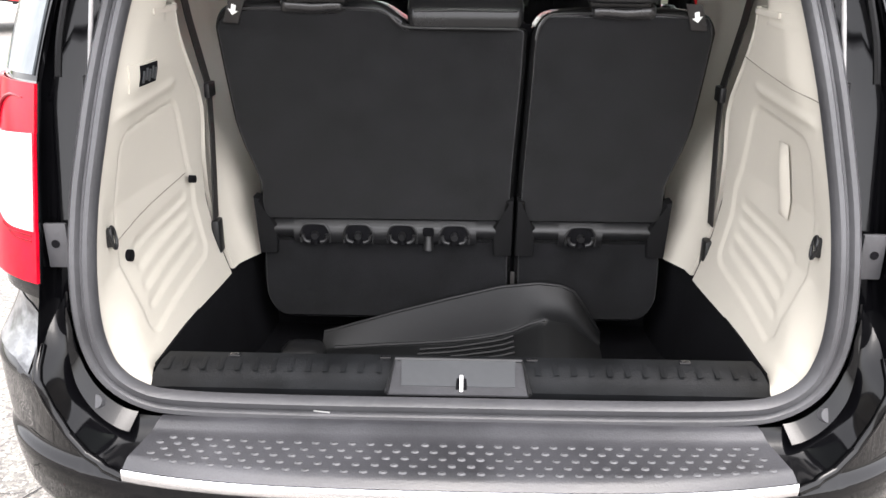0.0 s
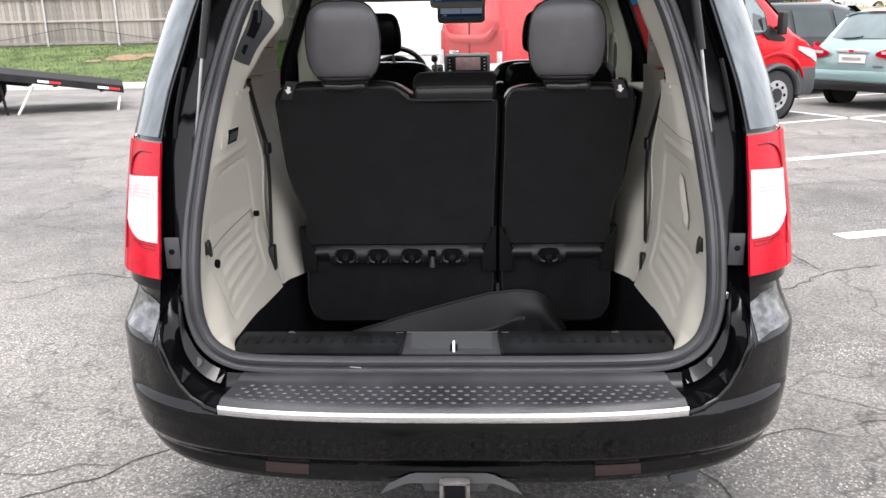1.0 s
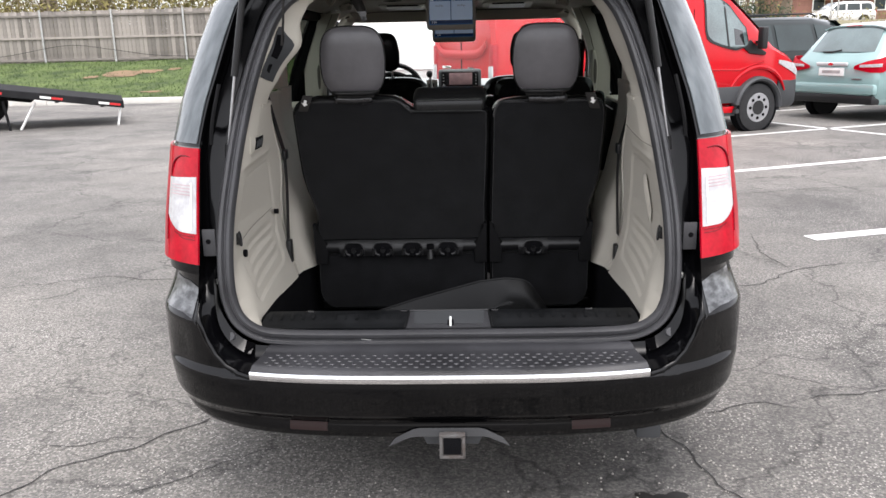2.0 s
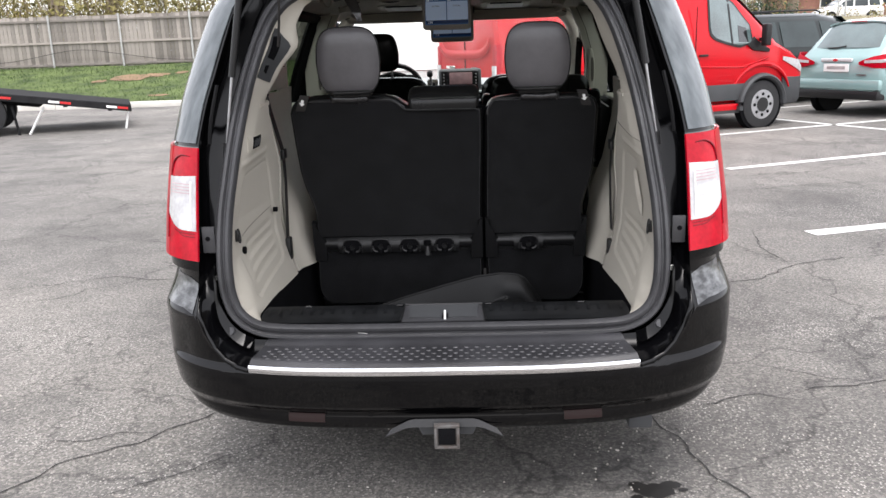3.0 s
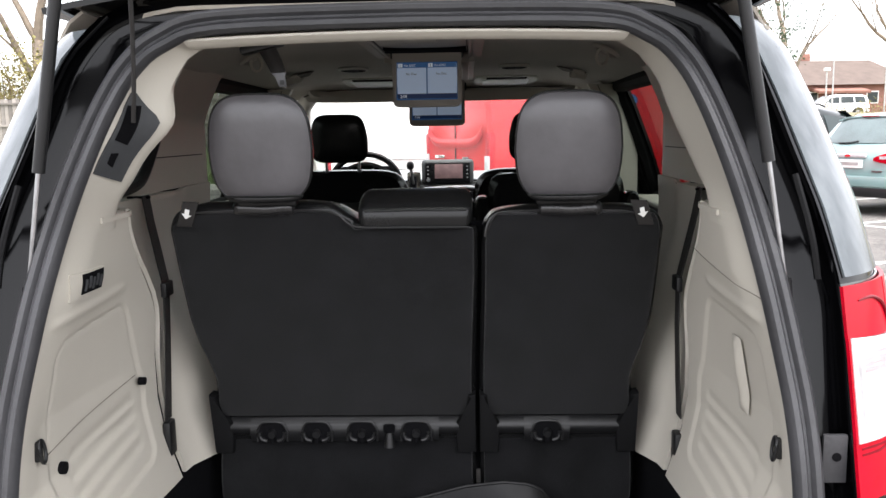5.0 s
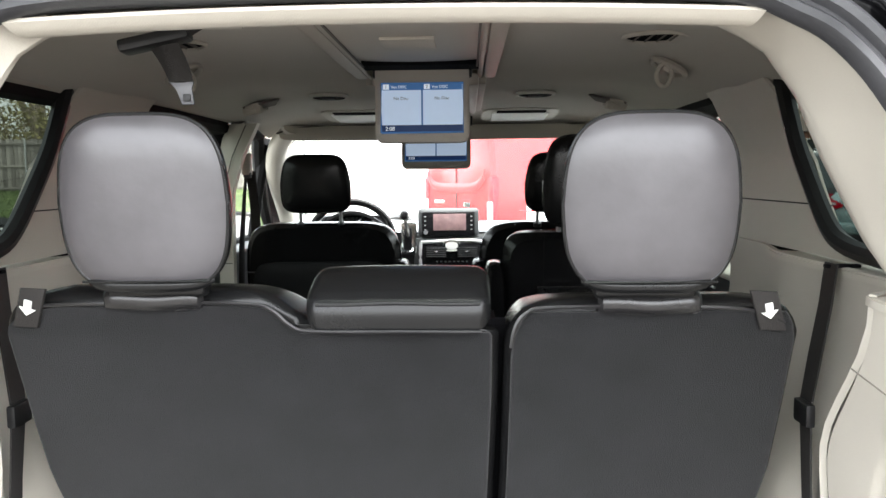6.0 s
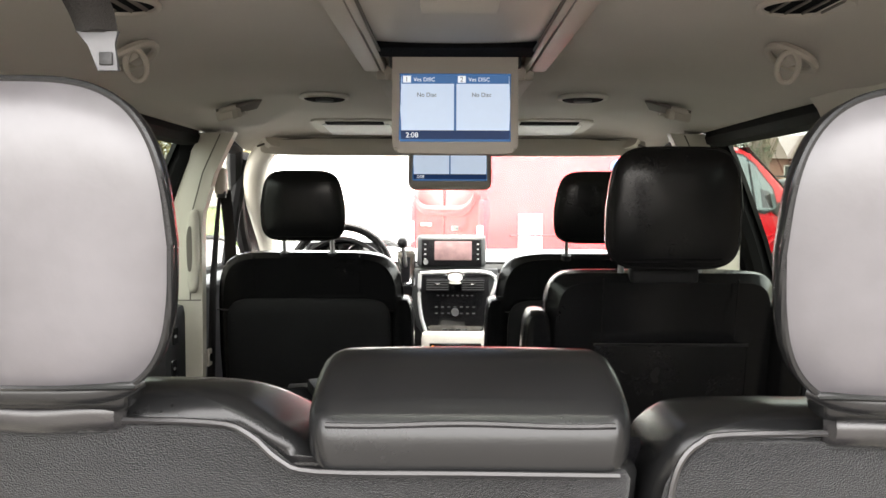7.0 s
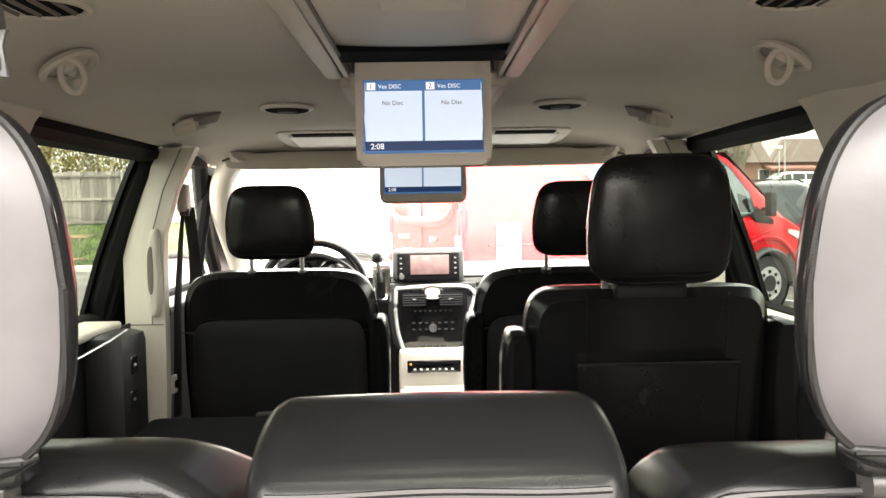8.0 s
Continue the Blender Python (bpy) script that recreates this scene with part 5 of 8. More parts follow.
        lip = [(hx + dx, back_y(0.66) - 0.0395, z) for dx, z in ((-0.037, 0.655), (-0.037, 0.678), (-0.030, 0.696), (-0.018, 0.704), (0.018, 0.704), (0.030, 0.696), (0.037, 0.678), (0.037, 0.655))]
        part("hook_lip", tube(bmesh.new(), smooth_line(lip, 3), 0.0030, 6), PLASTIC, hk)
        for e in (-1, 1):
            ear = [(hx + e * dx, back_y(0.66) - 0.041, z) for dx, z in ((0.031, 0.679), (0.030, 0.668), (0.024, 0.660), (0.013, 0.657))]
            part("hook_ear", tube(bmesh.new(), smooth_line(ear, 3), 0.0052, 8), PLASTIC, hk)
    if notch:
        tab = part("release_tab", rod((-0.083, back_y(0.66) - 0.040, 0.640), (-0.083, back_y(0.66) - 0.037, 0.676), 0.014, 12, 0.009), PLASTIC, bar)
        part("tab_slot", prism(squircle(-0.083, 0.688, 0.028, 0.024, 5.0, 20), place, -0.040, -0.030, 0.002), WELL, tab)
        part("tab_lip", boxed((-0.083, back_y(0.66) - 0.041, 0.6775), (0.024, 0.004, 0.003), 0.001), GREY_CLAD, tab)
    for ex, s in ((a_lo, 1), (b_lo, -1)):
        part("hinge_cover", prism([(0, 0.62), (0.045, 0.62), (0.05, 0.70), (0.022, 0.725), (0.018, 0.775), (0.0, 0.78)], lambda a, b, d: (ex + s * (a - 0.012), back_y(b) + d, b), -0.022, 0.03, 0.008), TRIM_BLACK, seat)
    return seat


ROW3_L = third_row("third_row_bench", -0.537, 0.1295, "black leather third-row bench with carpeted rear and bag hooks", True)
ROW3_R = third_row("single_rear_seat", 0.1385, 0.537, "black leather third-row single seat with carpeted rear", False)
headrest(ROW3_L, -0.3095, 1.375, 0.425, 0.219, 0.226, 0.07, True)
headrest(ROW3_R, 0.3235, 1.370, 0.425, 0.222, 0.226, 0.07, True)
for seat, cx, sx, low in ((ROW3_L, -0.318, -0.482, 0.0), (ROW3_R, 0.332, 0.482, SINK)):
    def flap_pt(u, v):
        """A soft roll of leather over the seat's edge, tucked in at both ends."""
        t, soft = math.pi * (-0.52 + 0.95 * v), (1 - abs(2 * u - 1) ** 10) ** 0.5
        return Vector((cx - 0.067 + 0.134 * u, back_y(1.25) - 0.001 - (0.004 + 0.013 * soft) * math.cos(t), 1.2475 - low + (0.010 + 0.006 * soft) * math.sin(t) + 0.0012 * math.sin(9 * u)))

    part("headrest_flap", sheet(flap_pt, 24, 14, 0.003), FLAP, seat, "glossy grey leather flap")
    strap = part("pull_strap", prism([(-0.017, -0.026), (0.016, -0.028), (0.018, 0.026), (-0.016, 0.028)], lambda a, b, d: (sx + a + (0.40 if sx < 0 else -0.40) * b, back_y(1.24 + b) + d, 1.238 - low + b), -0.016, -0.009, 0.002), WEB, seat, "black pull strap with a white arrow")
    tilt = radians(-18 if sx < 0 else 14)
    star = [(a * math.cos(tilt) - b * math.sin(tilt), a * math.sin(tilt) + b * math.cos(tilt)) for a, b in ((-0.0045, 0.0105), (0.0045, 0.0105), (0.0045, -0.001), (0.0105, -0.001), (0.0, -0.0115), (-0.0105, -0.001), (-0.0045, -0.001))]
    part("arrow_mark", prism(star[::-1], lambda a, b, d: (sx + a, back_y(1.24 + b) + d, 1.239 - low + b), -0.0195, -0.0165), WHITE, strap, "white arrow mark")
    trimline = [(x, back_y(1.245) - 0.008, z - low) for x, z in ([(-0.50, 1.225), (-0.47, 1.240), (-0.30, 1.2425), (-0.19, 1.241), (-0.16, 1.232), (-0.138, 1.213), (-0.11, 1.204), (0.0, 1.203), (0.115, 1.202)] if seat is ROW3_L else [(0.1525, 1.190), (0.1555, 1.209), (0.162, 1.225), (0.174, 1.2365), (0.195, 1.2425), (0.30, 1.2440), (0.45, 1.240), (0.505, 1.222)])]
    part("stitched_edge", tube(bmesh.new(), smooth_line(trimline, 4), 0.0026, 6), PIPING, seat)
PAD = [(0.466, 1.204), (0.463, 1.222), (0.466, 1.238), (0.476, 1.250), (0.498, 1.263), (0.528, 1.274), (0.555, 1.278), (0.576, 1.275), (0.591, 1.265), (0.599, 1.248), (0.600, 1.225), (0.595, 1.200)]
rings = []
PAD_LINE = smooth_line([(0, y, z) for y, z in PAD + PAD[:1]], 5)[:-1]
for x in [-0.119 + 0.022 * (1 - math.cos(radians(t))) for t in range(8, 91, 10)] + [-0.06, 0.0, 0.06] + [0.127 - 0.022 * (1 - math.cos(radians(t))) for t in range(88, 7, -10)]:
    near = min(x + 0.119, 0.127 - x, 0.022)
    inset = 0.022 - math.sqrt(max(0.0, 0.022**2 - (0.022 - near) ** 2))
    swell = 0.0025 * (1 - ((x - 0.003) / 0.118) ** 2)
    rings.append([(x, 0.53 + (p.y - 0.53) * (1 - inset / 0.068), 1.242 + (p.z - 1.242) * (1 - inset / 0.042) + (swell if p.z > 1.25 else 0)) for p in PAD_LINE])
arm = part("centre_head_pad", loft(bmesh.new(), rings), LEATHER, ROW3_L, "folded black leather centre headrest", 60)
part("stitched_edge", tube(bmesh.new(), [(x, 0.4665, 1.239 + 0.001 * math.cos(40 * x)) for x in np.linspace(-0.104, 0.112, 20)], 0.0024, 6), PIPING, arm)
# the seats' cushions, forward of the backs
for seat, x0, x1 in ((ROW3_L, -0.50, 0.12), (ROW3_R, 0.15, 0.50)):
    part("seat_base", boxed(((x0 + x1) / 2, 1.00, 0.72), (x1 - x0, 0.46, 0.16), 0.05, None, 3), LEATHER, seat)
# black sheets added in the gap to block light and keep it dark
part("gap_filler", sheet(lambda u, v: Vector((0.119 + 0.030 * u, back_y(0.46 + 0.745 * v) + 0.055, 0.46 + 0.745 * v)), 2, 10, 0.006), WELL, ROW3_L)
part("gap_blocker", sheet(lambda u, v: Vector((0.134, back_y(0.46 + 0.75 * v) + 0.035 + 0.07 * u, 0.46 + 0.75 * v)), 2, 10, 0.012), WELL, ROW3_L)
part("release_strap", boxed((0.134, 0.655, 0.53), (0.010, 0.006, 0.10), 0.002), WEB, ROW3_L)


def bucket(name, cx, y, w, ztop, label, head, pocket=True, rear=True, lean=0.16, base=0.62, group="front seats", rough_back=False, power=6.0):
    """A separate seat with a contoured back, bolsters, headrest and cushion."""
    seat = thing(name, label, "car seat", group=group)
    h = ztop - base
    cz = (ztop + base) / 2
    by = lambda b: y - lean * (b - ztop)
    out = squircle(cx, cz, w, h, power, 56, 0.97, 0.99)
    place = lambda a, b, d: (a, by(b) + d + 0.05 * (abs(a - cx) / (w / 2)) ** 4 * (1 if d < 0.06 else 0), b)
    part("backrest", pillow(out, place, [0.006, 0.0, 0.02, 0.06, 0.14, 0.165, 0.17], [0.05, 0.02, 0.003, 0.0, 0.005, 0.03, 0.07]), LEATHER, seat)
    panel = squircle(cx, cz - 0.075, w * 0.86, h * 0.78, 9.0, 40)
    if rough_back:
        part("back_panel", pillow(panel, lambda a, b, d: (a, by(b) + d, b), [0.01, -0.004, -0.010, -0.011], [0, 0.001, 0.012, 0.05]), SEAT_BACK, seat)
        for e in (-1, 1):
            part("seam", tube(bmesh.new(), [(cx + e * w * k, by(1.06) + 0.05 * (2 * k) ** 4 - 0.001, 1.06 + 0.02 * (0.5 - k)) for k in np.linspace(0.40, 0.498, 6)], 0.0022, 5), PIPING, seat)
    if pocket:
        pk = squircle(cx + 0.006, ztop - 0.325, w * 0.63, 0.38, 30.0, 96)
        part("map_pocket", pillow(pk, lambda a, b, d: (a, by(b) + d, b), [0.004, -0.009, -0.0115, -0.012], [0, 0.0005, 0.003, 0.03]), LEATHER, seat)
        part("pocket_hem", tube(bmesh.new(), [(cx + 0.006 + k * w * 0.312, by(ztop - 0.139) - 0.0125, ztop - 0.139) for k in np.linspace(-1, 1, 12)], 0.0028, 6), PIPING, seat)
    for s in (-1, 1):
        part("seam", tube(bmesh.new(), [(cx + s * w * 0.27, by(b) - 0.006, b) for b in np.linspace(ztop - 0.13, ztop - 0.012, 5)], 0.0018, 5), LEATHER, seat)
    part("seat_base", boxed((cx, y + 0.36, base - 0.03), (w * 0.94, 0.54, 0.16), 0.05, None, 3), LEATHER, seat)
    part("pedestal", boxed((cx, y + 0.34, 0.485), (w * 0.72, 0.44, 0.13), 0.015), PLASTIC, seat)
    headrest(seat, *head)
    return seat


DRIVER = bucket("driver_seat", -0.432, 2.285, 0.585, 1.245, "black leather front seat facing the steering wheel", (-0.430, 1.382, 2.215, 0.246, 0.205, 0.11, False, 0.86, 0.12, 0.072), pocket=False, rough_back=True)
PASSENGER = bucket("passenger_seat", 0.415, 2.265, 0.57, 1.245, "black leather front passenger seat", (0.412, 1.380, 2.175, 0.246, 0.205, 0.11, False, 0.86, 0.12, 0.072), pocket=False, rough_back=True)
ROW2 = bucket("second_row_seat", 0.408, 1.395, 0.47, 1.268, "black leather second-row captain seat with armrests", (0.396, 1.389, 1.335, 0.246, 0.222, 0.12, False, 0.90, 0.10, 0.075), group="second-row seats", rough_back=False, power=10.0)
for x, z in ((0.163, 1.02), (0.655, 1.03)):
    part("armrest", pillow(squircle(x, z, 0.058, 0.34, 4.0, 28), lambda a, b, d: (a, 1.42 + d + 0.10 * (1.18 - b), b), [0.0, -0.004, 0.01, 0.08, 0.10], [0.014, 0.006, 0, 0.0, 0.012]), LEATHER, ROW2)
part("headrest_flap", boxed((0.398, 1.412, 1.262), (0.130, 0.030, 0.030), 0.010, turned(9, 0, 0), 3), SEAT_BACK, ROW2)
for x, seat in ((-0.145, DRIVER), (0.135, PASSENGER)):
    arm = part("armrest", pillow(squircle(x, 0.965, 0.062, 0.28, 4.0, 28), lambda a, b, d: (a, 2.30 + d + 0.12 * (1.1 - b), b), [0.0, -0.004, 0.01, 0.09, 0.11], [0.014, 0.006, 0, 0.0, 0.012]), LEATHER, seat)
    part("pivot", rod((x - 0.03, 2.37, 0.88), (x + 0.03, 2.37, 0.88), 0.03, 16), PLASTIC, arm)
folded = thing("folded_seat", "black second-row seat folded flat", "car seat", group="second-row seats")
part("backrest", boxed((-0.42, 1.60, 0.875), (0.46, 0.50, 0.12), 0.03, turned(2, 0, 0), 3), WELL, folded)
part("seat_base", boxed((-0.42, 1.60, 0.73), (0.46, 0.50, 0.15), 0.04, None, 3), LEATHER, folded)
part("pedestal", boxed((-0.42, 1.60, 0.55), (0.36, 0.40, 0.26), 0.02), PLASTIC, folded)
part("latch_bracket", boxed((-0.655, 1.46, 0.93), (0.020, 0.05, 0.06), 0.006), STEEL, folded, "pale metal latch bracket")

buckles = thing("belt_buckle", "black belt buckle with a steel tongue lying on the folded seat", "belt buckle")
part("buckle", boxed((-0.315, 1.78, 0.952), (0.045, 0.075, 0.030), 0.008, turned(8, 0, 24)), PLASTIC, buckles)
part("tongue", boxed((-0.275, 1.755, 0.955), (0.040, 0.055, 0.006), 0.002, turned(20, 0, -20)), STEEL, buckles)
part("webbing", tube(bmesh.new(), [(-0.33, 1.82, 0.945), (-0.36, 1.84, 0.946), (-0.40, 1.84, 0.943)], 0.018, 8, True, 0.25), WEB, buckles)

# loose rubber mat leaning in the well
MAT_TOP = [(-0.35, 0.440), (-0.31, 0.452), (-0.16, 0.50), (-0.02, 0.54), (0.10, 0.572), (0.19, 0.582), (0.25, 0.576), (0.28, 0.56), (0.32, 0.50), (0.35, 0.45)]
MAT_FOLD = [(-0.35, 0.400), (-0.32, 0.412), (-0.16, 0.425), (-0.02, 0.435), (0.10, 0.455), (0.15, 0.475), (0.20, 0.50), (0.27, 0.49), (0.32, 0.45), (0.35, 0.43)]


def mat_pt(u, v):
    """A tray with an upright flange: v = 0 at the sill, 0.6 at the fold, 1 at the flange's edge."""
    x = -0.35 + 0.70 * u
    zt, zf = lerp_table(MAT_TOP, x), lerp_table(MAT_FOLD, x)
    if v <= 0.6:
        s = v / 0.6
        return Vector((x, 0.22 + 0.32 * s, 0.385 + (zf - 0.385) * s**1.4))
    s = (v - 0.6) / 0.4
    return Vector((x + 0.004 * s, 0.54 + 0.034 * s - 0.010 * math.sin(math.pi * s) * ease(0.15, 0.22, x), zf + (zt - zf) * s))


mat_ob = thing("floor_mat", "grey rubber floor mat standing folded in the cargo well", "floor mat")
part("sheet", sheet(mat_pt, 56, 30, 0.006), MAT, mat_ob, "", 60)
for i in range(6):
    pts = [mat_pt(u, 0.565 - 0.033 * i + 0.05 * (u - 0.68)) + Vector((0, -0.003, 0.003)) for u in np.linspace(0.36 - 0.008 * i, 0.69, 10)]
    part("rib", tube(bmesh.new(), pts, 0.0034, 6), MAT, mat_ob)
lip = [mat_pt(u, 1.0) for u in np.linspace(0, 1, 40)]
part("rim", tube(bmesh.new(), lip, 0.0036, 6), MAT, mat_ob)
part("ridge", tube(bmesh.new(), smooth_line([mat_pt(u, v) + Vector((0, -0.003, 0.002)) for u, v in ((0.05, 0.60), (0.25, 0.60), (0.5, 0.60), (0.66, 0.60), (0.74, 0.60), (0.80, 0.60))], 4), 0.0045, 6), MAT, mat_ob)
jackbag = thing("cargo_bag", "small dark bundle lying in the cargo well", "bag")
part("body", boxed((-0.39, 0.50, 0.395), (0.11, 0.10, 0.09), 0.035, None, 3), PLASTIC, jackbag)

# ---- dashboard and overhead ----
dash = thing("dashboard", "light grey and black dashboard with a chrome-edged centre stack", "dashboard")


def dash_pt(u, v):
    s = 2 * u - 1
    y = 3.18 + 0.62 * v - 0.10 * s * s * v
    z = 1.135 + 0.045 * math.sin(math.pi * min(1, v * 1.2)) + 0.035 * math.exp(-((s + 0.52) / 0.22) ** 2) * (1 - v)
    return Vector((s * 0.80, y, z))


part("dash_top", sheet(dash_pt, 30, 10, 0.02), DASH_TOP, dash, "pale grey dash top")
part("dash_face", sheet(lambda u, v: Vector(((2 * u - 1) * 0.80, 3.18 + 0.10 * (1 - v), 0.60 + 0.545 * v)), 16, 8, 0.02), PLASTIC, dash)
part("glove_band", boxed((0.45, 3.165, 1.02), (0.62, 0.03, 0.16), 0.02), SILVER, dash)
nav = part("radio", boxed((0.006, 3.155, 1.186), (0.245, 0.05, 0.112), 0.010), PIANO, dash, "black radio with a lit map screen")
part("radio_frame", boxed((0.006, 3.170, 1.190), (0.282, 0.05, 0.132), 0.022, None, 3), SILVER, nav, "silver radio surround")
part("map_screen", boxed((0.012, 3.1285, 1.194), (0.150, 0.004, 0.076), 0.002), NAV_PINK, nav, "lit pinkish map screen")
for s in (-1, 1):
    for i in range(4):
        part("button", boxed((0.006 + s * 0.106, 3.128, 1.160 + 0.020 * i), (0.008, 0.005, 0.005), 0.0015), POST, nav)
part("knob", rod((-0.098, 3.118, 1.148), (-0.098, 3.132, 1.148), 0.010, 16), STEEL, nav)
stack_out = [(-0.150, 1.140), (0.192, 1.140), (0.196, 1.02), (0.178, 0.905), (0.125, 0.836), (-0.083, 0.836), (-0.135, 0.905), (-0.154, 1.02)]
sp = lambda a, b, d: (a, 3.150 + d - 0.05 * (b - 0.86), b - 0.02)
stack = part("centre_panel", prism(stack_out, sp, 0.0, 0.10, 0.01), SILVER, dash)
ins = [(0.021 + (a - 0.021) * 0.79, 0.995 + (b - 0.995) * 0.84) for a, b in stack_out]
part("stack_panel", prism(ins, sp, -0.006, 0.02, 0.004), PIANO, stack)
trim_ring = [sp(0.021 + (a - 0.021) * 0.83, 0.995 + (b - 0.995) * 0.88, -0.004) for a, b in stack_out]
part("chrome_ring", tube(bmesh.new(), smooth_line(trim_ring + trim_ring[:1], 5), 0.0075, 8, False), BRIGHT_TRIM, stack, "bright surround")
clock = part("clock", pillow(squircle(0.021, 1.106, 0.088, 0.056, 2.6, 30), sp, [-0.004, -0.018, -0.022, -0.023], [0, 0.002, 0.01, 0.02]), CHROME, stack, "bright chrome-rimmed clock")
part("clock_face", prism(squircle(0.021, 1.108, 0.058, 0.034, 2.4, 24), sp, -0.0245, -0.022), WHITE, clock)
for s in (-1, 1):
    v = part("air_vent", boxed((0.021 + s * 0.072, 3.128, 1.057), (0.094, 0.02, 0.052), 0.006), WELL, stack)
    for i in range(5):
        part("vent_slat", boxed((0.021 + s * 0.072, 3.116, 1.038 + 0.0095 * i), (0.088, 0.006, 0.0032), 0.001), GREY_CLAD, v)
    part("vent_lever", boxed((0.021 + s * 0.072, 3.111, 1.060), (0.024, 0.006, 0.006), 0.002), CHROME, v)
for i in range(8):
    part("button", boxed((-0.048 + 0.0197 * i, 3.133, 1.012), (0.009, 0.006, 0.005), 0.002), GREY_CLAD, stack)
for r in range(2):
    for c in range(7):
        part("button", boxed((-0.055 + 0.0253 * c, 3.136, 0.965 - 0.026 * r), (0.012, 0.006, 0.005), 0.002), GREY_CLAD, stack)
part("climate_knob", rod((0.021, 3.118, 0.945), (0.021, 3.145, 0.945), 0.015, 20), STEEL, stack)
for i in range(4):
    part("button", boxed((-0.02 + 0.027 * i, 3.142, 0.872), (0.020, 0.006, 0.009), 0.002), GREY_CLAD, stack)
# console below
console = thing("centre_console", "light stone centre console with a disc slot", "console")
part("body", boxed((0.021, 3.16, 0.73), (0.27, 0.16, 0.27), 0.02), BEIGE_WARM, console)
slot = part("disc_player", boxed((0.022, 3.072, 0.805), (0.208, 0.014, 0.048), 0.004), PIANO, console, "black disc player with small buttons")
part("disc_slot", boxed((0.022, 3.0645, 0.815), (0.15, 0.003, 0.006), 0.001), WELL, slot)
for i in range(7):
    part("button", boxed((-0.052 + 0.024 * i, 3.064, 0.795), (0.009, 0.003, 0.006), 0.001), WHITE, slot)
part("indicator", boxed((-0.068, 3.064, 0.816), (0.008, 0.003, 0.006), 0.001), shade("amber_light", (0.9, 0.35, 0.03), 0.4, emit=LIT), slot)
tray = part("tray", boxed((0.021, 3.00, 0.672), (0.27, 0.30, 0.10), 0.03), BEIGE_WARM, console)
part("tray_rim", tube(bmesh.new(), [(x, y, 0.724) for x, y in ((-0.09, 2.90), (0.13, 2.90), (0.13, 3.06), (-0.09, 3.06), (-0.09, 2.90))], 0.006, 8), BEIGE_WARM, tray)
part("base", boxed((0.021, 2.80, 0.51), (0.30, 0.70, 0.22), 0.03), BEIGE_WARM, console)
shift = thing("gear_shift", "black gear shift on a silver plate by the dash", "gear lever")
part("plate", boxed((-0.178, 3.135, 1.120), (0.075, 0.03, 0.150), 0.02, turned(-14, 0, 0)), CHROME, shift)
part("gate", boxed((-0.178, 3.115, 1.118), (0.035, 0.012, 0.105), 0.008, turned(-14, 0, 0)), WELL, shift)
part("stem", tube(bmesh.new(), [(-0.178, 3.12, 1.13), (-0.180, 3.05, 1.185), (-0.184, 3.02, 1.215)], 0.008, 10), STEEL, shift)
part("knob", pillow(squircle(-0.186, 1.232, 0.040, 0.044, 2.4, 24), lambda a, b, d: (a, 2.995 + d, b), [0, 0.006, 0.02, 0.034, 0.04], [0.016, 0.005, 0, 0.005, 0.016]), PLASTIC, shift)
wheel = thing("steering_wheel", "black leather steering wheel behind the driver seat", "steering wheel", pose(-0.413, 2.90, 1.122, 68, 0, 0))
part("rim", tube(bmesh.new(), [(0.187 * math.cos(a), 0.187 * math.sin(a), 0) for a in np.linspace(0, 2 * math.pi, 49)], 0.0155, 12, False), LEATHER, wheel)
part("hub", pillow(squircle(0, -0.01, 0.15, 0.13, 3.0, 28), lambda a, b, d: (a, b, d), [-0.03, 0.0, 0.022, 0.028], [0.0, 0.0, 0.01, 0.03]), PLASTIC, wheel)
for a in (-160, -20, -90):
    c, s = math.cos(radians(a)), math.sin(radians(a))
    part("spoke", tube(bmesh.new(), [(0.06 * c, 0.06 * s, 0), (0.18 * c, 0.18 * s, 0)], [0.022, 0.014], 8, True, 0.5), SILVER, wheel)
cluster = thing("gauge_cluster", "black gauge hood with chrome-rimmed dials", "gauges")
part("hood", sheet(lambda u, v: Vector((-0.425 + 0.36 * (u - 0.5), 3.02 + 0.22 * v, 1.13 + 0.125 * math.sin(math.pi * u) ** 0.6 * (1 - 0.25 * v))), 18, 6, 0.012), PLASTIC, cluster)
for x in (-0.50, -0.36):
    part("dial", tube(bmesh.new(), [(x + 0.055 * math.cos(a), 3.08, 1.17 + 0.055 * math.sin(a)) for a in np.linspace(0, 2 * math.pi, 25)], 0.005, 6, False), CHROME, cluster)
part("face", boxed((-0.425, 3.12, 1.165), (0.32, 0.02, 0.13), 0.01), PIANO, cluster)

# visors and windscreen header
header = thing("windscreen_header", "light stone windscreen header with two folded visors", "header", kind="structure")
part("header_trim", prism(squircle(0.005, 1.577, 1.29, 0.056, 9.0, 60), lambda a, b, d: (a, 2.665 + d - 0.05 * (a / 0.6) ** 2, b), -0.010, 0.03, 0.006), BEIGE, header)
arch_line = [(x, 2.650 - 0.05 * (x / 0.6) ** 2, 1.606 - 0.030 * abs(x / 0.648) ** 9) for x in np.linspace(-0.648, 0.648, 60)]
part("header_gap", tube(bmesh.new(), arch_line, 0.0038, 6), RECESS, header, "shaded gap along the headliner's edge")
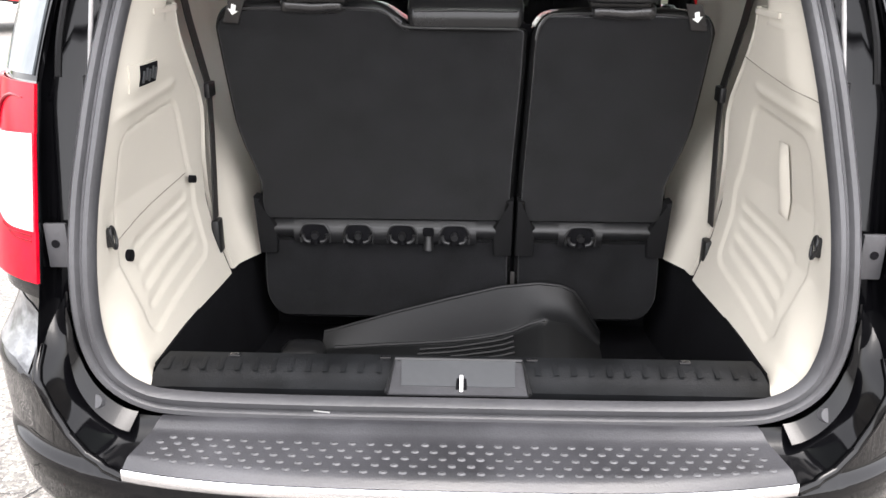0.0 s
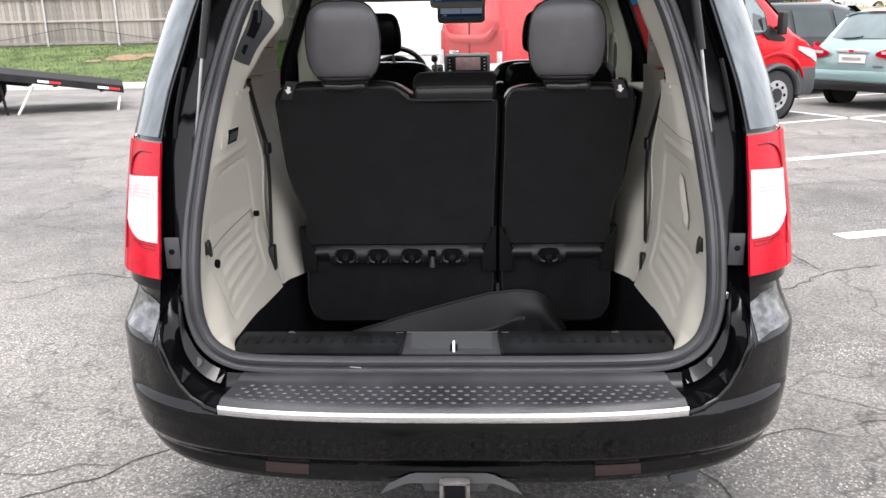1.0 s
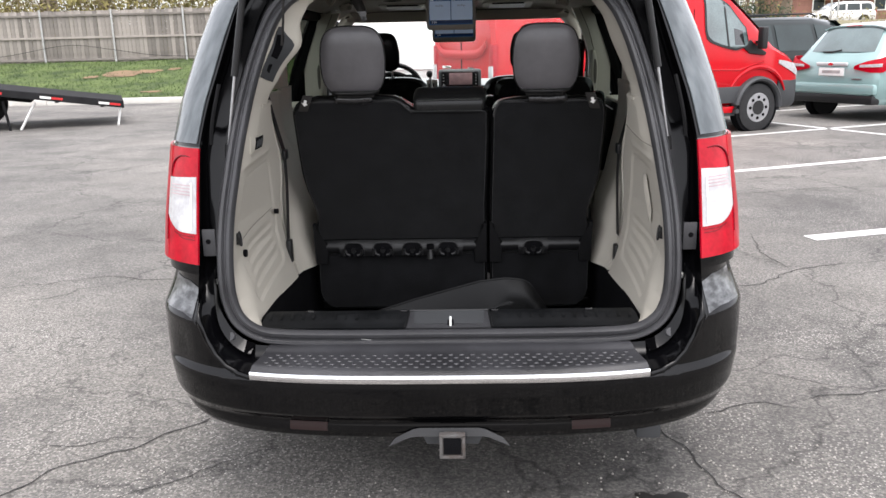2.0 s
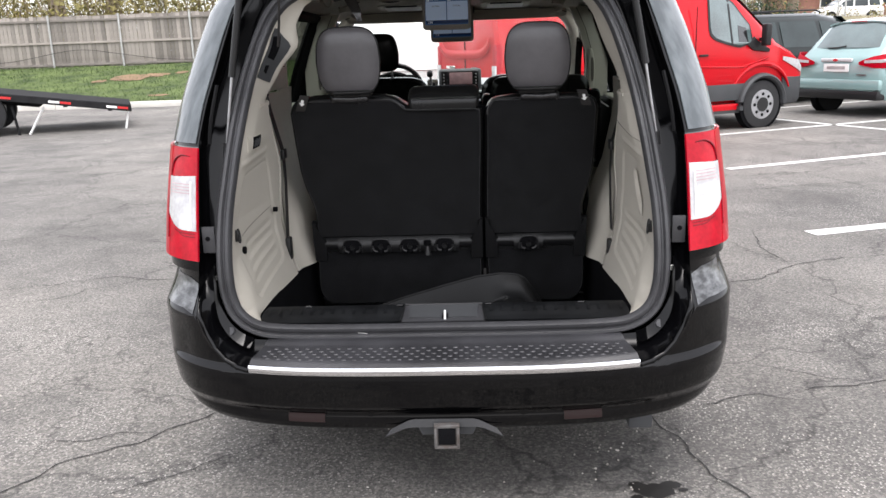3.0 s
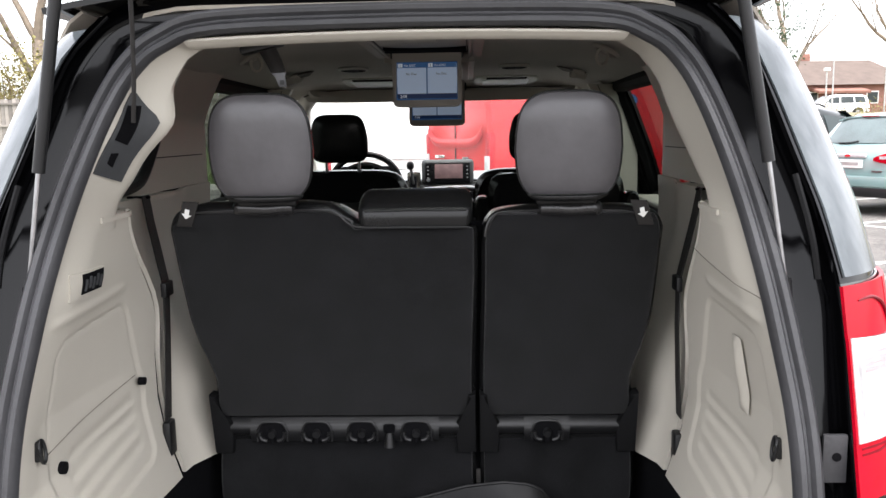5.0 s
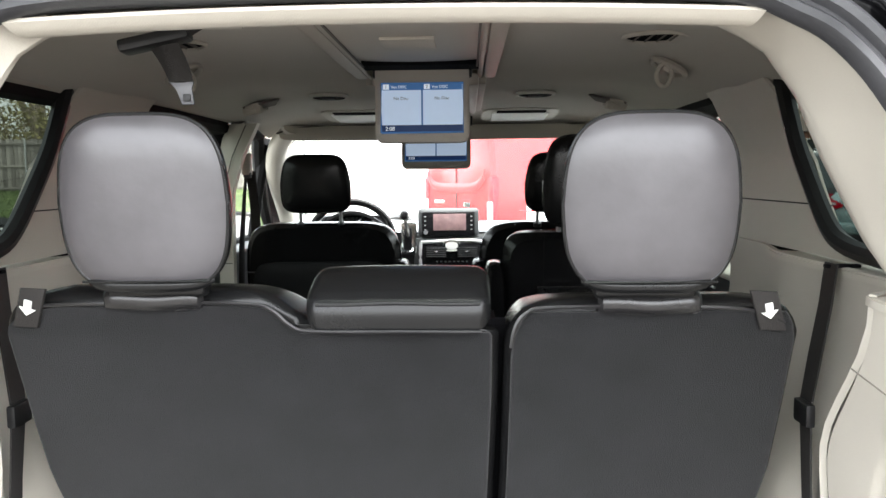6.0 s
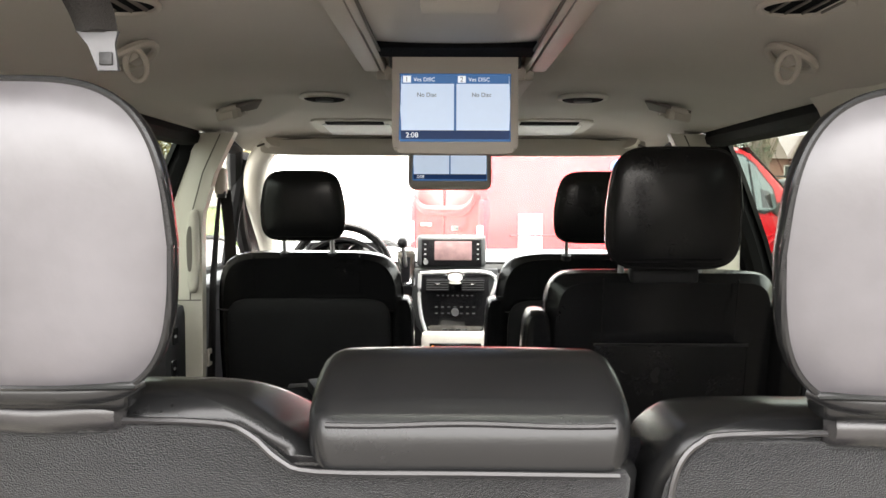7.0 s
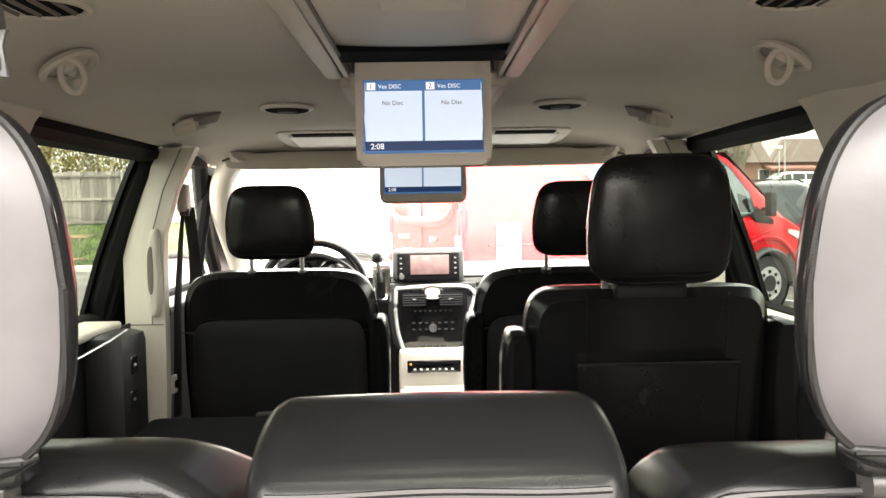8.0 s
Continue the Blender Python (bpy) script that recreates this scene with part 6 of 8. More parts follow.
for s in (-1, 1):
    visor = part("visor", prism(squircle(s * 0.335, 1.578, 0.55, 0.043, 9.0, 40), lambda a, b, d: (a, 2.650 + d - 0.05 * (a / 0.6) ** 2, b), -0.006, 0.008, 0.004), BEIGE, header, "folded sun visor")
    part("visor_label", boxed((s * 0.36, 2.622, 1.572), (0.13, 0.003, 0.014), 0.001, turned(0, 0, s * -5)), BEIGE_WARM, visor)

# overhead rail with two hinged screens
rail = thing("overhead_console", "taupe overhead console rail along the headliner", "overhead console")
for s in (-1, 1):
    part("side_rail", boxed((s * 0.150, 0.90, 1.648), (0.030, 0.92, 0.026), 0.005), LINER_PLASTIC, rail)
    part("rail_lip", boxed((s * 0.127, 0.90, 1.645), (0.010, 0.92, 0.024), 0.004), LINER_PLASTIC, rail)
    part("rail_gap", boxed((s * 0.1185, 0.79, 1.6325), (0.004, 0.68, 0.004), 0.001), RECESS, rail)
    part("front_rail", boxed((s * 0.128, 1.76, 1.630), (0.030, 0.80, 0.020), 0.006), LINER_PLASTIC, rail)
part("bin_cover", sheet(lambda u, v: Vector(((2 * u - 1) * 0.134, 0.45 + 0.68 * v, 1.636 - 0.006 * math.sin(math.pi * u) ** 0.5 + 0.012 * ease(0.75, 1.0, v))), 14, 14, -0.01), LINER_PLASTIC, rail)
part("bin_catch", boxed((0.0, 0.80, 1.628), (0.09, 0.10, 0.006), 0.003), LINER, rail)
part("hinge_slot", boxed((0.0, 1.165, 1.646), (0.262, 0.085, 0.022), 0.004), WELL, rail)
part("spine", boxed((0.0, 1.75, 1.628), (0.25, 0.86, 0.03), 0.008), LINER_PLASTIC, rail)


def video_screen(label, y, zt, zb, w, m, words):
    """A hinged screen: taupe case and a lit display with two panes."""
    ob = thing("video_screen", label, "screen", m, group="overhead screens")
    h = zt - zb
    case = part("case", prism(squircle(0, h / 2 + 0.0295, w + 0.027, h + 0.102, 14.0, 56), lambda a, b, d: (a, d, b), -0.010, 0.012, 0.006), LINER_PLASTIC, ob)
    part("display", boxed((0, -0.0108, h / 2), (w, 0.0016, h)), SCREEN_PALE, ob, "lit pale blue display")
    part("bezel", tube(bmesh.new(), [(x, -0.011, z) for x, z in ((-w / 2, 0), (w / 2, 0), (w / 2, h), (-w / 2, h), (-w / 2, 0))], 0.0028, 6), SCREEN_BLUE, ob)
    part("status_bar", boxed((0, -0.0122, 0.008), (w, 0.0012, 0.016)), SCREEN_NAVY, ob)
    part("divider", boxed((0, -0.0124, h / 2 + 0.008), (0.004, 0.0012, h - 0.016)), SCREEN_BLUE, ob)
    part("catch", pillow(squircle(0, h + 0.040, 0.030, 0.013, 4.0, 20), lambda a, b, d: (a, d, b), [-0.008, -0.012, -0.0125], [0, 0.001, 0.004]), LINER_PLASTIC, case)
    for s in (-1, 1):
        part("title_bar", boxed((s * w / 4, -0.0122, h - 0.0075), (w / 2 - 0.004, 0.0012, 0.014)), SCREEN_BLUE, ob)
        part("channel_box", boxed((s * w / 4 - w * 0.19, -0.0132, h - 0.0075), (0.013, 0.0012, 0.011)), SCREEN_WHITE, ob)
        if words:
            up = turned(90, 0, 0)
            lettering("1" if s < 0 else "2", 0.011, SCREEN_DARK, ob, Matrix.Translation((s * w / 4 - w * 0.19 - 0.003, -0.0146, h - 0.0115)) @ up)
            lettering("Ves DISC", 0.009, SCREEN_WHITE, ob, Matrix.Translation((s * w / 4 - w * 0.13, -0.0146, h - 0.0112)) @ up)
            lettering("No Disc", 0.0095, SCREEN_DARK, ob, Matrix.Translation((s * w / 4 - w * 0.10, -0.0130, h - 0.036)) @ up)
    lettering("2:08", 0.012, SCREEN_WHITE, ob, Matrix.Translation((-w * 0.45, -0.0146, 0.004)) @ turned(90, 0, 0))
    for s in (-1, 1):
        part("hinge_arm", boxed((s * (w / 2 + 0.012), 0.004, h + 0.030), (0.016, 0.018, 0.03), 0.004), PLASTIC, ob)
    return ob


video_screen("fold-down screen showing two pale blue panes", 1.215, 1.607, 1.500, 0.179, pose(-0.001, 1.215, 1.500, -5, 0, 0), True)
video_screen("front fold-down screen, partly hidden, with two panes", 2.08, 1.56, 1.447, 0.200, pose(-0.006, 2.092, 1.452, -18, 0, 0), False)

# fittings of the headliner
for x, y in ((-0.285, 1.68), (0.285, 1.68)):
    lamp = thing("reading_lamp", "round dark reading lamp set in the headliner", "lamp", pose(x, y, 1.630), group="reading lamps")
    part("ring", tube(bmesh.new(), [(0.050 * math.cos(a), 0.050 * math.sin(a), -0.002) for a in np.linspace(0, 2 * math.pi, 37)], 0.0055, 8, False), BEIGE_WARM, lamp)
    part("lens", prism(squircle(0, 0, 0.090, 0.090, 2.0, 24), lambda a, b, d: (a, b, d - 0.06 * b), -0.0065, 0.002), WELL, lamp)
    part("bulb_cover", prism(squircle(0, 0, 0.040, 0.040, 2.0, 20), lambda a, b, d: (a, b, d), -0.012, -0.006, 0.002), GREY_CLAD, lamp)
for x, y, big in ((-0.515, 1.81, 0), (0.515, 1.81, 0), (-0.50, 1.135, 1), (0.515, 1.135, 1)):
    s = -1 if x < 0 else 1
    grip = thing("grab_hook", "taupe folding grab handle on the headliner", "grab handle", pose(x, y, 1.612 + 0.012 * big, 0, s * (14 + 14 * big), 0), group="grab handles")
    if big:
        oval = [(0.037 * math.cos(a), 0.050 * math.sin(a) * (1.0 if math.sin(a) > 0 else 0.62), 0.0) for a in np.linspace(0, 2 * math.pi, 33)]
        part("base", tube(bmesh.new(), oval, 0.006, 8, False), LINER, grip)
        part("plate", prism([(x, y) for x, y, _ in oval[:-1]], lambda a, b, d: (a, b, d), 0.004, 0.008), LINER, grip, "shaded recess")
        bow = [(-s * 0.004 + 0.016 * math.cos(a) - s * 0.006 * math.sin(a), -0.018 - 0.010 * math.sin(a), -0.022 + 0.020 * math.sin(a)) for a in np.linspace(0, 2 * math.pi, 25)]
        part("ring", tube(bmesh.new(), bow, 0.0046, 8, False), LINER, grip)
        part("stem", boxed((-s * 0.004, 0.0, -0.006), (0.020, 0.034, 0.016), 0.005), LINER_PLASTIC, grip)
    else:
        # dark plate stands in for the shade inside the recess
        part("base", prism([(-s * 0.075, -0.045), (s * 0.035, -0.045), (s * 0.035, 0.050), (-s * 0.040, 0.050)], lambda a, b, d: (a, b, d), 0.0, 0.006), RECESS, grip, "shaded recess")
        part("knob", boxed((s * 0.012, -0.030, -0.010), (0.052, 0.034, 0.026), 0.008, turned(0, 0, s * 12)), LINER_PLASTIC, grip)
        part("tab", boxed((-s * 0.012, -0.052, -0.016), (0.024, 0.012, 0.022), 0.004, turned(0, 0, s * 40)), LINER_PLASTIC, grip)
        part("rim", tube(bmesh.new(), [(s * 0.040 * math.cos(a), 0.052 * math.sin(a), 0.0) for a in np.linspace(-1.9, 1.9, 17)], 0.007, 8, True), LINER_PLASTIC, grip)
for s in (-1, 1):
    vent = thing("ceiling_vent", "oval slatted air vent in the headliner", "air vent", pose(s * 0.435, 0.905, 1.650, 0, 0, 0), group="ceiling vents")
    part("bezel", tube(bmesh.new(), [(0.056 * math.cos(a), 0.052 * math.sin(a), -0.001) for a in np.linspace(0, 2 * math.pi, 33)], 0.0045, 8, False), LINER, vent)
    part("cavity", prism(squircle(0, 0, 0.104, 0.096, 2.0, 24), lambda a, b, d: (a, b, d), -0.001, 0.004), WELL, vent)
    for i in range(4):
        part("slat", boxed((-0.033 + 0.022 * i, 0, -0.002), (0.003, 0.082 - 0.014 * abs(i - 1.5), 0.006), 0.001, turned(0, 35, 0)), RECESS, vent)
    panel = thing("ceiling_light_bar", "pale recessed light bar ahead of the reading lamp", "lamp", pose(s * 0.285, 2.39, 1.626, -3, 0, 0), group="ceiling light bars")
    part("housing", prism(squircle(0, 0, 0.27, 0.34, 5.0, 40), lambda a, b, d: (a, b, d), -0.006, 0.006, 0.004), BEIGE, panel)
    part("lens", boxed((0, 0.02, -0.0075), (0.20, 0.22, 0.004), 0.0015), WHITE, panel, "frosted pale lens")
    part("slot", boxed((0, -0.118, -0.0075), (0.17, 0.05, 0.004), 0.0015), WELL, panel)
cb = thing("ceiling_belt", "black belt hanging from the headliner with a steel tongue", "seat belt")
part("guide", boxed((-0.314, 0.50, 1.588), (0.092, 0.045, 0.017), 0.006, turned(0, -13, 8)), PLASTIC, cb)
part("webbing", sheet(lambda u, v: Vector((-0.327 + 0.040 * u + 0.030 * v - 0.012 * u * v, 0.505 + 0.010 * math.sin(3 * v) - 0.008 * math.sin(math.pi * u), 1.588 - 0.055 * v)), 6, 8, 0.003), WEB, cb)
part("tongue", prism([(-0.017, 0.0), (0.017, 0.0), (0.010, -0.010), (0.009, -0.030), (-0.008, -0.030), (-0.009, -0.010)], lambda a, b, d: (-0.282 + a - 0.25 * b, 0.502 + d, 1.534 + b), -0.0015, 0.0015, 0.0008), shade("brushed_belt_steel", (0.13, 0.13, 0.135), 0.5, 0.6, var=0.15, scale=30), cb, "steel belt tongue")
part("tongue_slot", boxed((-0.275, 0.4998, 1.513), (0.010, 0.003, 0.010), 0.001), PLASTIC, cb)
part("upper_web", boxed((-0.274, 0.50, 1.610), (0.045, 0.03, 0.030), 0.004, turned(0, -30, 0)), WEB, cb)
cap = thing("belt_retractor_cover", "light stone belt cover on the headliner", "trim cover")
part("cover", prism([(-0.38, 0.43), (-0.19, 0.42), (-0.21, 0.55), (-0.34, 0.55)], lambda a, b, d: (a, b, 1.622 + d - 0.10 * (b - 0.42)), 0.0, 0.03, 0.004), BEIGE, cap)

# ---- outside: lot, verge, fence ----
single("ground", sheet(lambda u, v: Vector((-400 + 800 * u, -300 + 900 * v, 0)), 8, 8), ASPHALT, "worn grey cracked asphalt of a parking lot", "pavement", kind="structure")


def ribbon(pts, widths, z):
    """A thin raised band that follows a line on the ground, with a ragged edge."""
    bm, pts = bmesh.new(), [Vector((x, y, 0)) for x, y in pts]
    rows = []
    for i, p in enumerate(pts):
        d = (pts[min(i + 1, len(pts) - 1)] - pts[max(i - 1, 0)]).normalized()
        s = Vector((-d.y, d.x, 0)) * widths[i] / 2
        rows.append([bm.verts.new(p + s + Vector((0, 0, z))), bm.verts.new(p - s + Vector((0, 0, z)))])
    for a, b in zip(rows, rows[1:]):
        bm.faces.new((a[0], a[1], b[1], b[0]))
    return bm


def stripe(x0, y0, x1, y1, w=0.10):
    n = max(2, int(math.hypot(x1 - x0, y1 - y0) * 6))
    pts = [(x0 + (x1 - x0) * i / n, y0 + (y1 - y0) * i / n) for i in range(n + 1)]
    single("parking_line", ribbon(pts, [w * (1 + 0.10 * random.uniform(-1, 1)) for _ in pts], 0.004), LINE, "worn white painted parking line on asphalt", "road marking", "parking lines", "structure")


stripe(2.50, 3.46, 6.2, 4.55, 0.14)
stripe(2.80, 6.47, 8.6, 8.78, 0.11)
stripe(3.2, 9.42, 9.5, 12.2, 0.10)
stripe(4.95, 11.85, 6.25, 9.05, 0.10)
stripe(3.8, 12.75, 9.8, 15.4, 0.10)


def crack(pts, w):
    line = []
    for i in range(len(pts) - 1):
        a, b = Vector(pts[i]), Vector(pts[i + 1])
        n = max(2, int((b - a).length / 0.035))
        nrm = Vector((-(b - a).y, (b - a).x)).normalized()
        for k in range(n):
            p = a.lerp(b, k / n)
            j = noise.noise(Vector((p.x * 9, p.y * 9, 1.7))) * 0.035 + noise.noise(Vector((p.x * 38, p.y * 38, 4.2))) * 0.010
            line.append((p.x + nrm.x * j, p.y + nrm.y * j))
    line.append(pts[-1])
    ws = [max(0.001, 0.6 * w * (0.55 + 0.9 * abs(noise.noise(Vector((x * 14, y * 14, 0.3)))) * 1.6) * min(1, 0.15 + i / 6, 0.15 + (len(line) - 1 - i) / 6)) for i, (x, y) in enumerate(line)]
    single("pavement_crack", ribbon(line, ws, 0.003), CRACK, "dark open crack in the asphalt", "crack", "pavement cracks", "structure")


crack([(0.60, 0.95), (0.77, 0.51), (0.84, 0.27), (0.87, 0.12), (0.95, -0.04), (1.12, -0.35)], 0.013)
crack([(0.86, 0.66), (1.04, 0.66), (1.16, 0.73), (1.30, 0.70), (1.42, 0.69)], 0.010)
crack([(1.32, 0.74), (1.48, 0.80), (1.61, 0.81), (1.68, 0.84), (1.9, 0.88), (2.4, 1.0)], 0.010)
crack([(1.28, 1.12), (1.36, 1.02), (1.52, 0.93), (1.68, 0.84)], 0.008)
crack([(-3.9, 2.25), (-2.92, 2.44), (-2.61, 2.55), (-2.31, 2.70), (-1.91, 2.60), (-1.2, 2.62)], 0.012)
crack([(-0.80, 0.85), (-0.97, 0.62), (-1.11, 0.50), (-1.21, 0.36), (-1.36, 0.28), (-1.51, 0.05), (-1.75, -0.2)], 0.012)
crack([(-1.11, 0.50), (-1.35, 0.42), (-1.62, 0.38)], 0.008)
crack([(-0.55, 0.42), (-0.80, 0.30), (-1.02, 0.10), (-1.25, -0.08)], 0.007)
crack([(1.35, 2.05), (1.58, 2.29), (1.78, 2.36), (2.06, 2.63), (2.5, 2.80)], 0.013)
crack([(2.06, 2.63), (2.02, 3.1), (2.14, 3.65)], 0.010)
crack([(-5.6, 6.4), (-5.0, 6.9), (-4.3, 7.6), (-3.1, 7.9)], 0.02)
crack([(2.5, 5.2), (3.4, 5.45), (4.3, 5.5), (5.6, 6.0)], 0.016)
crack([(2.9, 8.0), (3.9, 8.25), (5.2, 8.9)], 0.018)
blot = bmesh.new()
for cx, cy, r in ((0.66, 0.02, 0.055), (0.72, 0.05, 0.030), (0.61, 0.055, 0.022), (0.69, -0.05, 0.028), (0.755, 0.02, 0.014), (0.60, -0.02, 0.016)):
    ring = [blot.verts.new((cx + r * (1 + 0.35 * noise.noise(Vector((cx * 50 + 3 * math.cos(a), cy * 50 + 3 * math.sin(a), 0)))) * math.cos(a) * 1.2, cy + r * 0.75 * (1 + 0.4 * noise.noise(Vector((3 * math.cos(a), 3 * math.sin(a), cx * 40)))) * math.sin(a), 0.0035 + 0.0004 * r)) for a in np.linspace(0, 2 * math.pi, 22)[:-1]]
    blot.faces.new(ring)
single("oil_stain", blot, OIL, "dark oil drip stain on the asphalt", "stain", kind="structure")
grit = bmesh.new()
rng = random.Random(5)
for _ in range(1500):
    x, y = rng.uniform(-2.4, 2.3), rng.gauss(0.35, 0.45)
    if rng.random() > 0.25 + 0.75 * (noise.noise(Vector((x * 1.6, y * 2.2, 2.0))) > 0.05):
        continue
    r = rng.uniform(0.002, 0.0055)
    bmesh.ops.create_cone(grit, segments=4, radius1=r, radius2=r * 0.4, depth=r * 0.9, cap_ends=True, matrix=pose(x, y, r * 0.4, 0, 0, rng.uniform(0, 90)))
single("loose_grit", grit, shade("pale_grit", (0.34, 0.32, 0.29), 0.9, var=0.4, scale=30), "pale loose grit scattered on the asphalt", "gravel", kind="stuff")

verge = lambda x, y: 0.13 + 0.90 * ease(0, 7.5, y - 19.9) + 0.05 * noise.noise(Vector((x * 0.5, y * 0.5, 0)))
single("verge", sheet(lambda u, v: Vector((-70 + 72 * u, 19.95 + 30 * v**1.3, verge(-70 + 72 * u, 19.95 + 30 * v**1.3))), 120, 40), GRASS, "sloping spring grass verge below a board fence", "grass bank", kind="structure")
kerb = thing("kerb", "pale concrete kerb along the grass verge", "kerb", kind="structure")
for i in range(18):
    part("kerb_stone", boxed((-34.5 + 2.0 * i, 19.86, 0.07), (1.985, 0.16, 0.17), 0.02), KERB, kerb)
soil = bmesh.new()
for cx, cy, rx, ry in ((-11.2, 24.1, 0.62, 0.50), (-10.4, 24.5, 0.40, 0.32), (-12.0, 23.7, 0.25, 0.2), (-9.2, 21.4, 0.30, 0.15), (-9.7, 24.9, 0.22, 0.2)):
    ring = []
    for a in np.linspace(0, 2 * math.pi, 26)[:-1]:
        k = 1 + 0.45 * noise.noise(Vector((2 * math.cos(a) + cx, 2 * math.sin(a), cy)))
        x, y = cx + rx * k * math.cos(a), cy + ry * k * math.sin(a)
        ring.append(soil.verts.new((x, y, verge(x, y) + 0.02)))
    soil.faces.new(ring)
single("bare_soil", soil, SOIL, "bare reddish soil patch in the grass", "soil", kind="structure")
verts, faces = [], []
rng = random.Random(7)
for _ in range(26000):
    x, y = rng.uniform(-24, 0), 20.0 + 7.4 * rng.random()
    if abs(x + 10.9) < 0.9 and abs(y - 24.2) < 0.6 and rng.random() < 0.35:
        continue
    z, h, a, w = verge(x, y), rng.uniform(0.03, 0.075), rng.uniform(0, 6.3), rng.uniform(0.008, 0.016)
    k = len(verts)
    dx, dy = math.cos(a) * w, math.sin(a) * w
    verts += [(x - dx, y - dy, z - 0.01), (x + dx, y + dy, z - 0.01), (x + rng.uniform(-0.05, 0.05), y + rng.uniform(-0.05, 0.05), z + h)]
    faces.append((k, k + 1, k + 2))
me = bpy.data.meshes.new("grass")
me.from_pydata(verts, [], faces)
me.materials.append(BLADE)
tagged(new("grass", me), "short green grass blades on the verge", "grass", kind="stuff")

fence = thing("board_fence", "weathered grey board fence on steel posts behind the verge", "fence")
plank = bmesh.new()
box(plank, (0, 0, 0.90), (0.1345, 0.018, 1.80), 0.003)
plank_me = None
rng = random.Random(11)
for i in range(236):
    x = -33.0 + 0.143 * i
    if plank_me is None:
        ob = part("board", plank, BOARD, fence)
        plank_me = ob.data
    else:
        ob = new("board", plank_me)
        ob.parent = fence
    ob.matrix_local = pose(x, 27.0 + rng.uniform(-0.006, 0.006), 1.0 + rng.uniform(-0.02, 0.02), 0, rng.uniform(-0.22, 0.22), 0)
for z in (1.12, 1.88, 2.64):
    part("rail", boxed((-16.2, 26.965, z), (34, 0.045, 0.075), 0.006), BOARD, fence)
for i in range(14):
    part("post", rod((-32.9 + 2.55 * i, 26.92, 0.85), (-32.9 + 2.55 * i, 26.92, 2.84), 0.036, 10), POST, fence, "galvanised steel post")
cable = [(-18.5, 26.9, 1.25), (-16.6, 26.88, 1.28), (-14.2, 26.88, 1.62), (-12.6, 26.88, 1.45), (-11.0, 26.88, 1.22), (-9.0, 26.9, 1.15)]
single("slack_cable", tube(bmesh.new(), smooth_line(cable, 6), 0.009, 6), WEB, "dark cable hanging along the fence", "cable")


# ---- flatbed ----
bed = thing("flatbed_trailer", "black tilted flatbed deck with red and white tape", "trailer", Matrix.Translation((-6.70, 13.55, 0)) @ turned(0, 0, 24) @ Matrix.Translation((7.16, -13.55, 0)))
slope = math.atan2(0.30, 2.02)
dk = lambda s, z: (-7.16 - s * math.cos(slope), z + 0.40 + s * math.sin(slope))
for y in (13.55, 15.75):
    x0, z0 = dk(0, 0)
    x1, z1 = dk(7.5, 0)
    part("side_rail", loft(bmesh.new(), [[(x, y - 0.05, z - 0.07), (x, y + 0.05, z - 0.07), (x, y + 0.05, z + 0.05), (x, y - 0.05, z + 0.05)] for x, z in ((x0, z0), (x1, z1))]), FRAME_STEEL, bed)
    for i in range(12):
        x, z = dk(0.16 + 0.20 * i + 0.62 * (i // 2), -0.012)
        part("tape", boxed((x, y - 0.053, z), (0.19, 0.004, 0.042), 0, turned(0, math.degrees(slope), 0)), TAPE_RED if i % 2 == 0 else WHITE, bed)
x0, z0 = dk(0, 0.03)
x1, z1 = dk(7.5, 0.03)
part("deck", loft(bmesh.new(), [[(x, 13.55, z), (x, 15.75, z), (x, 15.75, z + 0.03), (x, 13.55, z + 0.03)] for x, z in ((x0, z0), (x1, z1))]), FRAME_STEEL, bed)
for i in range(9):
    x, z = dk(0.4 + 0.8 * i, -0.06)
    part("cross_member", boxed((x, 14.65, z), (0.07, 2.1, 0.08), 0.005), FRAME_STEEL, bed)
part("main_beam", loft(bmesh.new(), [[(x, 14.2, z - 0.2), (x, 15.1, z - 0.2), (x, 15.1, z - 0.03), (x, 14.2, z - 0.03)] for x, z in (dk(1.7, 0.02), dk(7.5, -0.02))]), FRAME_STEEL, bed)
for (xa, za), (xb, zb) in (((-7.22, 0.36), (-7.30, 0.0)), ((-8.72, 0.50), (-9.02, 0.0)), ((-9.26, 0.55), (-9.20, 0.0))):
    part("stabiliser", tube(bmesh.new(), [(xa, 13.62, za), (xb, 13.62, zb)], 0.05, 6, True, 0.5), WHITE if xa > -9.0 else FRAME_STEEL, bed, "white support leg")
for y in (13.65, 15.55):
    w = part("wheel", pillow(squircle(0, 0, 0.86, 0.86, 2.0, 32), lambda a, b, d: (-9.80 + a, y + d, 0.43 + b), [-0.13, -0.11, 0.11, 0.13], [0.06, 0, 0, 0.06]), TYRE, bed)
    part("rim", pillow(squircle(0, 0, 0.52, 0.52, 2.0, 24), lambda a, b, d: (-9.80 + a, y - 0.135 + d, 0.43 + b), [0.01, -0.004, 0.01, 0.03], [0, 0.02, 0.08, 0.2]), STEEL, w)


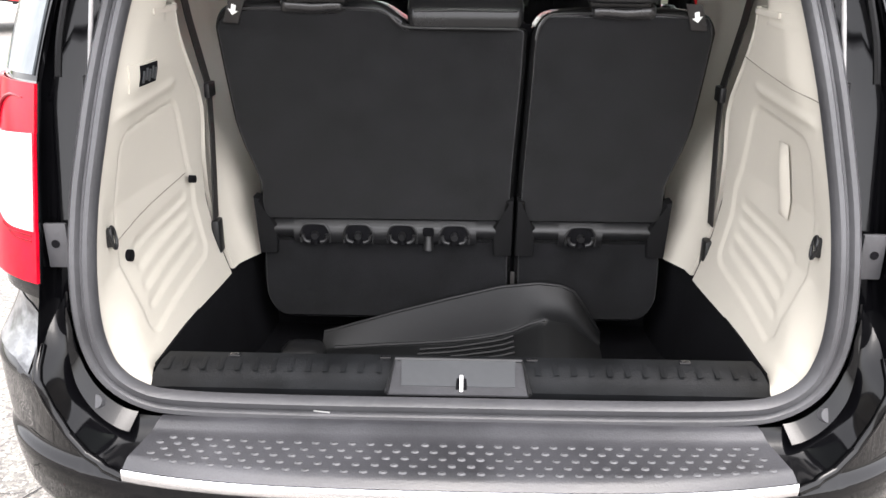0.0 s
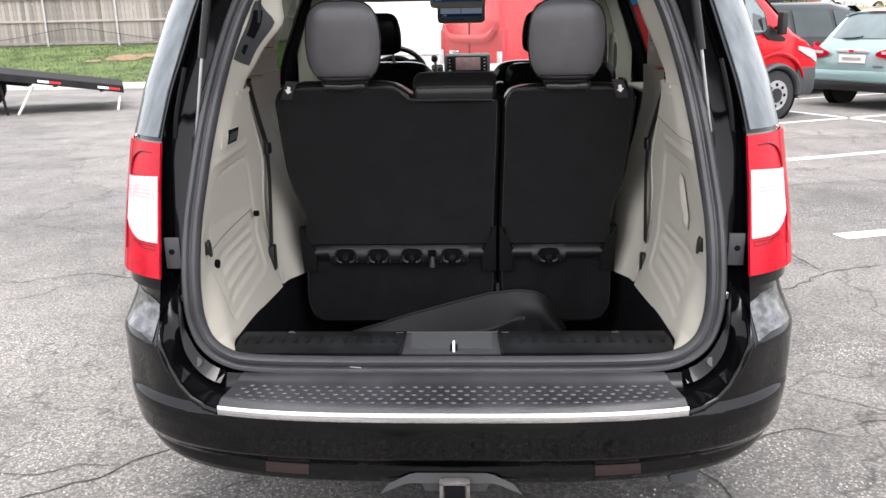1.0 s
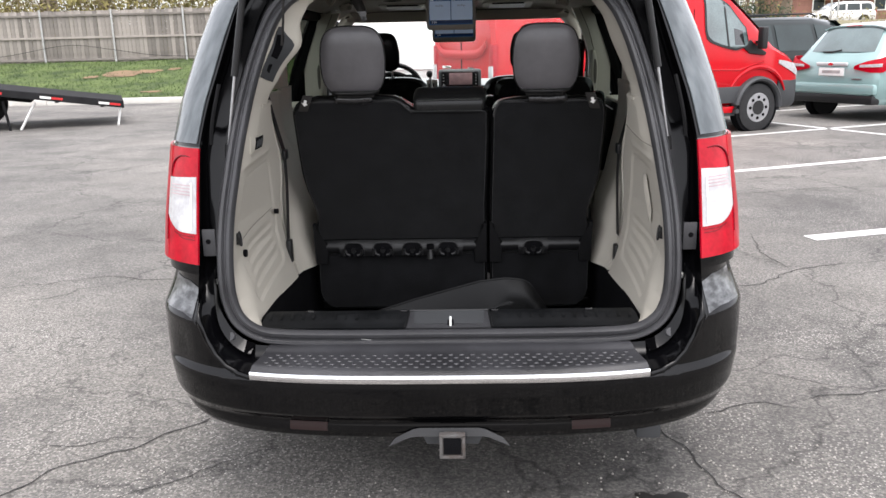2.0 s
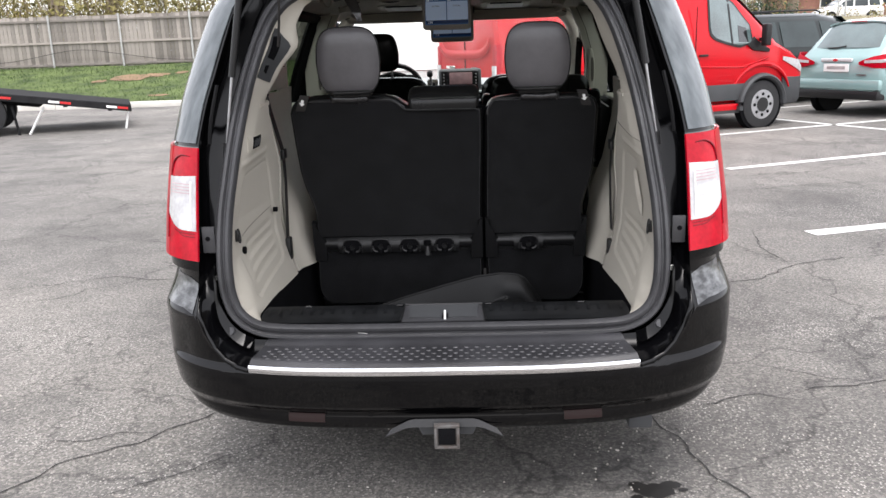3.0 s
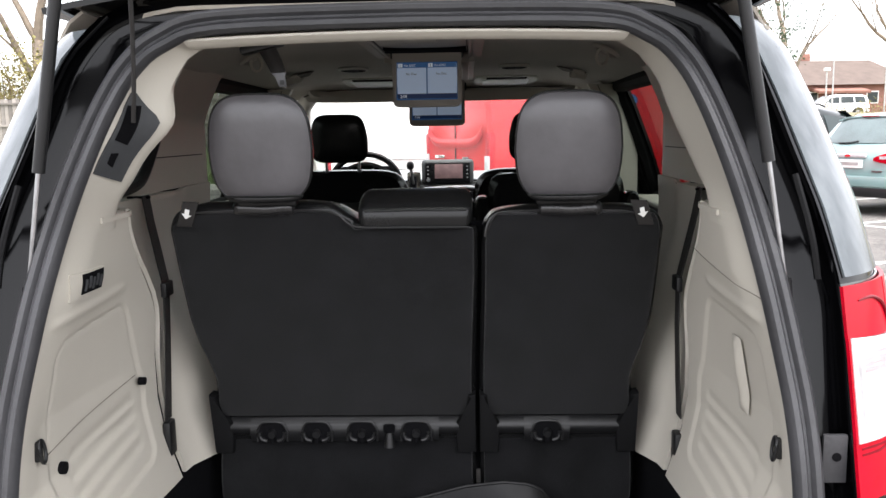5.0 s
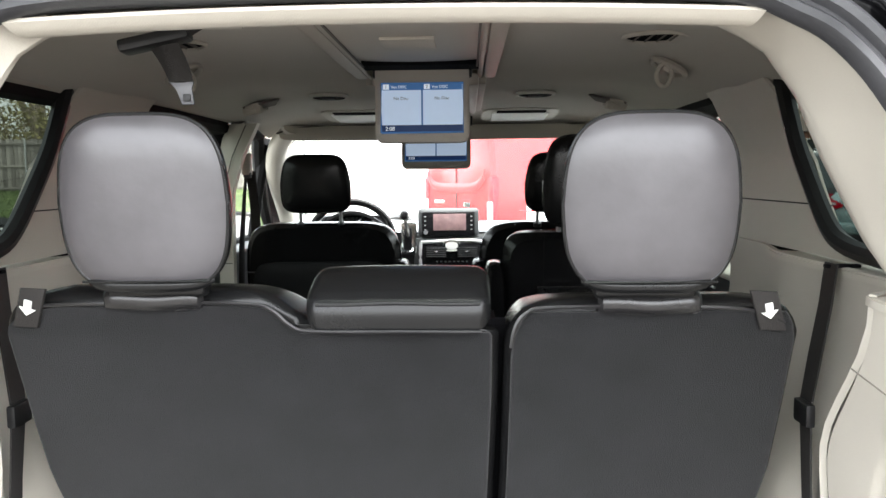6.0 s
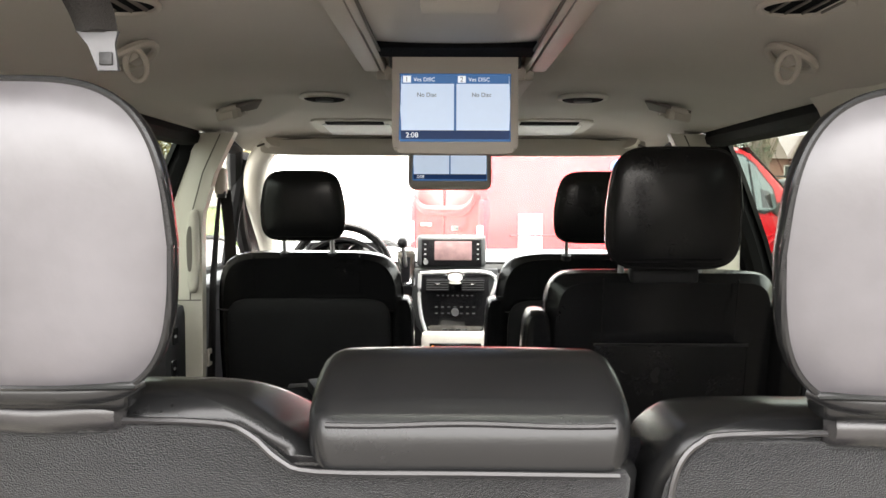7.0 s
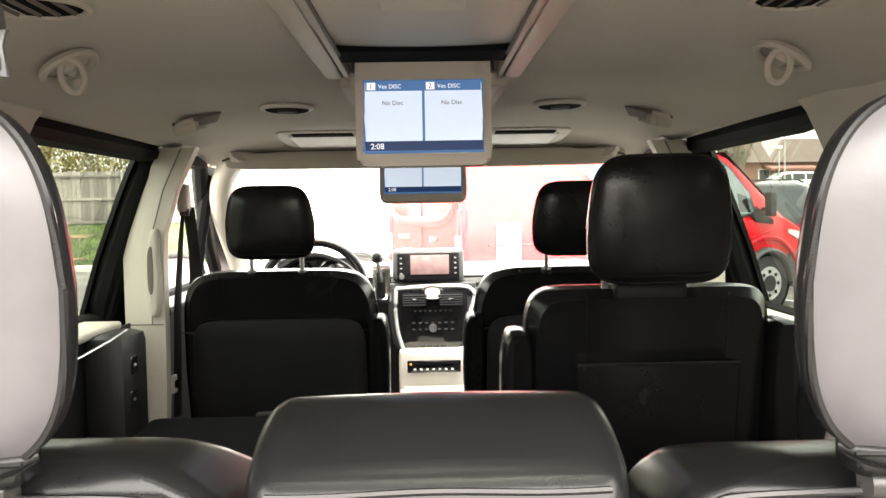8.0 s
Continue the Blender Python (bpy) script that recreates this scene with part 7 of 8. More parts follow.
# ---- parked vehicles ----
def shell(stations):
    """A car body from cross sections: x, bottom, belt and roof heights, half widths at the belt and the roof."""
    rings = []
    for x, zb, zm, zt, wb, wt in stations:
        half = [(0, zb), (wb * 0.88, zb), (wb * 0.97, zb + 0.10), (wb, zb + 0.55 * (zm - zb)), (wb * 0.985, zm), (wt + 0.25 * (wb - wt), zm + 0.72 * (zt - zm)), (wt * 0.97, zt - 0.10 * (zt - zm) - 0.01), (wt * 0.72, zt - 0.004), (0, zt)]
        rings.append([(x, y, z) for y, z in half] + [(x, -y, z) for y, z in half[-2:0:-1]])
    return loft(bmesh.new(), rings)


def flankpoint(stations, x, v):
    """A point of the body's upper side: v = 0 at the belt, 1 under the roof edge."""
    s = [float(np.interp(x, [r[0] for r in stations], [r[k] for r in stations])) for k in range(6)]
    _, zb, zm, zt, wb, wt = s
    line = [(wb * 0.985, zm), (wt + 0.25 * (wb - wt), zm + 0.72 * (zt - zm)), (wt * 0.97, zt - 0.10 * (zt - zm) - 0.01)]
    if v < 0:
        return wb * 0.99, zm + v * 0.92 * (zt - zm)
    vv = [0, 0.78, 1.0]
    return float(np.interp(v, vv, [p[0] for p in line])), float(np.interp(v, vv, [p[1] for p in line]))


def side_pane(stations, q, s, off=0.006):
    def f(u, v):
        x = (q[0][0] * (1 - u) + q[1][0] * u) * (1 - v) + (q[3][0] * (1 - u) + q[2][0] * u) * v
        t = (q[0][1] * (1 - u) + q[1][1] * u) * (1 - v) + (q[3][1] * (1 - u) + q[2][1] * u) * v
        y, z = flankpoint(stations, x, t)
        return Vector((x, s * (y + off), z))
    return sheet(f, 8, 6, 0.004 * s)


def add_wheels(car, xs, half, r, rim_mat, hub=True):
    for x in xs:
        for s in (-1, 1):
            w = part("wheel", pillow(squircle(0, 0, 2 * r, 2 * r, 2.0, 36), lambda a, b, d: (x + a, s * (half - 0.09 + d), r + b), [-0.10, -0.085, 0.085, 0.10], [0.05, 0, 0, 0.05]), TYRE, car)
            part("rim", pillow(squircle(0, 0, 1.24 * r, 1.24 * r, 2.0, 30), lambda a, b, d: (x + a, s * (half + 0.005 + d), r + b), [0.008, 0.012, 0.0, -0.03, -0.01, 0.0], [0.0, 0.015, 0.03, 0.07, 0.12, r * 0.55]), rim_mat, w, "steel wheel rim")
            if hub:
                part("hub", rod((x, s * (half - 0.03), r), (x, s * (half + 0.024), r), r * 0.30, 18), PLASTIC, w)
                for i in range(8):
                    a = i * math.pi / 4
                    part("rim_hole", rod((x + 0.44 * r * math.cos(a), s * (half - 0.01), r + 0.44 * r * math.sin(a)), (x + 0.44 * r * math.cos(a), s * (half + 0.019), r + 0.44 * r * math.sin(a)), r * 0.07, 8), WELL, w)


def arch(car, x, half, r, mat, wide):
    for s in (-1, 1):
        part("wheel_arch", tube(bmesh.new(), [(x + (r + 0.075) * math.cos(a), s * (half + 0.004), r + (r + 0.075) * math.sin(a)) for a in np.linspace(-0.15, math.pi + 0.15, 25)], wide, 8, True, 0.5), mat, car)
        # black disc on the body stands in for the wheel well's shade
        part("arch_well", rod((x, s * (half - 0.12), r + 0.01), (x, s * (half + 0.012), r + 0.01), r + 0.06, 30), WELL, car)


def flank_shape(stations, rear, fore, t0, t1, s, off):
    """A pane of the body's side between two edge lines, given as (height, x) tables."""
    def f(u, v):
        t = t0 + (t1 - t0) * v
        x = lerp_table(rear, t) * (1 - u) + lerp_table(fore, t) * u
        y, z = flankpoint(stations, x, t)
        return Vector((x, s * (y + off), z))
    return sheet(f, 10, 30, 0.004 * s)


def cargo_van(name, label, paint, m, decals):
    v = thing(name, label, "van", m, group="cargo vans")
    st = [(0.0, 0.50, 1.28, 2.02, 0.93, 0.78), (0.05, 0.46, 1.28, 2.09, 0.975, 0.83), (0.4, 0.42, 1.28, 2.12, 0.99, 0.86), (2.2, 0.40, 1.28, 2.12, 1.0, 0.87), (3.6, 0.40, 1.28, 2.12, 1.0, 0.86), (3.95, 0.40, 1.28, 2.07, 1.0, 0.84), (4.3, 0.40, 1.28, 1.82, 0.99, 0.82), (4.65, 0.40, 1.24, 1.52, 0.98, 0.80), (4.88, 0.40, 1.18, 1.30, 0.96, 0.78), (5.25, 0.38, 1.02, 1.15, 0.92, 0.74), (5.42, 0.36, 0.86, 0.98, 0.86, 0.70), (5.50, 0.40, 0.72, 0.80, 0.78, 0.64)]
    part("body", shell(st), paint, v)
    for s in (-1, 1):
        # door window: upright rear edge, sill dropping towards the mirror, raked front edge
        rear = [(-0.10, 4.02), (-0.02, 3.76), (0.06, 3.56), (0.14, 3.48), (0.26, 3.455), (0.95, 3.46)]
        fore = [(-0.10, 4.04), (-0.05, 4.22), (0.03, 4.29), (0.50, 4.27), (0.64, 4.14), (0.80, 3.95), (0.95, 3.78)]
        part("window_frame", flank_shape(st, rear, fore, -0.10, 0.94, s, 0.006), PLASTIC, v)
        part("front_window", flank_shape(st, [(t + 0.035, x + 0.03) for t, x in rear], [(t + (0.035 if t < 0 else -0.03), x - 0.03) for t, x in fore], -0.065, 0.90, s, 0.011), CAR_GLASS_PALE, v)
        part("window_divider", side_pane(st, [(3.86, -0.02), (3.89, -0.02), (3.85, 0.84), (3.82, 0.84)], s, 0.016), PLASTIC, v)
        # image of the mirror, laid on the pane as a dark patch
        part("mirror_image", side_pane(st, [(4.00, 0.0), (4.19, 0.0), (4.17, 0.36), (4.00, 0.36)], s, 0.014), PIANO, v, "dark mirror image laid on the window")
        part("mirror_foot", prism([(4.18, 1.24), (4.30, 1.36), (4.36, 1.30), (4.62, 1.17), (4.60, 1.13), (4.30, 1.16)], lambda a, b, d: (a, s * (0.972 + d), b), 0.0, 0.03, 0.006), PLASTIC, v)
        part("fender_flare", tube(bmesh.new(), [(4.50 + 0.60 * math.cos(a), s * 0.975, 0.40 + 0.56 * math.sin(a)) for a in np.linspace(0.35, math.pi - 0.25, 19)], [0.012 + 0.038 * math.sin(math.pi * i / 18) for i in range(19)], 8, True, 0.9), paint, v)
        part("sill", boxed((2.75, s * 0.965, 0.345), (2.75, 0.05, 0.10), 0.02), paint, v)
        part("lower_sill", boxed((2.75, s * 0.95, 0.275), (2.75, 0.05, 0.05), 0.01), GREY_CLAD, v)
        part("door_handle", boxed((3.35, s * 1.005, 1.12), (0.16, 0.025, 0.03), 0.008), PLASTIC, v)
        part("side_cladding", boxed((2.35, s * 0.992, 0.565), (4.3, 0.03, 0.24), 0.01), GREY_CLAD, v)
        part("door_gap", boxed((3.20, s * 1.0, 1.15), (0.008, 0.008, 1.3)), WELL, v)
        part("swage_line", tube(bmesh.new(), [(0.3, s * 1.0, 1.0), (2.6, s * 1.004, 0.98), (4.1, s * 1.0, 0.93), (4.6, s * 0.99, 1.05)], 0.012, 6), paint, v)
        mir = part("side_mirror", boxed((4.42, s * 1.11, 1.385), (0.10, 0.13, 0.32), 0.03, None, 3), PLASTIC, v)
        part("mirror_arm", boxed((4.45, s * 1.01, 1.32), (0.06, 0.10, 0.05), 0.01), PLASTIC, mir)
        def lamp_pt(u, w):
            x = 4.93 + 0.47 * u
            zb, zm, zt, wb, wt = (float(np.interp(x, [r[0] for r in st], [r[k] for r in st])) for k in range(1, 6))
            z = 1.00 - 0.20 * u + (0.05 + 0.17 * u * (1 - 0.45 * u)) * w
            k = min(0.95, max(0.0, (z - zm) / (zt - zm)))
            return Vector((x, s * (wb * 0.985 + (wt - wb) * 0.85 * k**1.4 + 0.012), z))

        part("headlamp", sheet(lamp_pt, 14, 8, 0.01 * s), CLEAR_LENS, v, "tall clear headlamp")
        tl = part("tail_lamp", boxed((0.03, s * 0.905, 1.08), (0.09, 0.13, 0.62), 0.03), RED_LENS, v)
        part("clear_lens", boxed((-0.018, s * 0.905, 0.98), (0.02, 0.11, 0.26), 0.008), CLEAR_LENS, tl)
    rings = []
    for x, w in ((4.94, 0.965), (5.10, 0.95), (5.25, 0.925), (5.40, 0.875), (5.48, 0.80), (5.53, 0.70)):
        rings.append([(x, y, z) for y, z in ((-w + 0.05, 0.33), (w - 0.05, 0.33), (w, 0.40), (w + 0.008, 0.60), (w, 0.73), (w - 0.06, 0.77), (-w + 0.06, 0.77), (-w, 0.73), (-w - 0.008, 0.60), (-w, 0.40))])
    part("front_bumper", loft(bmesh.new(), rings), GREY_CLAD, v)
    part("rear_bumper", boxed((-0.03, 0, 0.50), (0.16, 1.80, 0.20), 0.04), GREY_CLAD, v)
    part("windscreen", sheet(lambda a, b: Vector((4.72 - 0.72 * b, (2 * a - 1) * (0.80 - 0.06 * b), 1.455 + 0.60 * b + 0.018)), 6, 6, 0.004), CAR_GLASS, v)
    # rear doors: raised waist band, number-plate panel, badge, handle
    part("door_band", sheet(lambda a, b: Vector((-0.022 - 0.02 * math.sin(math.pi * b), (2 * a - 1) * 0.80, 1.20 + 0.11 * b + 0.16 * abs(2 * a - 1) ** 6)), 20, 4, 0.01), paint, v)
    part("rear_gap", boxed((-0.008, 0, 1.3), (0.012, 0.012, 1.4)), WELL, v)
    part("plate", boxed((-0.035, 0.28, 0.86), (0.012, 0.32, 0.16), 0.004), WHITE, v)
    part("badge", boxed((-0.030, -0.34, 1.06), (0.012, 0.17, 0.06), 0.02), PIANO, v)
    part("name_bars", boxed((-0.028, 0.45, 1.08), (0.010, 0.30, 0.04), 0.004), CHROME, v)
    part("lower_band", boxed((-0.02, 0, 0.72), (0.03, 1.5, 0.10), 0.02), paint, v)
    if decals:
        part("decal", prism(squircle(0, 0, 0.46, 0.22, 2.0, 28), lambda a, b, d: (1.9 + a, -0.955 - d + 0.0, 1.76 + b), -0.06, 0.012), BLUE_DECAL, v, "blue oval decal")
        part("decal_bars", boxed((1.9, -0.969, 1.76), (0.24, 0.004, 0.07), 0.0), WHITE, v)
        part("decal_panel", boxed((0.55, -1.000, 0.98), (0.30, 0.008, 0.50), 0.004), WHITE, v, "white notice panel")
    add_wheels(v, (1.15, 4.50), 1.015, 0.355, VAN_WHEEL)
    for x in (1.15, 4.50):
        arch(v, x, 0.985, 0.355, GREY_CLAD, 0.085)
    return v


TH = 26
cargo_van("cargo_van", "red cargo van with grey cladding and steel wheels", RED_PAINT, pose(-0.04, 9.33, 0, 0, 0, TH), True)
cargo_van("cargo_van", "white cargo van parked beyond the bonnet", WHITE_PAINT, pose(-2.5, 12.33, 0, 0, 0, TH), False)


def hatchback(m):
    v = thing("hatchback", "pale teal hatchback parked with its rear to the lot", "car", m)
    st = [(0.0, 0.42, 0.80, 0.92, 0.80, 0.66), (0.05, 0.32, 0.88, 1.00, 0.88, 0.72), (0.22, 0.28, 0.96, 1.16, 0.905, 0.72), (0.48, 0.26, 0.98, 1.50, 0.91, 0.66), (0.72, 0.25, 0.98, 1.585, 0.915, 0.64), (1.6, 0.25, 0.97, 1.63, 0.92, 0.64), (2.5, 0.25, 0.95, 1.58, 0.92, 0.62), (3.3, 0.25, 0.93, 1.15, 0.91, 0.66), (3.7, 0.25, 0.88, 1.0, 0.90, 0.70), (4.25, 0.28, 0.68, 0.78, 0.82, 0.62), (4.4, 0.36, 0.55, 0.62, 0.72, 0.5)]
    part("body", shell(st), TEAL_PAINT, v)
    def glass_pt(a, b):
        q, z = 2 * a - 1, 1.115 + 0.40 * b
        return Vector((0.195 + (z - 1.16) / 1.307 + 0.045 * q**4, q * (0.62 - 0.08 * b), z))

    part("rear_window", sheet(glass_pt, 12, 6, 0.01), CAR_GLASS_PALE, v, "rear window with a pale reflection in its colour")
    part("wiper", tube(bmesh.new(), [(0.165, -0.02, 1.150), (0.145, 0.12, 1.125), (0.145, 0.34, 1.118)], 0.012, 6), PLASTIC, v)
    part("spoiler", sheet(lambda a, b: Vector((0.44 + 0.28 * b, (2 * a - 1) * 0.60, 1.548 + 0.035 * b - 0.055 * (2 * a - 1) ** 4)), 14, 4, -0.025), TEAL_PAINT, v)
    part("brake_light", boxed((0.437, 0, 1.540), (0.02, 0.30, 0.016), 0.004), RED_LENS, v)
    for s in (-1, 1):
        plan = smooth_line([(-0.016, 0.43, 0), (-0.014, 0.62, 0), (0.015, 0.80, 0), (0.075, 0.885, 0), (0.22, 0.922, 0), (0.40, 0.930, 0)], 4)

        def lens(lo, hi, u0, u1, off):
            def f(u, w):
                k = (u0 + (u1 - u0) * u) * (len(plan) - 1)
                p = plan[int(k)].lerp(plan[min(int(k) + 1, len(plan) - 1)], k - int(k))
                za, zb = lerp_table(lo, u0 + (u1 - u0) * u), lerp_table(hi, u0 + (u1 - u0) * u)
                z = za + (zb - za) * w
                return Vector((p.x - off + 0.5 * max(0, z - 0.93), s * (p.y + off), z))
            return sheet(f, 16, 6, 0.012)

        tl = part("tail_lamp", lens([(0, 0.855), (0.3, 0.80), (0.62, 0.80), (0.85, 0.87), (1, 0.97)], [(0, 0.895), (0.25, 0.985), (0.6, 1.05), (0.85, 1.055), (1, 1.02)], 0, 1, 0.012), RED_LENS, v)
        part("clear_lens", lens([(0, 0.875), (1, 0.905)], [(0, 0.915), (1, 0.965)], 0.12, 0.60, 0.020), CLEAR_LENS, tl)
        part("side_window", side_pane(st, [(0.80, 0.06), (2.95, 0.06), (2.35, 0.86), (0.95, 0.82)], s), CAR_GLASS, v)
        part("window_pillar", side_pane(st, [(1.70, 0.0), (1.80, 0.0), (1.78, 0.9), (1.70, 0.9)], s, 0.012), PIANO, v)
    part("grip_bar", boxed((-0.012, 0, 0.925), (0.05, 0.62, 0.060), 0.018, None, 3), WHEEL, v)
    part("badge", prism(squircle(0, 0.9, 0.11, 0.045, 2.0, 20), lambda a, b, d: (-0.040 - d, a, b + 0.025), 0, 0.006), CHROME, v)
    part("plate", boxed((-0.012, 0, 0.800), (0.02, 0.50, 0.13), 0.004), WHITE, v)
    part("plate_bars", boxed((-0.024, 0, 0.800), (0.004, 0.36, 0.05)), POST, v)
    part("rear_bumper", boxed((0.06, 0, 0.53), (0.20, 1.72, 0.17), 0.05), TEAL_PAINT, v)
    part("lower_valance", boxed((0.07, 0, 0.36), (0.20, 1.68, 0.15), 0.04), PLASTIC, v)
    part("name_bars", boxed((-0.006, -0.50, 0.690), (0.02, 0.18, 0.022)), STEEL, v)
    add_wheels(v, (0.80, 3.45), 0.935, 0.315, WHEEL, False)
    for x in (0.80, 3.45):
        arch(v, x, 0.90, 0.315, TEAL_PAINT, 0.03)
    return v


hatchback(pose(6.16, 11.88, 0, 0, 0, 26))


def family_car(name, label, paint, m, glass):
    v = thing(name, label, "car", m)
    st = [(0.0, 0.45, 0.90, 1.0, 0.80, 0.66), (0.06, 0.30, 1.05, 1.35, 0.93, 0.72), (0.25, 0.26, 1.08, 1.68, 0.97, 0.72), (0.6, 0.25, 1.08, 1.75, 0.98, 0.73), (2.4, 0.25, 1.06, 1.77, 0.99, 0.73), (3.0, 0.25, 1.05, 1.70, 0.98, 0.70), (3.5, 0.25, 1.03, 1.42, 0.97, 0.70), (3.95, 0.25, 1.00, 1.12, 0.96, 0.74), (4.6, 0.28, 0.84, 0.96, 0.90, 0.68), (4.95, 0.35, 0.65, 0.74, 0.76, 0.55)]
    part("body", shell(st), paint, v)
    for s in (-1, 1):
        for q in ([(0.35, 0.06), (1.18, 0.06), (1.18, 0.85), (0.42, 0.85)], [(1.28, 0.06), (2.28, 0.06), (2.22, 0.85), (1.28, 0.85)], [(2.38, 0.06), (3.62, 0.10), (3.02, 0.82), (2.34, 0.85)]):
            part("side_window", side_pane(st, q, s), glass, v)
        part("roof_rack", tube(bmesh.new(), [(0.5, s * 0.62, 1.73), (0.6, s * 0.62, 1.80), (2.4, s * 0.62, 1.82), (2.55, s * 0.62, 1.77)], 0.018, 6), PLASTIC, v)
        part("side_mirror", boxed((3.30, s * 1.08, 1.14), (0.10, 0.18, 0.13), 0.03), paint, v)
        part("tail_lamp", boxed((0.10, s * 0.86, 1.06), (0.14, 0.14, 0.30), 0.03), RED_LENS, v)
    part("windscreen", sheet(lambda a, b: Vector((3.86 - 0.80 * b, (2 * a - 1) * (0.72 - 0.04 * b), 1.16 + 0.50 * b + 0.03)), 6, 6, 0.004), glass, v)
    add_wheels(v, (0.95, 4.0), 1.0, 0.34, STEEL, False)
    for x in (0.95, 4.0):
        arch(v, x, 0.97, 0.34, PLASTIC, 0.03)
    return v


family_car("people_carrier", "blackish green minivan parked behind the red van", GREEN_PAINT, pose(4.55, 14.55, 0, 0, 0, TH), CAR_GLASS)

# ---- rise with a far car, house and trees ----
rise = lambda x, y: 2.35 * ease(30, 60, y) * ease(4, 16, x)
single("rise", sheet(lambda u, v: Vector((3 + 117 * u, 26 + 150 * v, rise(3 + 117 * u, 26 + 150 * v) - 0.02)), 40, 40), shade("dry_grass_rise", (0.17, 0.15, 0.085), 0.95, var=0.35, scale=0.6, bump=0.4, bscale=6), "low rise with dry grass beyond the lot", "grass bank", kind="structure")
family_car("far_car", "white car far off on the rise", WHITE_PAINT, pose(31.2, 64.2, 2.0, 0, 0, 180), CAR_GLASS)
house = thing("brick_house", "red brick house with a brown shingle roof on the rise", "house", pose(33.5, 76, 2.3, 0, 0, 4))
part("wall", boxed((0, 0, 1.3), (11, 8, 2.8), 0.02), BRICK, house)
roofm = bmesh.new()
loft(roofm, [[(-6.0, -4.6, 2.6), (-4.6, 0, 5.0), (-6.0, 4.6, 2.6)], [(6.0, -4.6, 2.6), (3.6, 0, 5.0), (6.0, 4.6, 2.6)]])
part("roof", roofm, ROOFING, house)
part("chimney", boxed((-2.2, 0.5, 5.1), (0.7, 0.7, 1.1), 0.03), BRICK, house)
for x in (-3.6, -1.0, 1.8, 4.0):
    w = part("window", boxed((x, -4.02, 1.5), (1.1, 0.06, 1.1), 0.02), WHITE, house)
    part("pane", boxed((x, -4.06, 1.5), (0.9, 0.03, 0.9)), CAR_GLASS, w)
part("porch_roof", boxed((-1.5, -4.8, 2.1), (4.5, 1.8, 0.25), 0.05, turned(12, 0, 0)), BRICK, house)
single("brick_annex", boxed((43.5, 77, 4.3), (9, 8, 4.2), 0.05), BRICK, "long brick building beside the house", "building")
for x, y, h in ((27.7, 62, 4.6), (25.5, 58, 3.0), (33.6, 66, 4.3), (40.3, 66, 6.2)):
    lp = thing("street_lamp", "thin pale street lamp post on the rise", "street lamp", pose(x, y, rise(x, y)), group="street lamps")
    part("pole", rod((0, 0, 0), (0, 0, h), 0.07, 8, 0.05), POST if x < 40 else FRAME_STEEL, lp)
    part("head", boxed((0.2 if x > 40 else 0, 0, h), (0.6 if x > 40 else 0.4, 0.3, 0.22), 0.06), WHITE if x < 40 else FRAME_STEEL, lp)


def bare_tree(seed, m, height, r0, label, depth=5, lean=0.0, fork=0.35):
    """A leafless tree: a forked, tapering trunk with limbs, and a crown of fine twigs."""
    rng = random.Random(seed)
    wood, fine = bmesh.new(), bmesh.new()

    def grow(p, d, length, r, level):
        pts, rs = [p], [r]
        n = 4
        for i in range(n):
            d = (d + Vector((rng.uniform(-1, 1), rng.uniform(-1, 1), rng.uniform(-0.4, 0.7))) * (0.10 + 0.05 * level)).normalized()
            p = p + d * length / n
            pts.append(p)
            rs.append(r * (1 - 0.38 * (i + 1) / n))
        tube(wood if level < 3 else fine, pts, rs, 9 if level == 0 else (6 if level < 3 else 3), level < 3)
        if level >= depth:
            return
        kids = 3 if level < 2 else rng.choice((2, 3, 3))
        for k in range(kids):
            a = rng.uniform(0, 2 * math.pi)
            side = Vector((math.cos(a), math.sin(a), rng.uniform(0.1, 0.6))).normalized()
            nd = (d * (1 - fork) + side * (fork + 0.25 * rng.random())).normalized()
            at = pts[-1] if k < 2 else pts[rng.choice((2, 3))]
            grow(at, nd, length * rng.uniform(0.58, 0.80), rs[-1] * (0.78 if k == 0 else 0.6), level + 1)

    tree = thing("bare_tree", label, "tree", m, group="bare trees")
    grow(Vector((0, 0, -0.2)), Vector((lean, 0, 1)).normalized(), height * 0.34, r0, 0)
    part("trunk", wood, BARK, tree)
    part("crown", fine, TWIG, tree, "fine leafless twigs")
    return tree


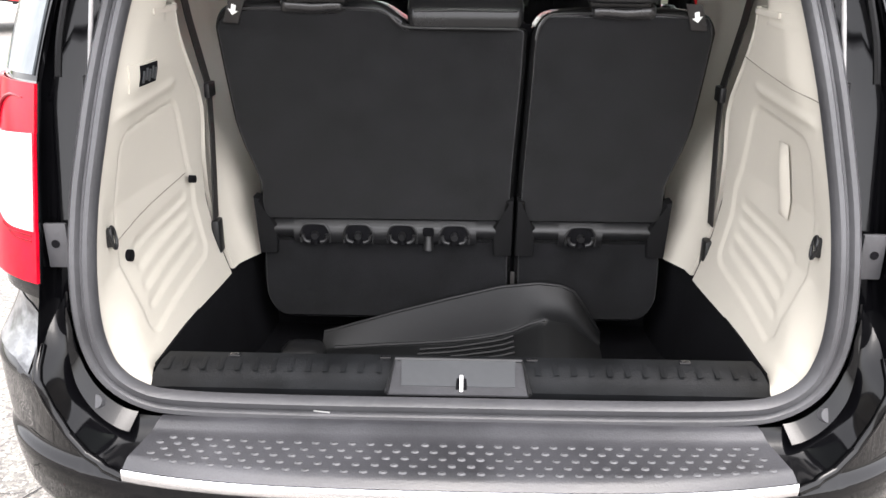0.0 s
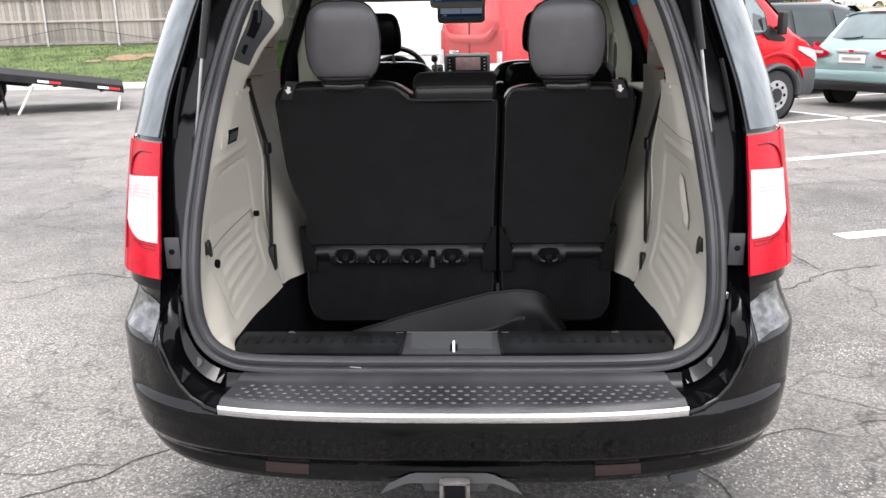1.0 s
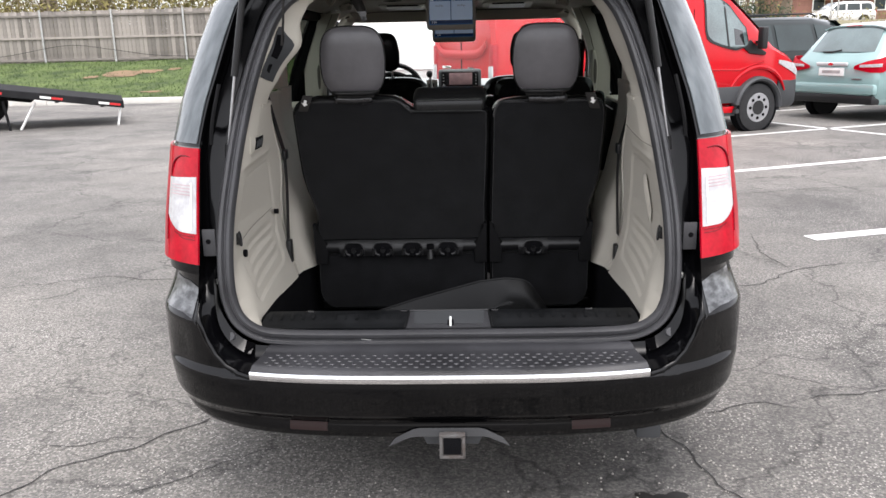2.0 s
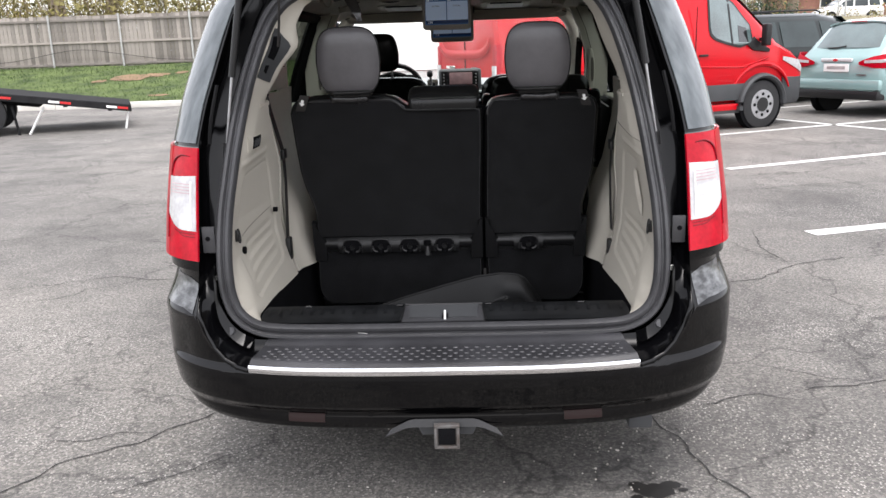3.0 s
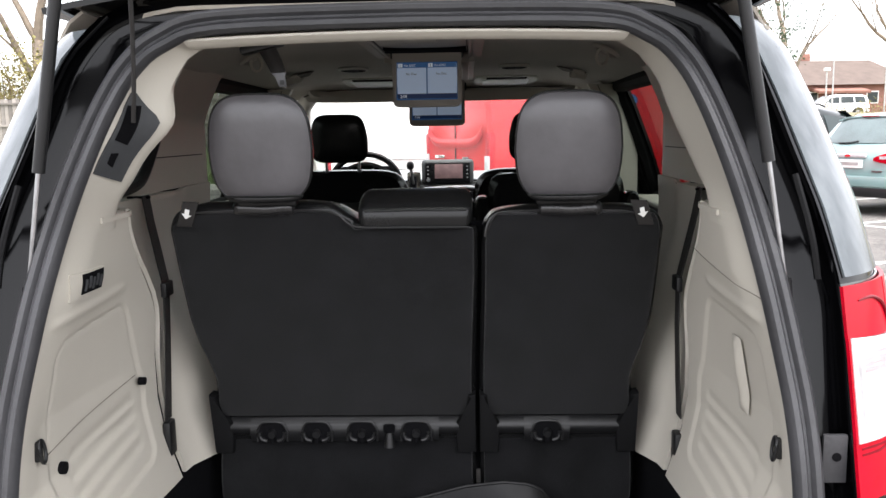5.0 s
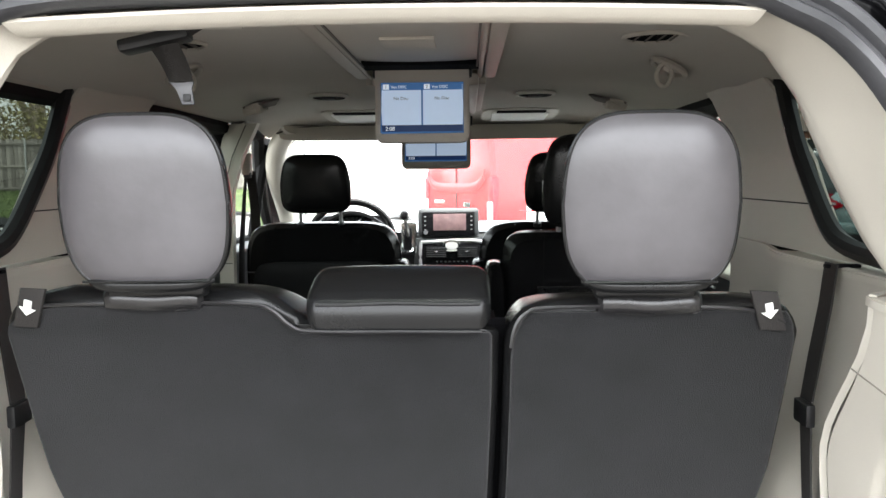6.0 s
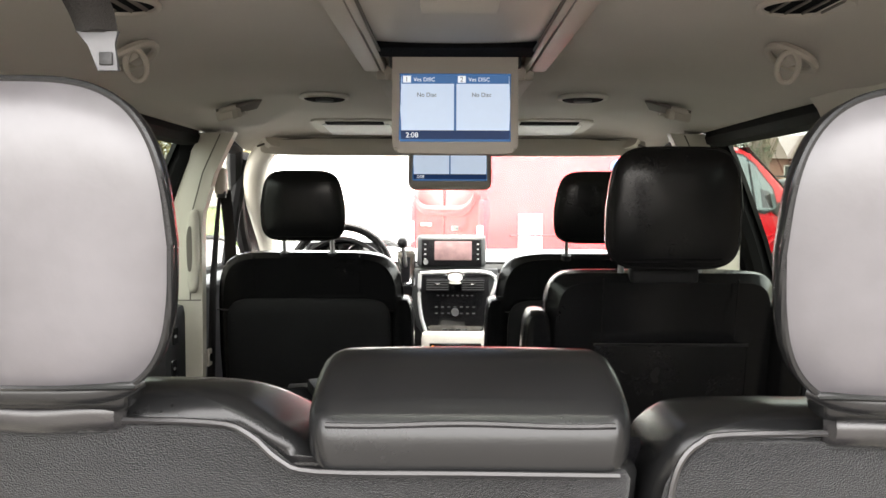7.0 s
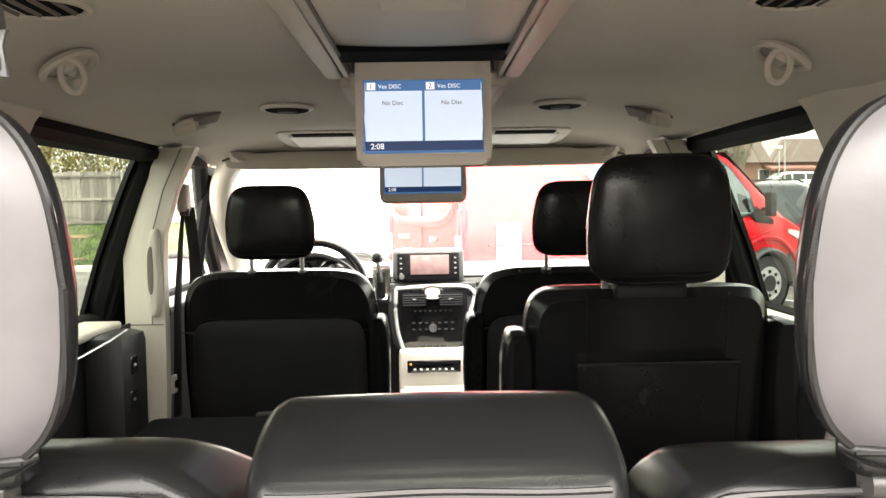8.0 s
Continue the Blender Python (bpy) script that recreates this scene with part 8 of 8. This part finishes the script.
def brush(seed, name, label, x0, x1, y0, y1, z, count, hmin, hmax, leaf, leaf_mat, twigs=True):
    """A thicket: upright crooked stems with small leaves."""
    rng = random.Random(seed)
    stems, lv, lf = bmesh.new(), [], []
    for _ in range(count):
        x, y, h = rng.uniform(x0, x1), rng.uniform(y0, y1), rng.uniform(hmin, hmax)
        zz = z(x, y) if callable(z) else z
        p, pts = Vector((x, y, zz - 0.1)), []
        d = Vector((rng.uniform(-0.3, 0.3), rng.uniform(-0.3, 0.3), 1))
        for i in range(5):
            pts.append(p.copy())
            p += d.normalized() * h / 4
            d += Vector((rng.uniform(-0.3, 0.3), rng.uniform(-0.3, 0.3), 0))
        if twigs:
            tube(stems, pts, [0.03, 0.024, 0.018, 0.012, 0.006], 4, False)
        for _ in range(leaf):
            c = pts[rng.randrange(1, 5)] + Vector((rng.gauss(0, 0.28), rng.gauss(0, 0.28), rng.gauss(0, 0.28)))
            a, b = Vector((rng.gauss(0, 1), rng.gauss(0, 1), rng.gauss(0, 1))).normalized() * rng.uniform(0.05, 0.12), Vector((rng.gauss(0, 1), rng.gauss(0, 1), rng.gauss(0, 1))).normalized() * rng.uniform(0.03, 0.07)
            k = len(lv)
            lv += [tuple(c - a), tuple(c + b), tuple(c + a), tuple(c - b)]
            lf.append((k, k + 1, k + 2, k + 3))
    ob = thing(name, label, "bushes")
    if twigs:
        tagged(part("thicket", stems, TWIG, ob), kind="stuff")
    me = bpy.data.meshes.new("leaves")
    me.from_pydata(lv, [], lf)
    me.materials.append(leaf_mat)
    lo = new("leaves", me)
    lo.parent = ob
    tagged(lo, kind="stuff")
    return ob


bare_tree(3, pose(-17.0, 31.5, 1.1), 13, 0.42, "thick bare tree behind the board fence", 5, 0.05, 0.25)
bare_tree(8, pose(-15.2, 31.0, 1.1), 12, 0.30, "leaning bare tree behind the board fence", 5, 0.30, 0.25)
bare_tree(12, pose(-22.5, 33.0, 1.1), 12, 0.3, "bare tree behind the board fence", 5)
bare_tree(21, pose(-9.5, 34.0, 1.1), 11, 0.22, "slender bare tree behind the board fence", 5)
bare_tree(30, pose(18.6, 48.0, 1.2), 13.5, 0.36, "bare forked tree at the edge of the lot", 5, 0.0, 0.30)
bare_tree(44, pose(31.5, 58.0, 2.0), 15, 0.3, "bare tree near the house", 5, -0.2, 0.35)
bare_tree(51, pose(11.0, 46.0, 0.8), 9, 0.16, "slender bare tree beyond the lot", 5)
brush(2, "hedgerow", "brown and yellow-green scrub behind the board fence", -34, 1, 28.2, 32.5, 1.0, 800, 2.0, 4.2, 64, BUD)
brush(4, "scrub", "brown spring scrub at the foot of the rise", 12, 20, 50, 60, rise, 60, 1.0, 2.6, 30, BUD)
brush(5, "low_scrub", "low brown scrub on the bank before the house", 20, 36, 54, 62, rise, 70, 0.3, 0.9, 16, BUD)
brush(6, "evergreen", "dark evergreen boughs beyond the lot", 14.5, 17.5, 44, 47, 0.9, 60, 6.0, 8.5, 90, PINE)
brush(9, "far_scrub", "low brown scrub along the lot's far edge", -4, 14, 36, 44, 0.0, 220, 1.0, 3.0, 30, BUD)
